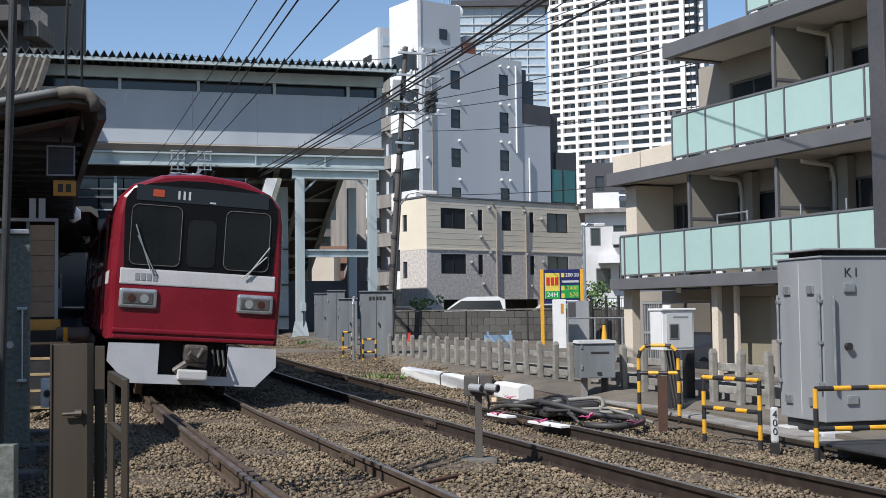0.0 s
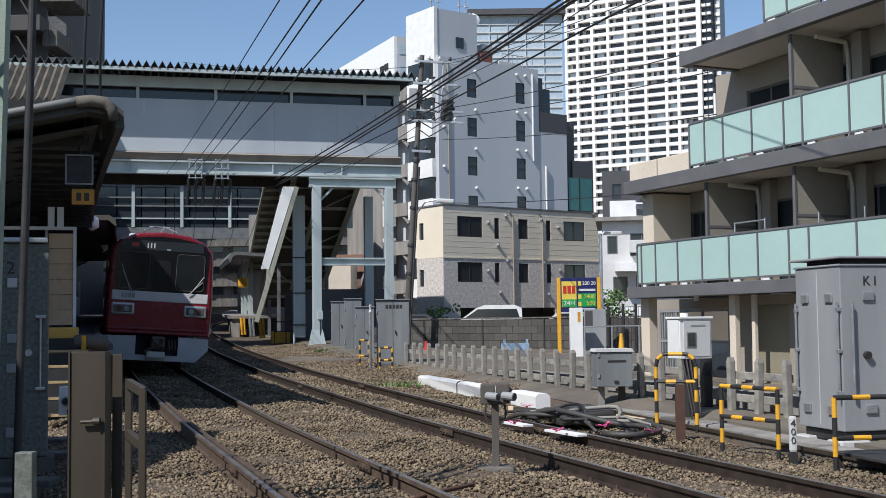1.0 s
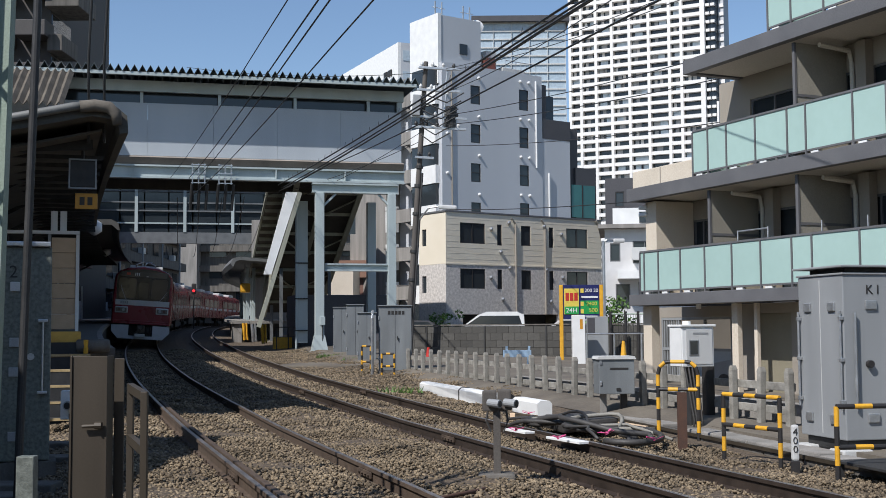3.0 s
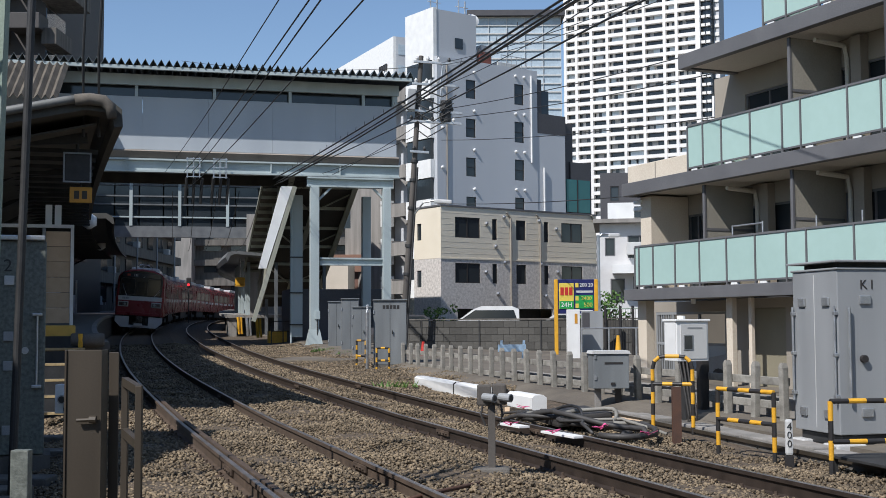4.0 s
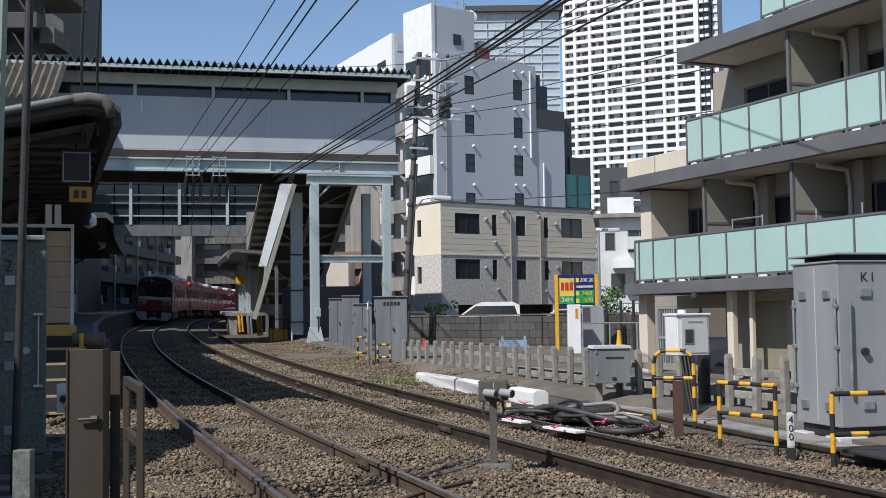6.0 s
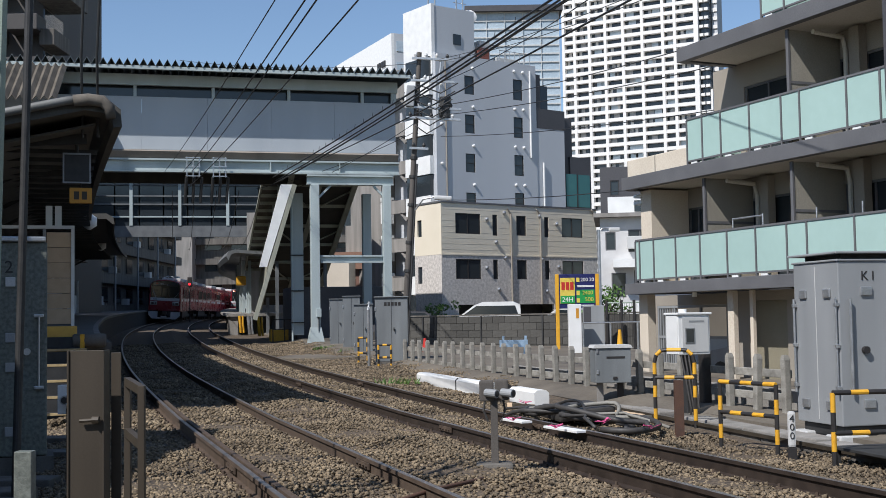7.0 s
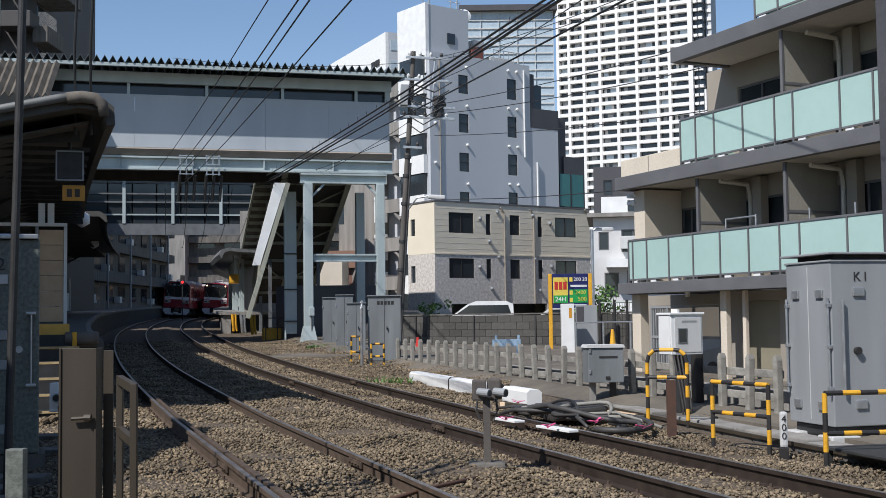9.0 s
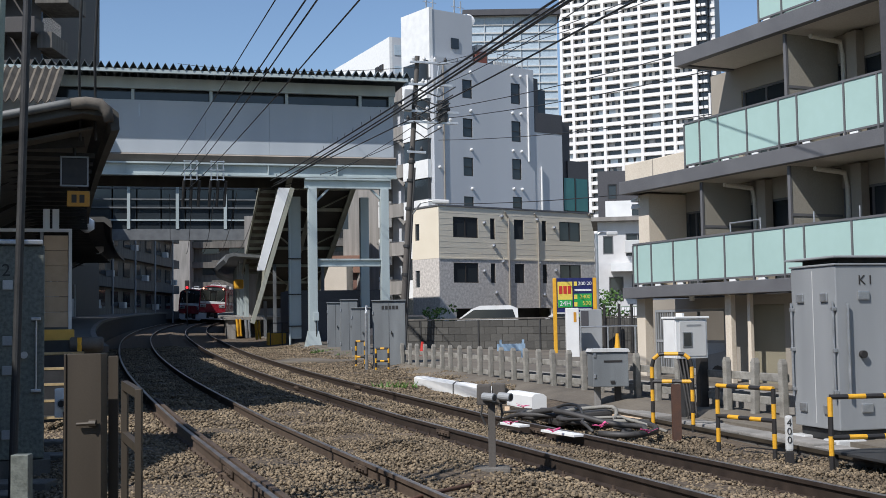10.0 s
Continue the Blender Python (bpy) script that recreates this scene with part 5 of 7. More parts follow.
    ob = thing("dark_apartment_slab", m, "long grey-brown apartment slab with rows of windows beyond the station", "apartment building")
    part("wall", Geo().box(0, 0, 0, 76, 12, 30), MAT_CONC_DARK, ob)
    for k in range(7):
        for j in range(18):
            if (k + j) % 5:
                part("window", Geo().box(1.5 + j * 4, -0.15, 5 + k * 3.2, 4 + j * 4, -0.01, 6.8 + k * 3.2), MAT_GLASS_DARK, ob)
    for k in range(9):
        part("gallery_band", Geo().box(0.5, -1.2, 3.2 + k * 3.0, 75, -0.16, 4.1 + k * 3.0), MAT_CONC_DARK, ob)
    part("white_stair_tower", Geo().box(41.5, -3, 0, 44.2, -0.2, 30), MAT_CONC, ob)


build_small_houses()


# ---------------------------------------------------------------- platforms
def ribbon(prof, s0, s1, step=2.0, drift=None):
    """A cross-section (metres right of the near track's centre, metres over the rail) carried along the curve."""
    fr = []
    n = max(2, int((s1 - s0) / step) + 1)
    for s in np.linspace(s0, s1, n):
        p, h = along(s, float(np.interp(s, *drift)) if drift else 0.0)
        fr.append((p, Vector((math.cos(h), -math.sin(h), 0)), Vector((0, 0, 1))))
    return Geo().sweep(prof, fr)


def at_track(s, off, z=0.0, turn=0.0):
    """A pose on the ground beside the track, x to the right across it and y along it."""
    p, h = along(s, off)
    return Matrix.Translation((p.x, p.y, p.z + z)) @ Matrix.Rotation(-h + radians(turn), 4, "Z")


CANOPY_LINE = ((22, 60, 96), (0.25, -0.30, -0.30))   # the canopy runs straighter than the track


def build_platform_near():
    ob = thing("station_platform", Matrix(), "dark concrete station platform beside the near track", "platform")
    # The body's dark colour holds the shade below the deck.
    part("platform_body", ribbon([(-7.5, -0.4), (-7.5, 1.02), (-1.75, 1.02), (-1.75, -0.4)], 24.6, 190), MAT_SHADE_CONC, ob)
    part("platform_deck", ribbon([(-7.5, 1.024), (-7.5, 1.15), (-1.62, 1.15), (-1.62, 1.024)], 24.5, 190), MAT_DECK, ob)
    part("edge_strip", ribbon([(-1.78, 1.154), (-1.78, 1.165), (-1.63, 1.165), (-1.63, 1.154)], 27, 190), MAT_CONC, ob, "worn white platform edge")
    part("end_nosing", Geo().tube([(0.02, 0, 0.98), (0.05, 0, 0.98), (0.60, 0, 0.98), (0.64, 0, 0.98)], [0.1, 0.13, 0.13, 0.1], 14), MAT_CONC_DARK, ob, "rounded grey edge roll at the platform end", smooth=True).matrix_local = at_track(24.4, -2.36, 0.22)
    st = thing("platform_steps", at_track(22.6, -2.80), "yellow-edged steel steps up to the platform end", "steps")
    for k in range(5):
        z = -0.05 + k * 0.27
        part("tread", Geo().rbox(-0.05, k * 0.36, z, 0.72, k * 0.36 + 0.34, z + 0.05, 0.01), MAT_DARK_STEEL, st)
        part("nosing", Geo().rbox(-0.05, k * 0.36 - 0.02, z + 0.005, 0.72, k * 0.36 - 0.001, z + 0.05, 0.004), MAT_NOSING, st, "worn pale yellow step edge")
        part("riser", Geo().box(-0.05, k * 0.36 + 0.32, z + 0.051, 0.72, k * 0.36 + 0.345, z + 0.265), MAT_DARK_STEEL, st)
    part("landing", Geo().rbox(-0.1, 1.8, 0.95, 0.55, 2.7, 1.50, 0.03), MAT_OCHRE, st, "yellow painted landing box")
    part("post", Geo().tube([(0.64, 1.7, 0.95), (0.64, 1.7, 1.34)], 0.045, 10), MAT_YELLOW, st)
    part("handrail", Geo().tube([(-0.1, -0.1, 0.1), (-0.1, -0.1, 1.0), (-0.1, 1.6, 2.1)], 0.02, 8), MAT_STEEL, st)
    # board at the end of the platform
    pn = thing("platform_end_board", at_track(26.0, -2.53), "brown boarded screen in a white frame at the platform end", "screen")
    for k in range(6):
        part("board", Geo().rbox(-0.3, 0, 1.5 + k * 0.31, 0.17, 0.04, 1.803 + k * 0.31, 0.008), MAT_BOARD, pn)
    part("frame_post", Geo().box(0.175, -0.03, 1.2, 0.24, 0.06, 3.42), MAT_WHITE, pn)
    part("frame_top", Geo().box(-1.6, -0.03, 3.425, 0.24, 0.06, 3.49), MAT_WHITE, pn)
    part("frame_post", Geo().box(-0.37, -0.03, 1.2, -0.31, 0.06, 3.42), MAT_CAB, pn)
    for x in (-0.32, -0.14):
        part("white_plate", Geo().box(x, 0.1, 3.5, x + 0.13, 0.13, 3.9), MAT_WHITE, pn)
    # canopy
    cn = thing("platform_canopy", Matrix(), "dark weathered steel platform canopy with a rounded edge", "canopy")
    roof = [(x - 0.3, z) for x, z in ((-7.6, 4.55), (-7.6, 4.72), (-4.6, 4.80), (-2.1, 5.45), (-1.72, 5.46), (-1.5, 5.28), (-1.48, 4.98), (-1.62, 4.96), (-1.66, 5.20), (-2.1, 5.25), (-4.6, 4.66))]
    part("roof", ribbon(roof, 22.2, 82, drift=CANOPY_LINE), MAT_CANOPY, cn)
    gm = at_track(22.1, 0.25)
    part("gutter", Geo().tube([(-5.7, 0, 4.66), (-2.72, 0, 5.38), (-2.45, 0, 5.42)], 0.075, 12), MAT_GUTTER, cn, "pale grey round end gutter", smooth=True).matrix_local = gm
    part("gutter_elbow", Geo().tube([(-2.6, 0, 5.39), (-2.35, 0, 5.42), (-2.12, 0, 5.40), (-2.0, 0, 5.29), (-1.97, 0, 5.10)], [0.10, 0.105, 0.105, 0.10, 0.085], 14), MAT_CORR, cn, "weathered gutter elbow", smooth=True).matrix_local = gm
    for s in np.arange(23.5, 82, 5.2):
        part("bracket", Geo().bar((-3.0, 0, 4.65), (0.5, 0, 4.92), 0.12, 0.18).bar((-2.4, 0, 4.0), (-1.0, 0, 4.75), 0.1, 0.1), MAT_DARK_STEEL, cn).matrix_local = at_track(s, -2.6)
        c = part("column", Geo().rbox(-0.12, -0.12, 1.15, 0.12, 0.12, 4.65, 0.02), MAT_DARK_STEEL, cn)
        c.matrix_local = at_track(s, -4.9)
    for s in np.arange(24, 81, 1.3):
        part("purlin", Geo().box(-3.0, -0.04, 4.58, 1.0, 0.04, 4.66), MAT_DARK_STEEL, cn).matrix_local = at_track(s, -2.9) @ Matrix.Translation((0, 0, 0.12))
    part("outer_roof", ribbon([(-3.2, 5.02), (-3.2, 5.2), (-1.35, 5.26), (-1.1, 5.12), (-1.05, 4.86), (-1.12, 4.86), (-1.35, 5.06)], 46, 82), MAT_CANOPY, cn)
    part("ceiling_sheet", ribbon([(-7.4, 4.45), (-7.4, 4.5), (-4.6, 4.55), (-2.2, 5.12), (-2.2, 5.08), (-4.6, 4.5)], 22.8, 81.5, drift=CANOPY_LINE), MAT_CANOPY, cn)
    w = thing("platform_wall", Matrix(), "dark boarded back wall of the platform", "wall", kind="structure")
    part("wall_sheet", ribbon([(-7.7, -0.2), (-7.7, 4.4), (-7.52, 4.4), (-7.52, -0.2)], 27, 68), MAT_CONC_DARK, w)
    # hanging box and sign
    hb = thing("hanging_monitor", at_track(23.6, -2.27, -0.25), "dark platform monitor in a pale square frame under the canopy", "monitor")
    part("case", Geo().rbox(-0.24, 0, 4.38, 0.24, 0.35, 4.9, 0.03), MAT_BLACK, hb)
    for a in ((-0.25, 4.36, 0.25, 4.39), (-0.25, 4.89, 0.25, 4.92)):
        part("frame_bar", Geo().box(a[0], -0.012, a[1], a[2], -0.002, a[3]), MAT_CAB, hb)
    for x in (-0.25, 0.22):
        part("frame_bar", Geo().box(x, -0.012, 4.391, x + 0.03, -0.002, 4.889), MAT_CAB, hb)
    part("hanger", Geo().tube([(0, 0.15, 4.9), (0, 0.15, 5.12)], 0.03, 8), MAT_DARK_STEEL, hb)
    sg = thing("hanging_sign", at_track(23.7, -2.2, -0.12), "small orange-yellow hanging sign with dark bars", "sign")
    part("plate", Geo().rbox(-0.2, 0, 3.87, 0.2, 0.05, 4.16, 0.01), MAT_ORANGE, sg)
    for x in (-0.12, 0.02):
        part("bar", Geo().box(x, -0.006, 3.94, x + 0.09, -0.001, 4.09), MAT_BROWN, sg)
    part("hanger", Geo().tube([(0, 0.02, 4.16), (0, 0.02, 4.38)], 0.015, 6), MAT_DARK_STEEL, sg)
    # white vending-like boxes and posts further along
    for s, o in ((52, -3.9), (53.2, -3.3)):
        b = thing("platform_gate_post", at_track(s, o), "pale upright post on the platform", "post", group="platform posts")
        part("post", Geo().rbox(-0.1, -0.1, 1.16, 0.1, 0.1, 3.0, 0.02), MAT_CAB_LIGHT, b)
    b = thing("ticket_cabinet", at_track(55, -3.8), "white cabinet standing on the platform", "cabinet")
    part("case", Geo().rbox(-0.4, -0.3, 1.16, 0.35, 0.3, 2.7, 0.04), MAT_WHITE, b)
    sc = thing("platform_screen", Matrix(), "pale blue-grey screen along the far platform edge", "fence")
    part("screen_panel", ribbon([(-5.5, 1.16), (-5.5, 2.5), (-5.42, 2.5), (-5.42, 1.16)], 74, 150), MAT_PANEL, sc)
    for s in np.arange(74, 150, 4):
        part("screen_post", Geo().box(-0.06, -0.06, 1.16, 0.06, 0.06, 3.6), MAT_STEEL, sc).matrix_local = at_track(s, -5.35)
    for s in (46, 66):
        dl = thing("platform_lamp", at_track(s, -1.95, 0.35), "white globe lamp on the canopy edge", "lamp", group="platform lamps")
        part("globe", Geo().tube([(0, 0, 4.9), (0, 0, 4.75), (0, 0, 4.45), (0, 0, 4.3)], [0.05, 0.28, 0.28, 0.05], 14), MAT_WHITE, dl, smooth=True)


MAT_DECK = mat("worn_platform_asphalt", (0.16, 0.155, 0.145), (0.10, 0.096, 0.09), 0.85, scale=1.5, grain=40)
MAT_GUTTER = mat("grey_gutter_paint", (0.17, 0.17, 0.16), (0.10, 0.10, 0.09), 0.6, scale=3, grain=40, bump=0.05)
MAT_NOSING = mat("worn_yellow_edge", (0.55, 0.42, 0.22), (0.35, 0.25, 0.12), 0.7, scale=9)
MAT_OCHRE = mat("ochre_paint", (0.68, 0.43, 0.09), (0.52, 0.31, 0.06), 0.7, scale=4)
MAT_BOARD = mat("brown_board", (0.60, 0.44, 0.29), (0.50, 0.36, 0.23), 0.7, scale=5, grain=60, vary=0.12)
MAT_CANOPY = mat("weathered_canopy_sheet", (0.105, 0.098, 0.082), (0.045, 0.042, 0.035), 0.75, scale=1.5, grain=25, streak=True)
MAT_ORANGE = mat("orange_sign_paint", (0.62, 0.30, 0.03), (0.5, 0.23, 0.02), 0.5, scale=5)
build_platform_near()


def build_side_buildings():
    """Plain unseen building added for shade, and a street front, closing the place beside and behind the camera."""
    # Added outside the view to throw shade over the near left.
    ob = thing("unseen_shade_house", Matrix(), "plain dark building out of view, added to shade the left side", "building", kind="structure")
    part("wall", Geo().box(-16, -14, -0.4, -7.6, 14.6, 5.4), MAT_CONC_DARK, ob)
    part("eave", Geo().box(-16.4, -14.4, 5.41, -7.0, 15.0, 5.6), MAT_CANOPY, ob)
    side = thing("side_building", Matrix(), "tall dark building standing along the platform", "building", kind="structure")
    part("wall", ribbon([(-24, -0.4), (-24, 9.5), (-13.0, 9.5), (-13.0, -0.4)], 62, 85.9), MAT_CONC, side)
    part("upper_wall", ribbon([(-24, -0.4), (-24, 9.0), (-15.0, 9.0), (-15.0, -0.4)], 86, 200), MAT_CONC, side)
    for s in np.arange(66, 190, 5.5):
        for z in (3.2, 5.4):
            part("window", Geo().box(-0.06, -1.3, z, 0.05, 1.3, z + 1.5), MAT_GLASS_DARK, side).matrix_local = at_track(s, -13.0 if s < 86 else -15.0)
    bk = thing("street_front", Matrix(), "plain rendered street front behind the crossing", "building", kind="structure")
    part("wall", Geo().box(6, -30, -0.4, 40, -18, 11), MAT_APTWALL, bk)


build_side_buildings()


MAT_SIGNAL = mat("lit_red_lens", (0.9, 0.03, 0.04), (0.8, 0.02, 0.03), 0.3, emit=1.2)


def build_platform_far():
    ob = thing("station_platform", Matrix(), "concrete end of the opposite platform with an open undercroft", "platform")
    e = SPACING + 1.6
    part("platform_deck", ribbon([(e, 0.95), (e, 1.12), (e + 3.6, 1.12), (e + 3.6, 0.95)], 76, 190), MAT_CONC, ob)
    part("platform_body", ribbon([(e + 0.5, -0.3), (e + 0.5, 0.945), (e + 3.4, 0.945), (e + 3.4, -0.3)], 79, 190), MAT_CONC_DARK, ob)
    for s in (76.4, 78.2):
        part("support", Geo().box(-0.25, -0.25, -0.4, 0.25, 0.25, 0.945), MAT_CONC, ob).matrix_local = at_track(s, e + 0.4)
    cn = thing("platform_canopy", Matrix(), "pale steel canopy over the opposite platform with a rounded edge", "canopy")
    roof = [(e - 0.1, 4.35), (e - 0.25, 4.6), (e - 0.1, 4.9), (e + 0.3, 5.0), (e + 3.4, 4.75), (e + 3.4, 4.6), (e + 0.3, 4.8), (e + 0.05, 4.7), (e - 0.02, 4.55)]
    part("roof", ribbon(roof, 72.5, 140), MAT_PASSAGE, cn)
    for s in np.arange(73.5, 140, 5):
        part("column", Geo().rbox(-0.1, -0.1, 1.12, 0.1, 0.1, 4.7, 0.02), MAT_PAINT_GREY, cn).matrix_local = at_track(max(s, 76.5), e + 1.4)
    for k in range(3):
        hz = thing("cable_drape", at_track(75.5 - k * 4, e + 0.7 + k * 0.25), "drooping yellow protected cables at the platform end", "cables", group="cable drapes")
        part("cable", Geo().tube([(0, 0, 1.0), (0.05, 0, 0.5), (0.1, 0.1, -0.05)], 0.09, 8).tube([(0.2, 0, 1.0), (0.22, 0, 0.4), (0.28, 0.05, -0.05)], 0.06, 8), MAT_YELLOW if k != 1 else MAT_STEEL, hz)
    yb = thing("yellow_equipment_box", at_track(63, e + 2.1), "yellow equipment box behind a black rail", "box")
    part("case", Geo().rbox(-0.7, -0.4, -0.25, 0.6, 0.4, 0.42, 0.05), MAT_YELLOW, yb)
    gr = thing("guard_rail", at_track(61.5, e + 2.0), "black pipe guard rail in front of the yellow box", "rail")
    for x in (-0.6, 0, 0.6):
        part("post", Geo().tube([(x, 0, -0.2), (x, 0, 0.95)], 0.03, 6), MAT_BLACK, gr)
    part("bar", Geo().tube([(-0.6, 0, 0.95), (0.6, 0, 0.95)], 0.03, 6), MAT_BLACK, gr)
    part("bar", Geo().tube([(-0.6, 0, 0.45), (0.6, 0, 0.45)], 0.025, 6), MAT_BLACK, gr)
    sg = thing("track_signal", at_track(118, 1.95), "red light signal on a thin mast between the tracks", "signal")
    part("mast", Geo().tube([(0, 0, -0.3), (0, 0, 3.3)], 0.05, 8), MAT_DARK_STEEL, sg)
    hd = part("head", Geo().rbox(-0.22, -0.1, 3.3, 0.22, 0.1, 4.3, 0.08), MAT_BLACK, sg)
    part("red_lens", Geo().tube([(0, -0.105, 3.6), (0, -0.16, 3.6)], 0.13, 14), MAT_SIGNAL, hd, "lit red lens")
    sp = thing("signal_lamp", at_track(77, e + 0.9), "yellow-hooded signal hanging under the far canopy", "signal")
    part("hood", Geo().rbox(-0.3, -0.3, 2.9, 0.3, 0.3, 3.5, 0.1), MAT_YELLOW, sp)
    part("post", Geo().tube([(0, 0.2, 3.4), (0, 0.2, 4.7)], 0.05, 8), MAT_STEEL, sp)


build_platform_far()


# ---------------------------------------------------------------- things by the near side
def build_left():
    m = Matrix.Translation((-5.08, 15.0, -0.3)) @ Matrix.Rotation(radians(19), 4, "Z") @ Matrix.Translation((-1.22, 0, 0))
    ob = thing("relay_cabinet", m, "mottled grey metal relay cabinet with a lever handle", "cabinet")
    part("body", Geo().rbox(0, 0, 0.3, 1.22, 0.7, 2.98, 0.02), MAT_GALV, ob)
    part("roof_plate", Geo().rbox(-0.05, -0.06, 2.985, 1.2, 0.76, 3.05, 0.015), MAT_STEEL, ob)
    part("plinth", Geo().box(-0.05, -0.05, -0.1, 1.3, 0.75, 0.29), MAT_CONC_DARK, ob)
    part("door_seam", Geo().box(0.55, -0.006, 0.4, 0.565, -0.001, 2.9), MAT_DARK_STEEL, ob)
    hd = part("handle", Geo().tube([(1.12, -0.05, 1.15), (1.12, -0.05, 2.05)], 0.015, 8), MAT_STEEL, ob)
    for z in (1.15, 2.05):
        part("bracket", Geo().rbox(1.06, -0.07, z - 0.02, 1.18, 0, z + 0.02, 0.01), MAT_STEEL, hd)
    part("lock", Geo().tube([(0.98, -0.06, 1.6), (0.98, 0, 1.6)], 0.045, 10), MAT_STEEL, ob)
    for z in (2.42, 1.72, 1.35, 0.55):
        part("hinge", Geo().rbox(0.72, -0.03, z, 0.84, -0.001, z + 0.12, 0.01), MAT_CAB if z < 2 else MAT_CAB_LIGHT, ob)
    letters("numeral", "2", 0.22, Matrix.Translation((0.76, -0.004, 2.66)) @ Matrix.Rotation(radians(90), 4, "X"), MAT_BLACK, ob, "black stencilled numeral")
    # slender dark pole
    lone("cable_pole", Geo().tube([(-4.39, 12, -0.5), (-4.22, 12, 6.5)], 0.042, 12), MAT_DARK_STEEL, "slim dark steel pole beside the relay cabinet", "pole")
    # pale green lattice mast
    mt = thing("lattice_mast", Matrix.Translation((-3.74, 9.0, 0)) @ Matrix.Rotation(radians(1.2), 4, "Y"), "pale green painted lattice mast with a small plate", "mast")
    for x in (-0.42, 0.0):
        for y in (0, 0.4):
            part("leg", Geo().box(x, y, -0.5, x + 0.10, y + 0.012, 7).box(x + 0.088, y + 0.013, -0.5, x + 0.10, y + 0.11, 7), MAT_GREEN, mt)
    for k in range(14):
        z = -0.3 + k * 0.5
        a, b = (-0.37, 0.05) if k % 2 else (0.05, -0.37)
        part("lacing", Geo().bar((a, -0.008, z), (b, -0.008, z + 0.5), 0.05, 0.012, (0, 1, 0)), MAT_GREEN, mt)
    for k in range(9):
        part("bolt", Geo().tube([(0.05, -0.03, 0.3 + k * 0.42), (0.05, 0, 0.3 + k * 0.42)], 0.016, 6), MAT_GREEN, mt)
    pl = part("number_plate", Geo().rbox(0.0, -0.03, 2.98, 0.11, -0.015, 3.38, 0.004), MAT_WHITE, mt, "small white plate with dark bars")
    for k in range(4):
        part("bar", Geo().box(0.025, -0.036, 3.03 + k * 0.085, 0.085, -0.031, 3.085 + k * 0.085), MAT_BLACK, pl)
    # steel posts at the crossing end
    hp = thing("channel_post", Matrix.Translation((-2.24, 7.0, 0)), "brown painted steel channel post with a side bolt", "post")
    part("web", Geo().rbox(0, 0, -0.45, 0.195, 0.012, 1.48, 0.003), MAT_BROWN, hp)
    part("flange", Geo().rbox(0.195, -0.01, -0.45, 0.208, 0.12, 1.48, 0.003), MAT_BROWN, hp)
    part("flange", Geo().rbox(-0.012, -0.01, -0.45, 0.0, 0.12, 1.48, 0.003), MAT_BROWN, hp)
    part("bolt", Geo().tube([(0.07, -0.03, 1.07), (0.17, -0.03, 1.075)], 0.011, 8).tube([(0.145, -0.03, 1.075), (0.185, -0.03, 1.075)], 0.022, 8), MAT_BROWN, hp)
    part("rear_plate", Geo().rbox(0.19, 0.2, -0.45, 0.25, 0.212, 1.46, 0.003), MAT_BROWN, hp)
    fr = thing("angle_frame", Matrix.Translation((-2.33, 8.4, 0)), "brown angle-iron barrier frame", "frame")
    for x, y in ((0, 0.1), (0.255, -0.5)):
        part("upright", Geo().rbox(x, y, -0.45, x + 0.045, y + 0.045, 1.22, 0.004), MAT_BROWN, fr)
    for z in (1.19, 0.83):
        part("rail", Geo().bar((0.02, 0.12, z + 0.03), (0.28, -0.48, z), 0.045, 0.06), MAT_BROWN, fr)
    lone("marker_post", Geo().rbox(-2.2, 6.0, -0.45, -2.11, 6.07, 1.0, 0.006), MAT_GALV, "short grey steel marker post", "post")
    fl = thing("track_lamp", Matrix.Translation((-4.62, 14.0, -0.2)), "small white lamp housing with a round lens", "lamp")
    part("case", Geo().rbox(0, 0, 0.78, 0.2, 0.15, 1.12, 0.01), MAT_WHITE, fl)
    part("lens", Geo().tube([(0.12, -0.12, 0.95), (0.12, 0, 0.95)], 0.055, 14), MAT_STEEL, fl)
    part("glass", Geo().tube([(0.12, -0.125, 0.95), (0.12, -0.121, 0.95)], 0.04, 14), MAT_BLACK, fl)
    part("stand", Geo().tube([(0.12, 0.05, -0.1), (0.12, 0.05, 0.78)], 0.03, 8), MAT_DARK_STEEL, fl)
    part("hose", Geo().tube([(0.12, 0, 0.85), (0.16, -0.03, 0.6), (0.14, 0.02, 0.3)], 0.02, 6), MAT_CABLE, fl)
    # cable troughs and slabs on the ground
    for k, (y, z) in enumerate(((11.2, 0.0), (12.3, -0.05), (13.6, -0.1), (16.5, -0.1), (18.5, -0.1))):
        b = lone("trough_lid", Geo().rbox(-2.2, -0.22, -0.35, 0.75, 0.22, z + 0.06, 0.02), MAT_CONC_DARK, "stained concrete cable trough lid beside the track", "trough lid", group="trough lids",
                 m=Matrix.Translation((-4.9 - k * 0.18, y, -0.06)) @ Matrix.Rotation(radians(3 * (k % 2)), 4, "Z"))


MAT_GALV = mat("mottled_galvanised", (0.185, 0.20, 0.175), (0.10, 0.11, 0.095), 0.6, 0.15, scale=22, grain=90, spread=0.3)
build_left()


# ---------------------------------------------------------------- right of the tracks
FENCE_A, FENCE_B = Vector((-1.5, 39.2, 0.03)), Vector((5.45, 18.4, -0.12))


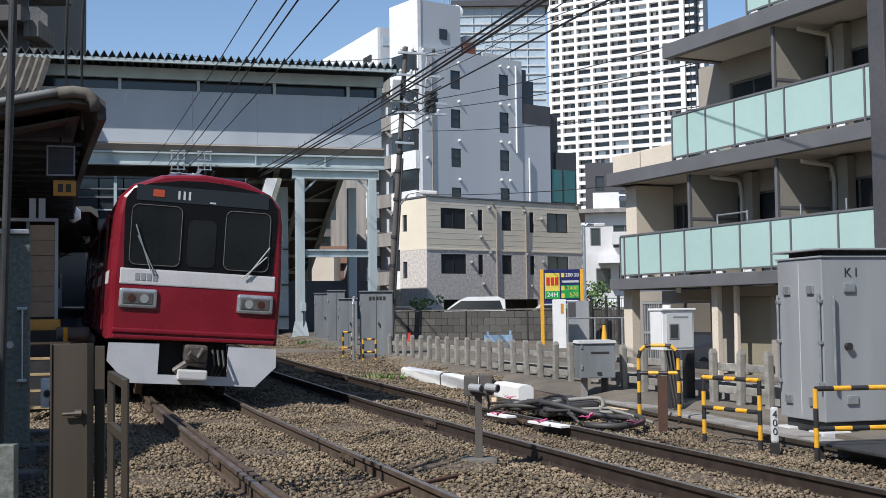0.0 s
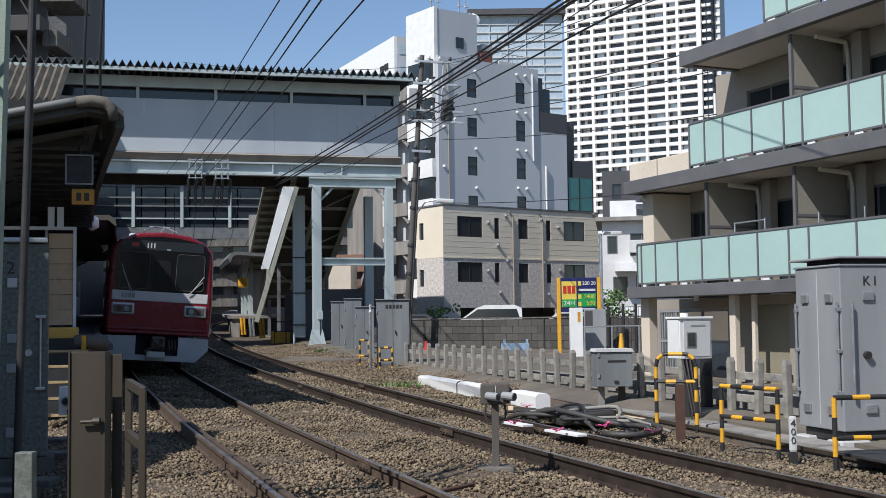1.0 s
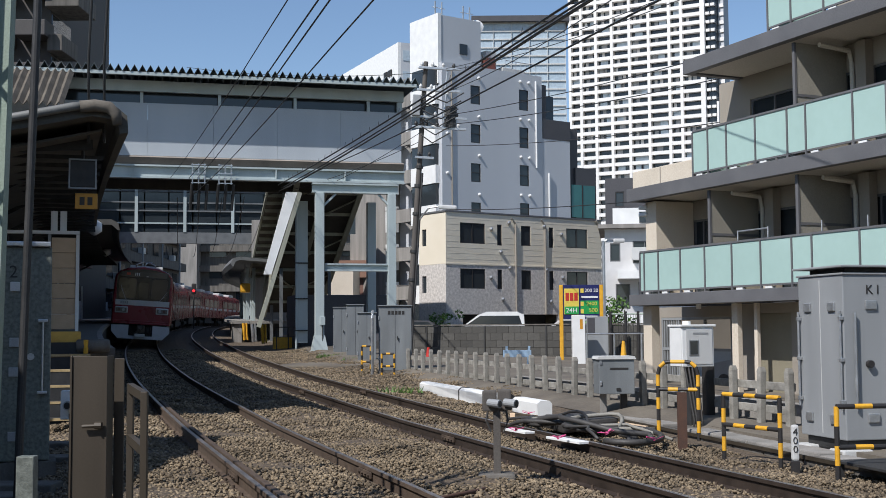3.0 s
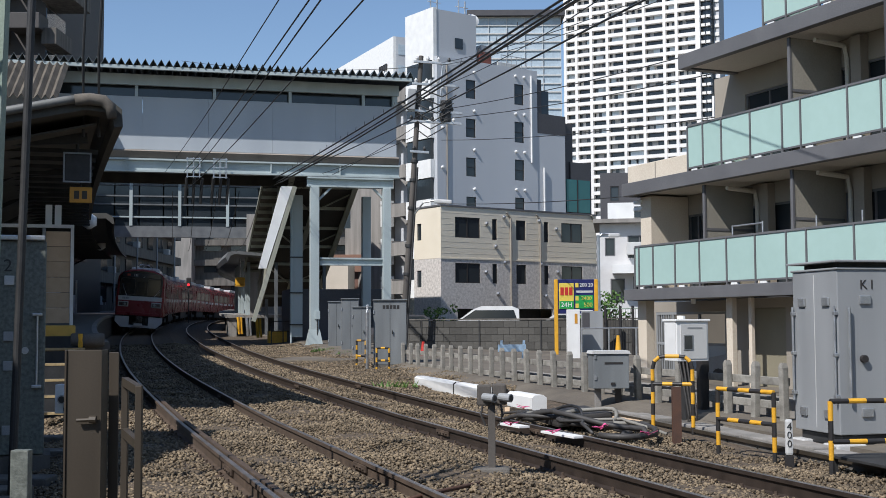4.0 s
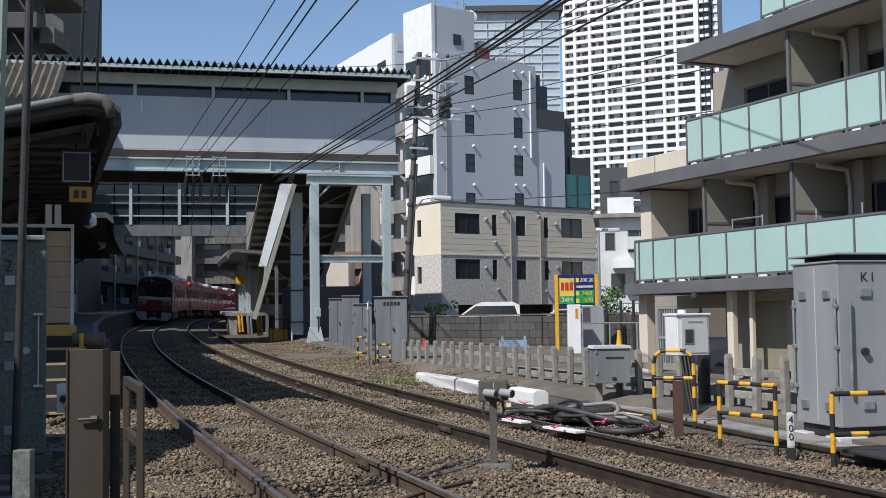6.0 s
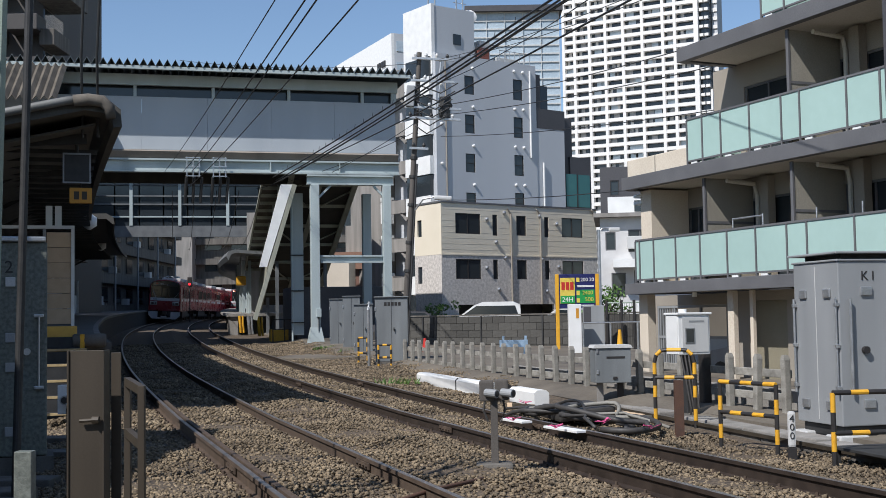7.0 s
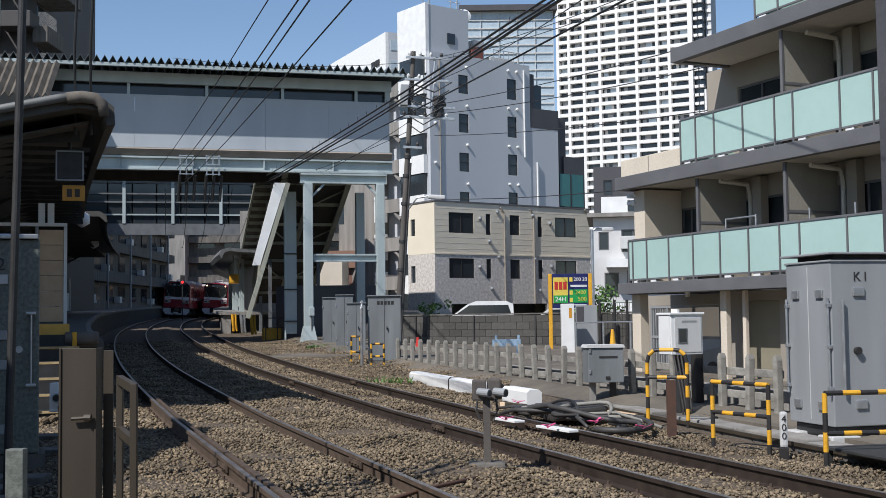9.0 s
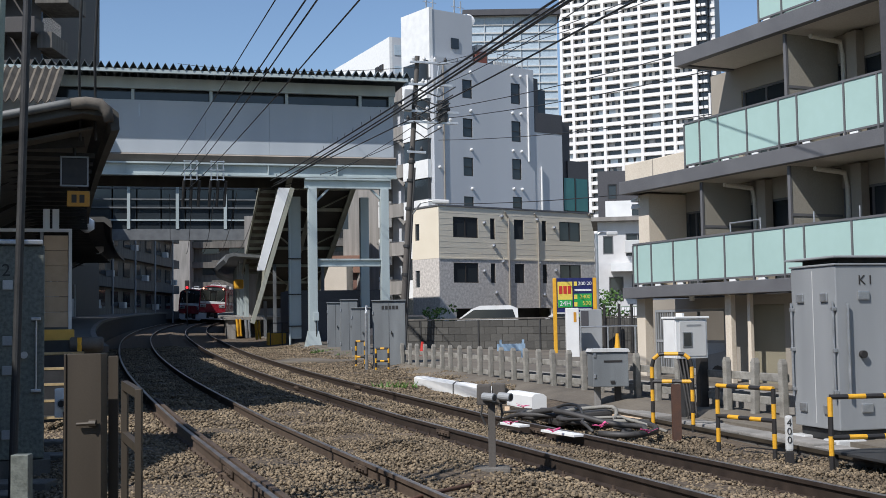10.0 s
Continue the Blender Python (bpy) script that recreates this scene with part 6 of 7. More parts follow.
def build_fence():
    d = FENCE_B - FENCE_A
    L = d.length
    m = Matrix.Translation(FENCE_A) @ Matrix.Rotation(math.atan2(d.y, d.x), 4, "Z")
    ob = thing("concrete_fence", m, "weathered grey concrete post-and-rail fence beside the track", "fence")
    n = 27
    A0, GAP = 0.17, 0.82
    post = Geo().rbox(-0.058, -0.058, -0.4, 0.058, 0.058, 0.86, 0.018)
    post.add([(-0.058, -0.058, 0.85), (0.058, -0.058, 0.85), (0.058, 0.058, 0.85), (-0.058, 0.058, 0.85), (-0.03, -0.04, 0.93), (0.03, -0.04, 0.93), (0.03, 0.04, 0.93), (-0.03, 0.04, 0.93)],
             [(0, 1, 5, 4), (1, 2, 6, 5), (2, 3, 7, 6), (3, 0, 4, 7), (4, 5, 6, 7)])
    pm = post.mesh("post", MAT_FENCE)
    for i in range(n):
        o = part("post", pm, None, ob)
        o.matrix_local = pose(A0 + GAP * i, 0, 0, random.uniform(-1.5, 1.5), random.uniform(-1.5, 1.5), random.uniform(-3, 3))
        if i == n - 4:
            part("black_sleeve", Geo().rbox(-0.09, -0.085, 0.02, 0.09, 0.085, 0.95, 0.03), MAT_BLACK, o, "black painted sleeve")
    for z in (0.56, 0.18):
        for i in range(n - 1):
            a, b = A0 + GAP * i, A0 + GAP * (i + 1)
            o = part("rail", Geo().rbox(a + 0.004, 0.062, z, b - 0.004, 0.12, z + 0.13, 0.012), MAT_FENCE, ob)
    # kerb, path and trough in front of it
    k = thing("trackside_kerb", Matrix(), "low concrete kerb with plank lids between track and fence", "kerb", kind="structure")
    a, b = Vector((1.9, 27.0)), Vector((5.5, 12.0))
    dd = b - a
    km = Matrix.Translation((a.x, a.y, 0)) @ Matrix.Rotation(math.atan2(dd.y, dd.x), 4, "Z")
    u = 0
    while u < dd.length:
        w = random.uniform(0.9, 1.3)
        o = part("kerb_stone", Geo().rbox(u, -0.12, -0.5, u + w - 0.02, 0.1, -0.07 + random.uniform(-0.025, 0.015), 0.03), MAT_CONC_DARK, k)
        o.matrix_local = km
        p = part("plank_lid", Geo().rbox(u, 0.11, -0.12, u + w - 0.015, 0.5, -0.03 + random.uniform(-0.03, 0.01), 0.02), MAT_CONC if random.random() < 0.7 else MAT_CONC_DARK, k)
        p.matrix_local = km
        u += w
    ea = part("edge_angle", Geo().box(0, -0.15, -0.085, dd.length, -0.122, -0.035), MAT_BROWN, k, "dark rusty steel edge strip")
    ea.matrix_local = km
    lw = lone("low_wall", Geo().rbox(0.5, 1.15, -0.4, 13.5, 1.35, 0.24, 0.015), MAT_CONC, "low pale concrete wall behind the fence", "low wall", kind="structure", m=m @ Matrix.Translation((8.2, -0.75, 0.1)))
    pl = thing("step_plate", km, "dark steel cover plate on short legs beside the cabinet", "plate")
    part("plate", Geo().rbox(13.15, -0.5, 0.02, 14.9, 0.5, 0.055, 0.008), MAT_DARK_STEEL, pl)
    for lu in (13.2, 14.8):
        for lv in (-0.45, 0.45):
            part("leg", Geo().box(lu - 0.03, lv - 0.03, -0.3, lu + 0.03, lv + 0.03, 0.019), MAT_DARK_STEEL, pl)
    lone("road", Geo().box(-3.0, 0.35, -0.5, 15.5, 7.5, -0.03), MAT_ASPHALT, "worn grey asphalt lane behind the concrete fence", "road", kind="structure", m=m)
    lone("path", Geo().box(0, 0.63, -0.4, dd.length, 2.6, -0.02), MAT_GROUND, "dusty grey path along the fence", "path", kind="structure", m=km)


MAT_ASPHALT = mat("asphalt", (0.095, 0.093, 0.088), (0.055, 0.054, 0.052), 0.9, scale=2, grain=60)
MAT_FENCE = mat("weathered_fence_concrete", (0.33, 0.315, 0.28), (0.15, 0.14, 0.12), 0.9, scale=6, grain=60, bump=0.35, vary=0.12)
build_fence()


def striped(pts, r=0.033, step=0.16):
    """Tube pieces of alternating yellow and black along a bent path."""
    pts = [Vector(p) for p in pts]
    seg = []
    for a, b in zip(pts, pts[1:]):
        n = max(1, round((b - a).length / step))
        for i in range(n):
            seg.append((a.lerp(b, i / n), a.lerp(b, (i + 1) / n)))
    return seg


def guard(m, pts_list, label, step=0.16, r=0.033):
    ob = thing("guard_hoop", m, label, "guard rail", group="striped guard hoops")
    k = 0
    for pts in pts_list:
        for a, b in striped(pts, r, step):
            part("stripe", Geo().tube([a, b], r, 10), MAT_YELLOW if k % 2 == 0 else MAT_BLACK, ob)
            k += 1
    return ob


def build_guards():
    h = 1.15
    w = 0.62
    arc = [(0, 0, -0.3), (0, 0, h - 0.2), (0.03, 0, h - 0.08), (0.11, 0, h - 0.01), (0.2, 0, h), (w - 0.2, 0, h), (w - 0.11, 0, h - 0.01), (w - 0.03, 0, h - 0.08), (w, 0, h - 0.2), (w, 0, -0.3)]
    m = Matrix.Translation((3.22, 18.7, -0.07)) @ Matrix.Rotation(radians(-20), 4, "Z")
    guard(m, [arc, [(0, 0, 0.72), (w, 0, 0.72)]], "yellow and black striped hoop guarding a cable post", 0.17, 0.031)
    w2 = 1.05
    m = Matrix.Translation((3.60, 15.9, -0.09)) @ Matrix.Rotation(radians(-62), 4, "Z")
    sq = [(0, 0, -0.3), (0, 0, 0.82), (w2, 0, 0.82), (w2, 0, -0.3)]
    guard(m, [sq, [(0, 0, 0.42), (w2, 0, 0.42)]], "square yellow and black striped guard rail", 0.2, 0.029)
    m = Matrix.Translation((4.36, 13.6, -0.05)) @ Matrix.Rotation(radians(8), 4, "Z")
    sq = [(0, 0, -0.35), (0, 0, 0.76), (1.5, 0, 0.76), (1.5, 0, -0.35)]
    guard(m, [sq, [(0, 0, 0.30), (1.5, 0, 0.30)]], "striped guard rail before the tall grey cabinet", 0.22, 0.030)
    m = Matrix.Translation((-3.05, 40.0, 0.1))
    guard(m, [[(0, 0, -0.3), (0, 0, 0.92), (0.3, 0, 0.92), (0.3, 0, -0.3)], [(0, 0, 0.4), (0.3, 0, 0.4)]], "small striped guard by the grey cabinets", 0.15, 0.035)
    m = Matrix.Translation((-2.26, 38.0, 0.06))
    guard(m, [[(0, 0, -0.3), (0, 0, 0.75), (0.4, 0, 0.75), (0.4, 0, -0.3)], [(0, 0, 0.35), (0.4, 0, 0.35)]], "small striped guard before the wide grey cabinet", 0.16, 0.035)


build_guards()


def cabinet(name, m, w, d, h, label, mat_=None, plinth=0.1, door_lines=1, cap=0.04, bars=False):
    ob = thing(name, m, label, "cabinet", group="trackside cabinets")
    mt = mat_ or MAT_CAB
    part("body", Geo().rbox(0, 0, plinth, w, d, h, 0.02), mt, ob)
    part("roof_plate", Geo().rbox(-0.03, -0.05, h + 0.002, w + 0.03, d + 0.03, h + cap, 0.012), mt, ob)
    part("plinth", Geo().box(-0.04, -0.04, -0.5, w + 0.04, d + 0.04, plinth - 0.002), MAT_CONC_DARK, ob)
    for k in range(1, door_lines + 1):
        x = w * k / (door_lines + 1)
        part("door_seam", Geo().box(x - 0.006, -0.006, plinth + 0.08, x + 0.006, -0.001, h - 0.06), MAT_DARK_STEEL, ob)
        part("handle", Geo().tube([(x + 0.08, -0.05, h * 0.5), (x + 0.08, -0.05, h * 0.5 + 0.12)], 0.015, 6).box(x + 0.06, -0.05, h * 0.5 + 0.03, x + 0.1, 0, h * 0.5 + 0.08), MAT_DARK_STEEL, ob)
    for z in (h * 0.2, h * 0.8):
        part("hinge", Geo().rbox(-0.012, -0.02, z, 0.03, 0.02, z + 0.12, 0.005), MAT_STEEL, ob)
    if bars:
        g = Geo()
        for k in range(5):
            g.box(w * 0.28 + k * 0.115, -0.006, h - 0.27, w * 0.28 + k * 0.115 + 0.085, -0.001, h - 0.15)
        part("lettering_strip", g, MAT_BLACK, ob, "dark unreadable characters")
    return ob


def build_cabinets():
    R = lambda a: Matrix.Rotation(radians(a), 4, "Z")
    cabinet("relay_cabinet", Matrix.Translation((-5.36, 53.5, 0.3)) @ R(6), 0.75, 0.6, 2.25, "pale grey steel cabinet beside the footbridge column", MAT_CAB_WEATHERED)
    cabinet("relay_cabinet", Matrix.Translation((-4.45, 50.0, 0.25)) @ R(6), 0.72, 0.6, 2.35, "grey steel cabinet between two paler ones", MAT_CAB_WEATHERED)
    cabinet("relay_cabinet", Matrix.Translation((-3.67, 46.0, 0.2)) @ R(4), 0.72, 0.6, 2.0, "narrow grey cabinet with small dark marks", MAT_CAB_WEATHERED)
    cabinet("relay_cabinet", Matrix.Translation((-2.42, 39.0, 0.14)) @ R(2), 1.08, 0.8, 2.2, "wide dark grey cabinet with faint lettering", MAT_CAB_WEATHERED, bars=True)
    pl = lone("cable_riser", Geo().tube([(-2.62, 38.8, 0), (-2.62, 38.8, 1.95), (-2.6, 38.9, 2.2)], 0.05, 8), MAT_STEEL, "galvanised cable riser beside the wide cabinet", "pipe")
    lone("step_slab", Geo().rbox(-6.5, 43.5, -0.4, -2.0, 52, 0.28, 0.05), MAT_GROUND, "raised concrete slab under the cabinets", "slab", kind="structure")
    # tall cabinet with a vent cap
    m = Matrix.Translation((5.16, 15.7, 0.10)) @ R(14)
    ob = thing("signal_cabinet", m, "tall grey signal cabinet with raised vent cap and black lettering", "cabinet")
    w, d, h = 1.45, 1.12, 2.2
    part("body", Geo().rbox(0, 0, 0.02, w, d, h, 0.015), MAT_CAB, ob)
    part("lid", Geo().rbox(-0.02, -0.02, h + 0.002, w + 0.02, d + 0.02, h + 0.03, 0.01), MAT_CAB, ob)
    part("vent_cap", Geo().rbox(-0.06, -0.06, h + 0.10, w + 0.06, d + 0.06, h + 0.13, 0.01), MAT_CAB, ob, "raised grey vent cap")
    part("cap_core", Geo().box(0.12, 0.12, h + 0.03, w - 0.12, d - 0.12, h + 0.10), MAT_BLACK, ob)
    part("base_frame", Geo().rbox(0.06, 0.06, -0.14, w - 0.06, d - 0.06, 0.015, 0.02), MAT_DARK_STEEL, ob)
    for y in (0.0, d - 0.28):
        part("base_block", Geo().rbox(-0.08, y - 0.06, -0.28, 0.35, y + 0.3, -0.1, 0.02), MAT_CAB_LIGHT, ob, "pale concrete block")
    # side towards the track
    for y in (0.18, 0.78):
        for z in (1.72, 0.22):
            part("name_plate", Geo().rbox(-0.03, y, z, -0.002, y + 0.17, z + 0.12, 0.012), MAT_STEEL, ob)
    for y in (0.02, d - 0.05):
        part("door_rod", Geo().tube([(-0.04, y, 0.42), (-0.04, y, 1.72)], 0.016, 8), MAT_STEEL, ob)
        for z in (0.5, 1.05, 1.6):
            part("rod_clip", Geo().rbox(-0.06, y - 0.03, z, 0.0, y + 0.03, z + 0.05, 0.008), MAT_STEEL, ob)
    part("door_seam", Geo().box(-0.004, d * 0.5, 0.08, -0.001, d * 0.5 + 0.012, 2.15), MAT_CAB_LIGHT, ob)
    # broad side
    for x in (0.32, 1.12):
        for z in (1.74, 0.25):
            part("name_plate", Geo().rbox(x, -0.03, z, x + 0.17, -0.002, z + 0.12, 0.012), MAT_STEEL, ob)
    part("door_rod", Geo().tube([(0.14, -0.05, 0.45), (0.14, -0.05, 1.70)], 0.02, 8), MAT_STEEL, ob)
    part("lock", Geo().tube([(0.36, -0.06, 1.02), (0.36, 0, 1.02)], 0.05, 12), MAT_BLACK, ob)
    letters("lettering", "K I", 0.175, Matrix.Translation((0.44, -0.004, 2.0)) @ Matrix.Rotation(radians(90), 4, "X"), MAT_BLACK, ob, "black stencilled letters")
    # box on two legs
    m = Matrix.Translation((2.82, 23.0, 0)) @ R(4)
    ob = thing("terminal_box", m, "light grey terminal box with a sloped lid on legs", "box")
    part("body", Geo().rbox(0, 0, 0.33, 0.70, 0.55, 1.0, 0.015), MAT_CAB_WEATHERED, ob)
    part("lid", Geo().prism([(-0.03, 1.002), (0.73, 1.002), (0.70, 1.06), (0.0, 1.06)], -0.03, 0.58), MAT_CAB_LIGHT, ob)
    part("lettering_strip", Geo().box(0.22, -0.005, 0.80, 0.58, -0.001, 0.84), MAT_BLACK, ob, "dark unreadable lettering")
    part("lock", Geo().box(0.34, -0.02, 0.40, 0.42, -0.001, 0.45), MAT_BLACK, ob)
    for z in (0.9, 0.5):
        part("hinge", Geo().rbox(0.02, -0.02, z, 0.06, 0, z + 0.08, 0.005), MAT_STEEL, ob)
    for x, mm in ((0.12, MAT_CONC), (0.52, MAT_BLACK)):
        part("leg", Geo().rbox(x - 0.05, 0.2, -0.4, x + 0.07, 0.3, 0.328, 0.01), mm, ob)
    # meter box
    m = Matrix.Translation((3.86, 20.0, 0)) @ R(18)
    ob = thing("meter_box", m, "white meter box with a round dial window on a post", "box")
    part("body", Geo().rbox(0, 0, 0.95, 0.60, 0.42, 1.62, 0.012), MAT_WHITE, ob)
    part("side_plate", Geo().box(-0.012, 0.02, 0.96, -0.002, 0.4, 1.61), MAT_WHITE, ob, "bright white side")
    part("lid", Geo().rbox(-0.03, -0.03, 1.622, 0.63, 0.45, 1.66, 0.01), MAT_WHITE, ob)
    part("cap", Geo().tube([(0.2, 0.2, 1.66), (0.2, 0.2, 1.72)], 0.07, 12), MAT_WHITE, ob)
    part("door_edge", Geo().rbox(0.07, -0.012, 0.99, 0.57, -0.001, 1.58, 0.01), MAT_CAB_LIGHT, ob, "pale hinged front door")
    dw = part("dial_window", Geo().rbox(0.12, -0.022, 1.14, 0.30, -0.013, 1.40, 0.05), MAT_STEEL, ob, "rounded dial window")
    part("glass", Geo().rbox(0.14, -0.027, 1.16, 0.28, -0.0225, 1.38, 0.04), MAT_GLASS_DARK, dw)
    part("lettering_strip", Geo().box(0.2, -0.017, 1.50, 0.48, -0.0125, 1.525), MAT_CAB, ob, "small unreadable lettering")
    part("leg", Geo().rbox(0.22, 0.15, -0.4, 0.36, 0.29, 0.948, 0.01), MAT_DARK_STEEL, ob)
    for k in range(4):
        part("cable", Geo().tube([(0.05 + k * 0.07, 0.02, 0.95), (0.08 + k * 0.06, -0.08, 0.5), (0.12 + k * 0.05, -0.15, 0.05), (0.12 + k * 0.05, -0.1, -0.2)], 0.018, 6), MAT_CABLE, ob)
    lone("short_steel_post", Geo().box(3.25, 17.2, -0.4, 3.37, 17.22, 0.68).box(3.30, 17.221, -0.4, 3.32, 17.30, 0.68).box(3.25, 17.301, -0.4, 3.37, 17.32, 0.68), MAT_RUST, "rusty brown short steel beam post", "post")
    ob = thing("distance_marker", Matrix.Translation((4.13, 14.65, 0)) @ R(-4), "white distance marker with black digits and black foot", "marker")
    part("plate", Geo().rbox(0.01, 0, -0.02, 0.105, 0.07, 0.42, 0.03), MAT_CAB_LIGHT, ob)
    part("foot", Geo().rbox(0.005, 0.005, -0.4, 0.11, 0.075, -0.021, 0.008), MAT_BLACK, ob)
    for k, c in enumerate("400"):
        letters("digit", c, 0.12, Matrix.Translation((0.057, -0.003, 0.33 - k * 0.105)) @ Matrix.Rotation(radians(90), 4, "X"), MAT_BLACK, ob)
    # twin marker lamps between the tracks
    ob = thing("twin_track_lamp", Matrix.Translation((0.49, 13.3, 0)), "grey twin tube lamp on a short square post", "lamp")
    part("post", Geo().rbox(-0.04, -0.04, -0.15, 0.04, 0.04, 0.76, 0.006), MAT_WOODPOLE, ob)
    part("base", Geo().rbox(-0.22, -0.16, -0.35, 0.20, 0.18, 0.02, 0.04), MAT_CONC_DARK, ob)
    part("head", Geo().rbox(-0.16, -0.07, 0.70, 0.0, 0.08, 0.93, 0.02), MAT_WOODPOLE, ob)
    part("head", Geo().rbox(0.01, -0.05, 0.71, 0.16, 0.10, 0.94, 0.02), MAT_WOODPOLE, ob)
    for x, y in ((-0.06, -0.10), (0.12, -0.08)):
        part("tube", Geo().tube([(x - 0.03, y + 0.03, 0.80), (x + 0.09, y - 0.07, 0.79)], [0.045, 0.047], 14), MAT_CAB, ob)
        part("lens", Geo().tube([(x + 0.091, y - 0.071, 0.79), (x + 0.094, y - 0.073, 0.79)], 0.035, 12), MAT_BLACK, ob)
    for s in (-1, 1):
        part("hose", Geo().tube([(s * 0.1, -0.05, 0.72), (s * 0.12, -0.06, 0.6), (s * 0.07, -0.06, 0.48)], 0.014, 6), MAT_CABLE, ob)


MAT_RUST = mat("rust_brown_steel", (0.11, 0.055, 0.035), (0.07, 0.04, 0.03), 0.85, 0.1, scale=8, grain=60)
MAT_CONC_POST = mat("grey_painted_post", (0.26, 0.25, 0.22), (0.17, 0.16, 0.14), 0.8, scale=6, grain=50)
build_cabinets()


def build_litter():
    """Cable pile, troughs, boards and tags beside the far track."""
    rng = random.Random(11)
    for k in range(7):
        a = Vector((1.0 + rng.uniform(-0.1, 0.3), 20.6 + rng.uniform(-0.8, 1.2), 0))
        b = Vector((2.9 + rng.uniform(-0.6, 0.1), 17.8 + rng.uniform(-0.9, 0.9), 0))
        pts = []
        n = 14
        ph = rng.uniform(0, 6)
        for i in range(n + 1):
            t = i / n
            p = a.lerp(b, t)
            side = Vector((0.9, 0.45, 0))
            p += side * 0.38 * math.sin(ph + t * rng.choice((5.0, 7.0)))
            z = 0.02 + 0.22 * math.sin(math.pi * t) * (0.4 + 0.6 * abs(math.sin(ph * 2 + t * 6))) + 0.02 * k
            pts.append((p.x, p.y, z - 0.08))
        o = lone("cable", Geo().tube(pts, 0.024 + 0.009 * (k % 3), 8), MAT_CABLE if k % 4 else MAT_CONC_POST, "loose black cable lying in a heap on the ballast", "cable", group="cable heap", smooth=True)
    loop = [(2.5 + 0.75 * math.cos(t) * 0.8, 18.0 + 1.5 * math.sin(t) * 0.9, 0.02) for t in np.linspace(-2.2, 1.9, 18)]
    lone("cable", Geo().tube(loop, 0.045, 8), MAT_CABLE, "thick black cable bent in a wide loop", "cable", group="cable heap", smooth=True)
    lone("rubber_mat", Geo().rbox(-0.5, -0.5, 0, 0.5, 0.5, 0.16, 0.05), MAT_CABLE, "crumpled black rubber cover on the cable heap", "cover", m=pose(2.05, 19.6, 0.0, 3, -4, 20))
    for x, y, L, a in ((1.25, 21.0, 0.9, 60), (1.5, 19.9, 0.8, 40), (2.6, 19.4, 1.2, -35)):
        lone("timber_offcut", Geo().rbox(-L / 2, -0.05, 0, L / 2, 0.05, 0.08, 0.01), MAT_BOARD, "pale weathered timber offcut in the cable heap", "timber", group="offcuts", m=pose(x, y, 0.03, 0, 6, a))
    # white troughs
    a, b = Vector((-0.72, 31.2)), Vector((1.75, 22.7))
    d = b - a
    ang = math.degrees(math.atan2(d.y, d.x))
    for s0, s1 in ((0.0, 3.6), (3.64, 6.6), (7.4, 8.85)):
        g = Geo().prism([(-0.15, 0), (0.15, 0), (0.15, 0.24), (0.09, 0.29), (-0.09, 0.29), (-0.15, 0.24)], s0, s1)
        o = lone("cable_trough", g, MAT_WHITE, "white painted concrete cable trough beside the far track", "cable trough", group="white troughs",
                 m=Matrix.Translation((a.x, a.y, -0.06)) @ Matrix.Rotation(radians(ang - 90), 4, "Z"))
    for s in (3.62, 6.62):
        lone("strap", Geo().prism([(-0.165, 0), (0.165, 0), (0.165, 0.25), (0.10, 0.305), (-0.10, 0.305), (-0.165, 0.25)], s - 0.02, s + 0.02), MAT_BLACK, "black strap round a white trough", "strap", group="trough straps",
             m=Matrix.Translation((a.x, a.y, -0.06)) @ Matrix.Rotation(radians(ang - 90), 4, "Z"))
    for x, y, L in ((1.02, 18.4, 0.7), (1.62, 16.9, 0.95)):
        lone("white_board", Geo().rbox(-0.09, -L / 2, 0, 0.09, L / 2, 0.035, 0.006), MAT_WHITE, "thin white board lying beside the rail", "board", group="white boards", m=pose(x, y, 0.02, 0, 0, 24))
    for x, y in ((1.35, 21.3), (0.95, 17.9), (1.45, 16.6), (2.2, 17.2), (2.35, 19.8), (2.75, 16.3)):
        g = Geo()
        for k in range(5):
            w = rng.uniform(0, 6.28)
            g.bar((0, 0, 0.02 + 0.01 * k), (0.12 * math.cos(w), 0.12 * math.sin(w), 0.05 + rng.uniform(0, 0.05)), 0.035, 0.006)
        lone("marker_ribbon", g, MAT_PINK, "small pink marker ribbon tied on a cable", "ribbon", group="pink ribbons", m=pose(x, y, 0.06))
    for x, y, a in ((-2.1, 14.9, 80), (-1.73, 13.6, 85)):
        lone("white_stake", Geo().rbox(-0.16, -0.02, 0, 0.16, 0.02, 0.02, 0.004), MAT_WHITE, "short white strip lying between the rails", "strip", group="white strips", m=pose(x, y, -0.12, 0, 0, a - 80))
    lone("track_cable", Geo().tube([(-0.6, 10.9, -0.05), (-0.2, 11.6, -0.03), (0.2, 12.1, -0.02), (0.45, 12.7, -0.05)], 0.022, 8), MAT_RUST, "brown cable lying on the ballast by the lamp", "cable", smooth=True)
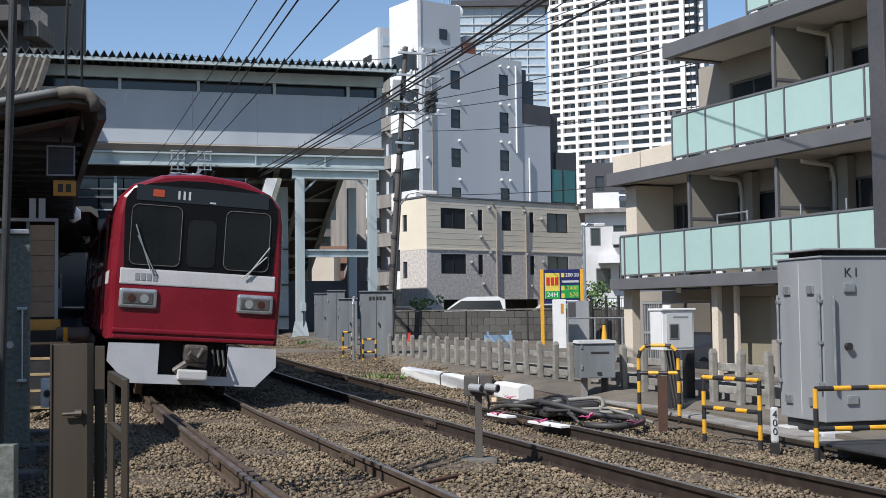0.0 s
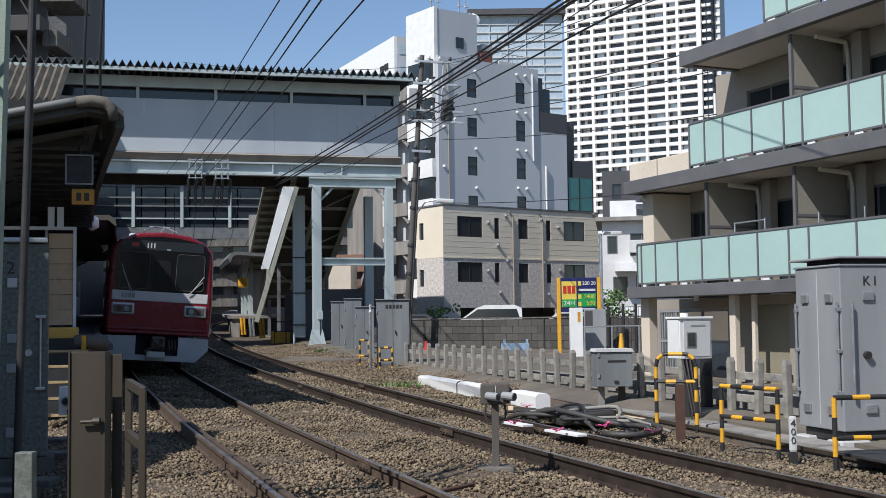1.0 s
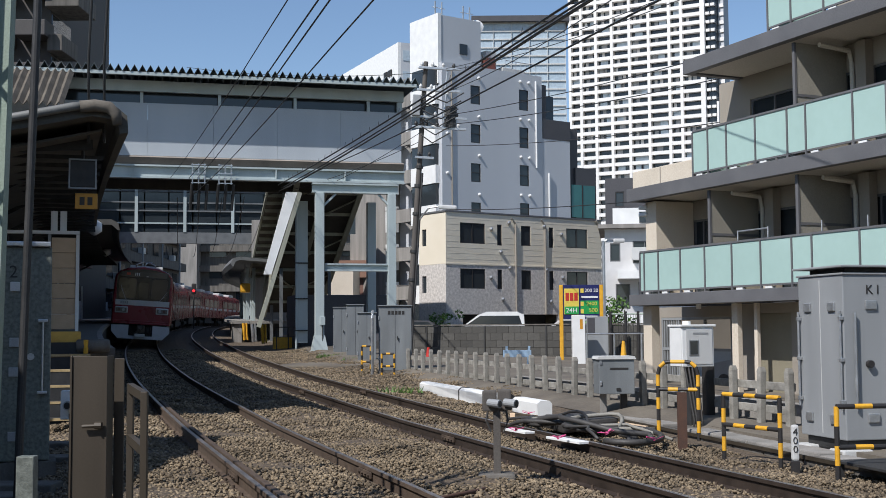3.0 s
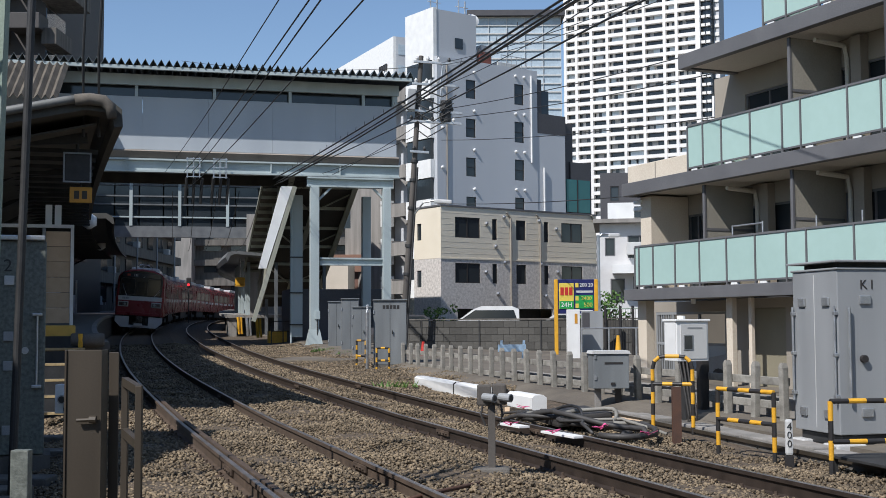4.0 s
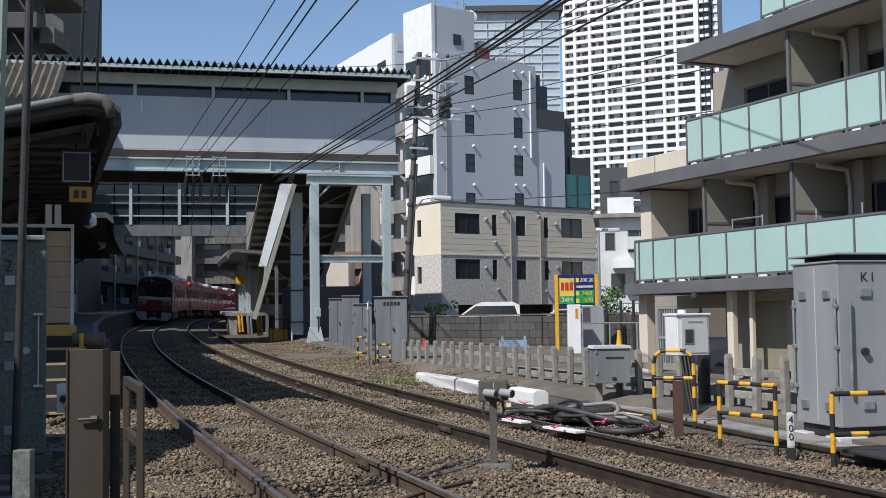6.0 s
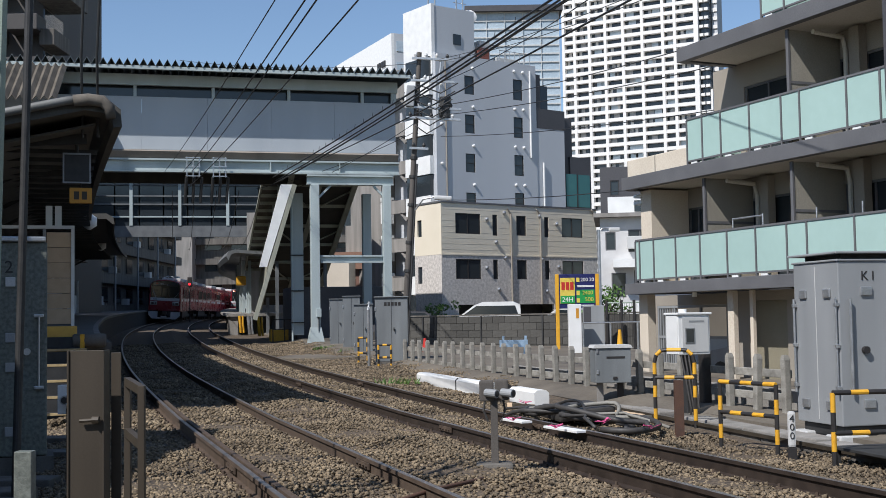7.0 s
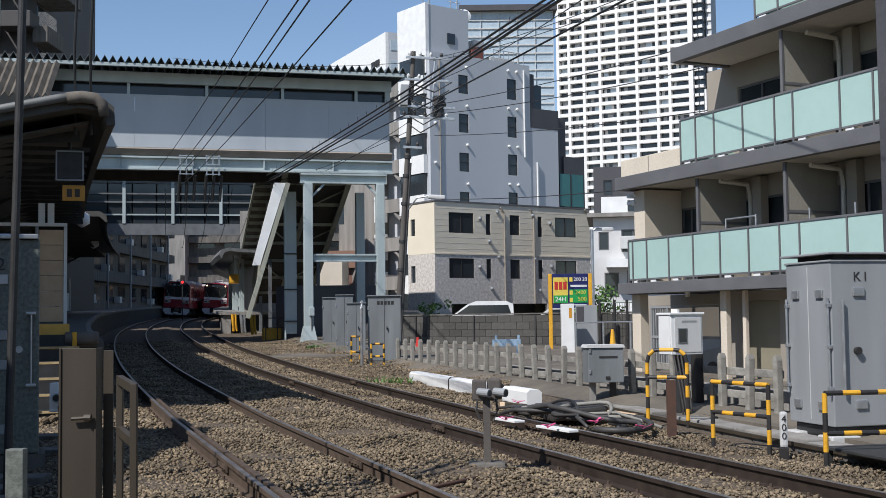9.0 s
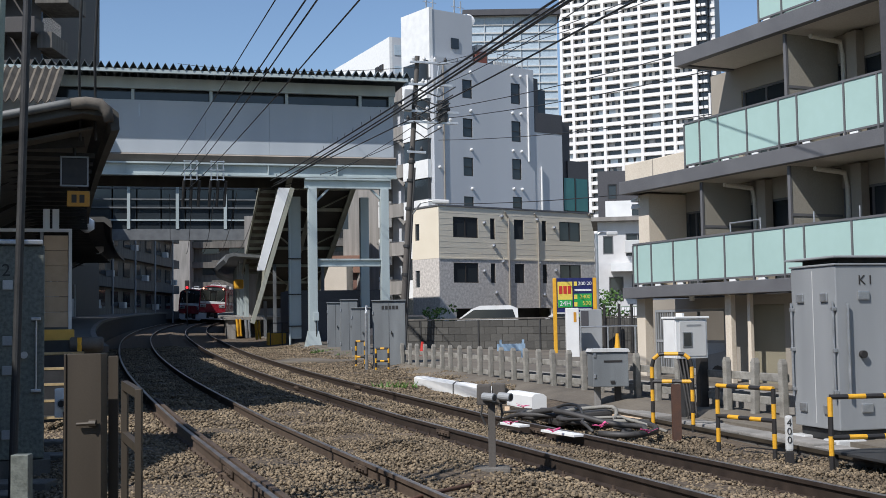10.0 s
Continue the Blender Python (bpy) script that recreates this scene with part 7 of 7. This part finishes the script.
    # tufts
    for x, y, z, n, h in ((-0.72, 16.2, -0.08, 60, 0.09), (-5.3, 51.0, 0.3, 120, 0.3), (-3.9, 47.5, 0.28, 60, 0.25), (-1.3, 30.0, 0.0, 60, 0.2)):
        g = Geo()
        for k in range(n):
            w, r = rng.uniform(0, 6.28), rng.uniform(0, 0.14 if h < 0.2 else 0.6)
            p = Vector((r * math.cos(w), r * math.sin(w), 0))
            q = p + Vector((rng.uniform(-0.6, 0.6) * h, rng.uniform(-0.6, 0.6) * h, h * rng.uniform(0.5, 1)))
            sd = Vector((math.cos(w), math.sin(w), 0)) * h * 0.12
            g.add([p - sd, p + sd, q], [(0, 1, 2)])
        lone("weed_tuft", g, MAT_LEAF, "small green weed tuft growing in the ballast", "weeds", group="weeds", kind="stuff", m=pose(x, y, z))


MAT_PINK = mat("pink_tape", (0.75, 0.12, 0.30), (0.6, 0.08, 0.22), 0.5)
build_litter()


# ---------------------------------------------------------------- car park
def build_car_park():
    a, b = Vector((-2.4, 52.2)), Vector((7.6, 46.0))
    d = b - a
    m = Matrix.Translation((a.x, a.y, 0.0)) @ Matrix.Rotation(math.atan2(d.y, d.x), 4, "Z")
    ob = thing("block_wall", m, "stained grey concrete block wall of the car park", "wall", kind="structure")
    part("core", Geo().box(0, 0.03, -0.3, d.length, 0.13, 1.66), MAT_CONC_DARK, ob)
    blk = Geo().rbox(0.006, 0, 0.006, 0.58, 0.16, 0.292, 0.008).mesh("block", MAT_BLOCK)
    for r in range(6):
        n = int(d.length / 0.586)
        for i in range(n):
            o = part("block", blk, None, ob)
            o.location = (i * 0.586 + (0.29 if r % 2 else 0), -0.005, -0.1 + r * 0.298)
    part("coping", Geo().rbox(0, -0.04, 1.70, d.length, 0.2, 1.76, 0.01), MAT_CONC_DARK, ob)
    for u in np.arange(1.5, d.length, 2.9):
        part("pilaster", Geo().box(u, -0.05, -0.2, u + 0.06, -0.006, 1.69), MAT_DARK_STEEL, ob)
    car(Matrix.Translation((0.3, 59.5, 0.55)), "white van parked behind the block wall", MAT_WHITE, 3.3, 1.85, True)
    car(Matrix.Translation((-4.2, 57.5, 0.45)), "dark car parked behind the block wall", MAT_GREYDARK, 4.2, 1.55)
    car(Matrix.Translation((4.0, 62.0, 0.55)), "silver car parked behind the block wall", MAT_CAB_LIGHT, 4.2, 1.5)
    # tariff sign
    sg = thing("tariff_sign", Matrix.Translation((4.15, 45.0, 0)), "yellow-framed car park tariff sign on two posts", "sign")
    for x in (-0.08, 1.44):
        part("post", Geo().rbox(x, 0, -0.2 if x < 0 else 1.85, x + 0.14, 0.12, 3.22, 0.02), MAT_YELLOW, sg)
    part("panel", Geo().rbox(0.062, 0.02, 1.92, 1.438, 0.1, 3.22, 0.01), MAT_NAVY, sg)
    lf = part("logo_panel", Geo().rbox(0.10, 0.0, 2.1, 0.66, 0.019, 3.08, 0.02), MAT_SIGN_YELLOW, sg, "yellow logo panel with plain shapes")
    part("logo_green", Geo().box(0.11, -0.008, 2.11, 0.65, -0.001, 2.40), MAT_SIGN_GREEN, lf)
    for k in range(3):
        part("logo_shape", Geo().rbox(0.15 + k * 0.165, -0.01, 2.62, 0.28 + k * 0.165, -0.001, 2.92, 0.02), MAT_SIGN_RED, lf)
    letters("lettering", "24H", 0.25, Matrix.Translation((0.38, -0.012, 2.25)) @ Matrix.Rotation(radians(90), 4, "X"), MAT_WHITE, lf)
    part("price_field", Geo().box(0.72, 0.008, 2.12, 1.40, 0.019, 2.62), MAT_SIGN_GREEN, sg)
    for txt, x, z, sz in (("200", 1.02, 3.0, 0.19), ("20", 1.30, 3.0, 0.19), ("2400", 1.14, 2.50, 0.2), ("500", 1.2, 2.25, 0.22)):
        letters("price_text", txt, sz, Matrix.Translation((x, 0.004, z)) @ Matrix.Rotation(radians(90), 4, "X"), MAT_WHITE if z > 2.9 else MAT_SIGN_YELLOW, sg)
    for z in (2.76, 2.72, 2.02):
        part("small_print", Geo().box(0.74, 0.008, z, 1.38, 0.018, z + 0.03), MAT_WHITE, sg)
    for z in (3.0, 2.5, 2.22):
        part("price_label", Geo().box(0.72, 0.002, z - 0.08, 0.84, 0.007, z + 0.08), MAT_SIGN_YELLOW, sg)
    # pay machine, notice board
    pm = thing("pay_machine", Matrix.Translation((4.25, 42.0, 0)), "tall white pay machine with small coloured labels", "pay machine")
    part("case", Geo().rbox(0, 0, -0.15, 0.45, 0.4, 2.05, 0.02), MAT_WHITE, pm)
    part("label", Geo().box(0.26, -0.006, 1.55, 0.36, -0.001, 1.9), MAT_ORANGE, pm)
    nb = thing("notice_board", Matrix.Translation((4.86, 43.0, 0)), "grey notice board behind the pay machine", "notice board")
    part("board", Geo().rbox(0, 0, 0.3, 0.78, 0.05, 2.0, 0.01), MAT_CAB, nb)
    part("poster", Geo().box(0.03, -0.006, 1.4, 0.3, -0.001, 1.95), MAT_GREYDARK, nb)
    for x in (0.05, 0.7):
        part("leg", Geo().box(x, 0.051, -0.2, x + 0.05, 0.1, 1.9), MAT_STEEL, nb)
    # mesh fence
    mf = thing("mesh_fence", Matrix.Translation((4.35, 38.5, 0)) @ Matrix.Rotation(radians(5), 4, "Z"), "low pipe fence with grey uprights by the pay machine", "fence")
    for x in (0, 0.9, 1.8, 2.6):
        part("post", Geo().tube([(x, 0, -0.2), (x, 0, 1.42)], 0.03, 8), MAT_STEEL, mf)
    for z in (1.4, 0.2):
        part("rail", Geo().tube([(0, 0, z), (2.6, 0, z)], 0.025, 8), MAT_STEEL, mf)
    wf = thing("chain_link_fence", Matrix.Translation((6.0, 45.0, 0)) @ Matrix.Rotation(radians(-30), 4, "Z"), "dark green chain-link fence with black posts", "fence")
    for x in (0, 0.6, 1.1, 1.6, 2.2):
        part("post", Geo().tube([(x, 0, -0.2), (x, 0, 2.2)], 0.06, 8), MAT_BLACK, wf)
    for k in range(22):
        part("wire", Geo().tube([(k * 0.1, 0.02, 0), (k * 0.1, 0.02, 2.1)], 0.008, 4), MAT_DARK_STEEL, wf)
    part("rail", Geo().tube([(0, 0, 2.1), (2.2, 0, 2.1)], 0.03, 6), MAT_GREEN, wf)
    cn = thing("road_cone", Matrix.Translation((5.75, 40.0, 0)), "yellow traffic cone by the fence", "cone")
    part("cone", Geo().tube([(0, 0, 0.02), (0, 0, 1.15)], [0.17, 0.05], 12), MAT_YELLOW, cn)
    part("foot", Geo().box(-0.2, -0.2, -0.15, 0.2, 0.2, 0.02), MAT_BLACK, cn)
    rd = thing("red_cone", Matrix.Translation((-0.9, 44.5, 0)), "dark red traffic cone beside the block wall", "cone")
    part("cone", Geo().tube([(0, 0, 0.02), (0, 0, 0.9)], [0.17, 0.05], 12), MAT_SIGN_RED, rd)
    part("foot", Geo().box(-0.2, -0.2, -0.15, 0.2, 0.2, 0.02), MAT_BLACK, rd)
    tr = thing("folding_barrier", Matrix.Translation((1.75, 40, 0.0)), "pale blue folding barrier behind the fence", "barrier")
    for x in (0, 0.75):
        part("leg", Geo().bar((x, 0, -0.1), (x + 0.08, 0, 1.0), 0.08, 0.05), MAT_BLUEPALE, tr)
    part("board", Geo().rbox(-0.05, -0.03, 0.62, 0.9, 0.03, 0.86, 0.01), MAT_BLUEPALE, tr)
    lone("car_park_floor", Geo().box(-4, 47, -0.3, 12, 66, 0.3), MAT_ASPHALT, "grey asphalt car park behind the wall", "car park", kind="structure")
    # street lamp and shrub
    sl = thing("street_lamp", Matrix.Translation((5.95, 46.5, 0.3)), "grey street lamp post with a short arm", "street lamp")
    part("post", Geo().tube([(0, 0, -0.4), (0, 0, 4.7)], 0.07, 10), MAT_STEEL, sl)
    part("arm", Geo().tube([(0, 0, 4.6), (0.15, 0, 4.75), (0.5, 0, 4.75)], 0.035, 8), MAT_STEEL, sl)
    part("lamp_head", Geo().rbox(0.4, -0.1, 4.62, 0.85, 0.1, 4.78, 0.05), MAT_CAB_LIGHT, sl)
    shrub(Matrix.Translation((6.9, 50.5, 0.3)), 2.7, 1.25, "bright green leafy tree behind the fence", 900)
    shrub(Matrix.Translation((-0.6, 62.5, 0.4)), 2.2, 0.9, "dark green shrub against the beige house", 400)


def shrub(m, h, r, label, n):
    """A small tree: trunk, limbs and a loose crown of separate leaves."""
    rng = random.Random(int(h * 100))
    ob = thing("small_tree", m, label, "tree")
    part("trunk", Geo().tube([(0, 0, -0.3), (0.05, 0, h * 0.35), (0, 0.05, h * 0.7)], [0.09, 0.07, 0.03], 8), MAT_BROWN, ob)
    for k in range(5):
        w = k * 1.3
        part("limb", Geo().tube([(0, 0, h * (0.3 + 0.07 * k)), (r * 0.6 * math.cos(w), r * 0.6 * math.sin(w), h * (0.5 + 0.08 * k))], [0.04, 0.012], 6), MAT_BROWN, ob)
    clumps = [(Vector((rng.gauss(0, r * 0.5), rng.gauss(0, r * 0.5), h * rng.uniform(0.35, 0.98))), rng.uniform(0.2, 0.42) * r) for k in range(16)]
    g = Geo()
    for k in range(n):
        c, cr = rng.choice(clumps)
        d = Vector((rng.gauss(0, 1), rng.gauss(0, 1), rng.gauss(0, 1))).normalized() * cr * rng.uniform(0.5, 1.05)
        p = c + d
        a = Vector((rng.gauss(0, 1), rng.gauss(0, 1), rng.gauss(0, 1))).normalized() * 0.10
        b = a.cross(Vector((rng.gauss(0, 1), rng.gauss(0, 1), rng.gauss(0, 1)))).normalized() * 0.05
        g.add([p - a, p + b, p + a, p - b], [(0, 1, 2, 3)])
    part("crown", g, MAT_LEAF, ob)


MAT_NAVY = mat("navy_sign", (0.02, 0.025, 0.12), rough=0.4)
MAT_SIGN_YELLOW = mat("yellow_sign", (0.80, 0.62, 0.10), rough=0.4)
MAT_SIGN_GREEN = mat("green_sign", (0.03, 0.35, 0.08), rough=0.4)
MAT_SIGN_RED = mat("red_sign", (0.55, 0.04, 0.03), rough=0.4)
MAT_BLUEPALE = mat("pale_blue_paint", (0.30, 0.42, 0.55), rough=0.5)
build_car_park()


# ---------------------------------------------------------------- pole and wires
def build_pole():
    ob = thing("utility_pole", Matrix.Translation((-1.92, 50, 0.2)) @ Matrix.Rotation(radians(3.9), 4, "Y"), "leaning brown-grey utility pole crowded with crossarms and cables", "utility pole")
    part("pole", Geo().tube([(0, 0, -0.6), (0, 0, 12.8)], [0.145, 0.10], 14), MAT_WOODPOLE, ob)
    for z, x0, x1 in ((12.45, -0.3, 1.5), (11.5, -0.3, 1.6), (10.35, -0.5, 1.9), (9.9, -0.4, 1.9), (8.6, -0.2, 0.6)):
        part("crossarm", Geo().rbox(x0, -0.25, z, x1, -0.15, z + 0.1, 0.01), MAT_STEEL, ob)
        for x in np.arange(x0 + 0.15, x1, 0.45):
            part("insulator", Geo().tube([(x, -0.2, z + 0.1), (x, -0.2, z + 0.2), (x, -0.2, z + 0.3)], [0.05, 0.08, 0.03], 8), MAT_CAB_LIGHT if int(x * 10) % 2 else MAT_DARK_STEEL, ob)
    for z0, z1 in ((11.6, 12.4), (9.95, 11.4)):
        part("strut", Geo().tube([(0.9, -0.2, z0), (0.95, -0.2, z1)], 0.045, 6), MAT_STEEL, ob)
    part("switch_box", Geo().rbox(-0.45, -0.4, 10.4, -0.1, 0, 11.3, 0.04), MAT_CAB, ob)
    part("transformer", Geo().tube([(1.2, -0.1, 10.0), (1.2, -0.1, 10.9)], 0.25, 14), MAT_DARK_STEEL, ob)
    for k in range(6):
        z = 9.6 + k * 0.35
        part("jumper", Geo().tube([(0, -0.3, z), (0.5 + 0.1 * k, -0.5, z - 0.35), (1.2 + 0.1 * k, -0.3, z + 0.15)], 0.03, 6), MAT_WIRE, ob)
    for z in (2.2, 3.4, 4.6, 6.2, 7.4, 8.2):
        part("band", Geo().tube([(0, 0, z), (0, 0, z + 0.12)], 0.165, 14), MAT_DARK_STEEL, ob)
    part("pipe_guard", Geo().tube([(0.17, -0.1, -0.3), (0.15, -0.1, 8.0)], 0.045, 8), MAT_DARK_STEEL, ob)
    part("lamp_arm", Geo().tube([(0.15, -0.1, 6.0), (0.5, -0.3, 6.5), (1.0, -0.5, 6.6)], 0.035, 8), MAT_STEEL, ob)
    part("street_light", Geo().rbox(0.95, -0.65, 6.48, 1.7, -0.4, 6.66, 0.06), MAT_CAB_LIGHT, ob)


build_pole()


def wire(a, b, r=0.012, sag=0.25, far=1.0, group="overhead wires", label="thin dark overhead wire", name="overhead_wire"):
    """A hanging wire from a through b and on past it."""
    a, b = Vector(a), Vector(b)
    c = a + (b - a) * far
    n = 16
    pts = []
    for i in range(n + 1):
        t = i / n
        p = a.lerp(c, t)
        u = min(t * far, 1.0)
        p.z -= sag * 4 * u * (1 - u)
        pts.append(p)
    lone(name, Geo().tube(pts, r, 6), MAT_WIRE, label, "wire", group=group)


def build_wires():
    for a, b, r in (((-13.45, 56, 8.75), (-2.62, 18, 6.54), 0.011), ((-12.55, 56, 8.75), (-2.04, 17, 6.26), 0.014), ((-12.15, 56, 8.75), (-1.82, 16.5, 6.12), 0.014), ((-11.85, 54, 7.8), (-1.12, 15, 5.71), 0.012)):
        wire(a, b, r, 0.15, 1.5, "track wires", "dark catenary wire over the near track")
    for a, b, r in (((-8.24, 56, 8.45), (1.95, 22, 7.54), 0.026), ((-8.1, 56, 8.3), (2.02, 21, 7.27), 0.022), ((-8.0, 56.5, 8.32), (2.02, 20, 7.0), 0.022), ((-8.2, 56, 8.15), (2.3, 21, 7.35), 0.018)):
        wire(a, b, r, 0.12, 1.7, "feeder cables", "thick black feeder cable on its way to the footbridge")
    wire((-7.02, 56, 8.85), (2.81, 18, 6.45), 0.018, 0.15, 1.5)
    # spacers on the upper feeder
    a, b = Vector((-8.24, 56, 8.5)), Vector((1.95, 22, 7.54))
    for k in range(26):
        p = a.lerp(b, 0.05 + 0.036 * k)
        p.z -= 0.12 * 4 * (0.05 + 0.036 * k) * (0.95 - 0.036 * k)
        lone("cable_clip", Geo().bar(p, p + Vector((0.02, 0, 0.13)), 0.014, 0.014), MAT_WIRE, "small upright clip on the feeder cable", "clip", group="cable clips")
    px = (-0.2, 49.7)
    for z, tx, ty, tz, r in ((10.6, 14.0, 22.0, 9.6, 0.016), (10.2, 14.0, 22.0, 8.6, 0.016), (9.3, 13.0, 20.0, 6.6, 0.014), (6.6, 13.5, 20.0, 5.25, 0.016), (12.6, 9.5, 20.0, 9.9, 0.012), (12.5, 9.0, 19.0, 9.2, 0.012), (11.6, 6.0, 16, 8.9, 0.014)):
        wire((px[0], px[1], z), (tx, ty, tz), r, 0.5, 1.0, "street cables", "dark street cable strung from the utility pole")
    for z, tx, tz in ((10.0, -9, 8.2), (9.6, -10, 8.6), (12.5, -14, 15.5)):
        wire((-1.2, 50, z), (tx, 62, tz), 0.014, 0.3, 1.0, "street cables", "dark street cable strung from the utility pole")
    # insulator strings above the canopy
    for x in (0.0, 0.28):
        lone("dropper_cable", Geo().tube([(-6.55 + x, 21.2, 5.0), (-6.45 + x, 20.8, 6.4), (-6.1 + x, 20.0, 8.8)], 0.028, 8), MAT_WIRE, "thick dark cable dropping to the canopy", "cable", group="dropper cables")
    # hangers under the bridge girder
    m = Matrix.Translation((-2.45, 57.35, 0)) @ Matrix.Rotation(radians(14.6), 4, "Z")
    for u in (-9.68, -8.47):
        ob = thing("wire_hanger", m, "steel wire hanger with insulators under the footbridge", "hanger", group="wire hangers")
        for k in range(3):
            part("strap", Geo().bar((u - 0.28 + k * 0.28, -0.35, 9.3), (u - 0.28 + k * 0.28, -0.35, 8.35), 0.05, 0.05), MAT_STEEL, ob)
        for z in (9.25, 8.85, 8.4):
            part("bar", Geo().bar((u - 0.34, -0.4, z), (u + 0.34, -0.4, z), 0.04, 0.04), MAT_STEEL, ob)
        for k in range(3):
            part("insulator", Geo().tube([(u - 0.3 + k * 0.35, -0.3, 8.35), (u - 0.35 + k * 0.35, 0.2, 7.2)], 0.07, 8), MAT_DARK_STEEL, ob)
    for k in range(5):
        x = -13.5 + k * 1.1
        wire((x, 58, 8.1), (x - 6.0, 84, 6.8), 0.016, 0.9, 1.0, "station wires", "sagging dark wire inside the station")


build_wires()


# ---------------------------------------------------------------- what moves
def motions():
    for i, car in enumerate(TRAIN):
        walk(car, train_rows(FACE_S, 1, 8.8 + i * 18.0))
    for i, car in enumerate(ONCOMING):
        walk(car, train_rows(COMING_S, 2, 8.8 + i * 18.0))


motions()
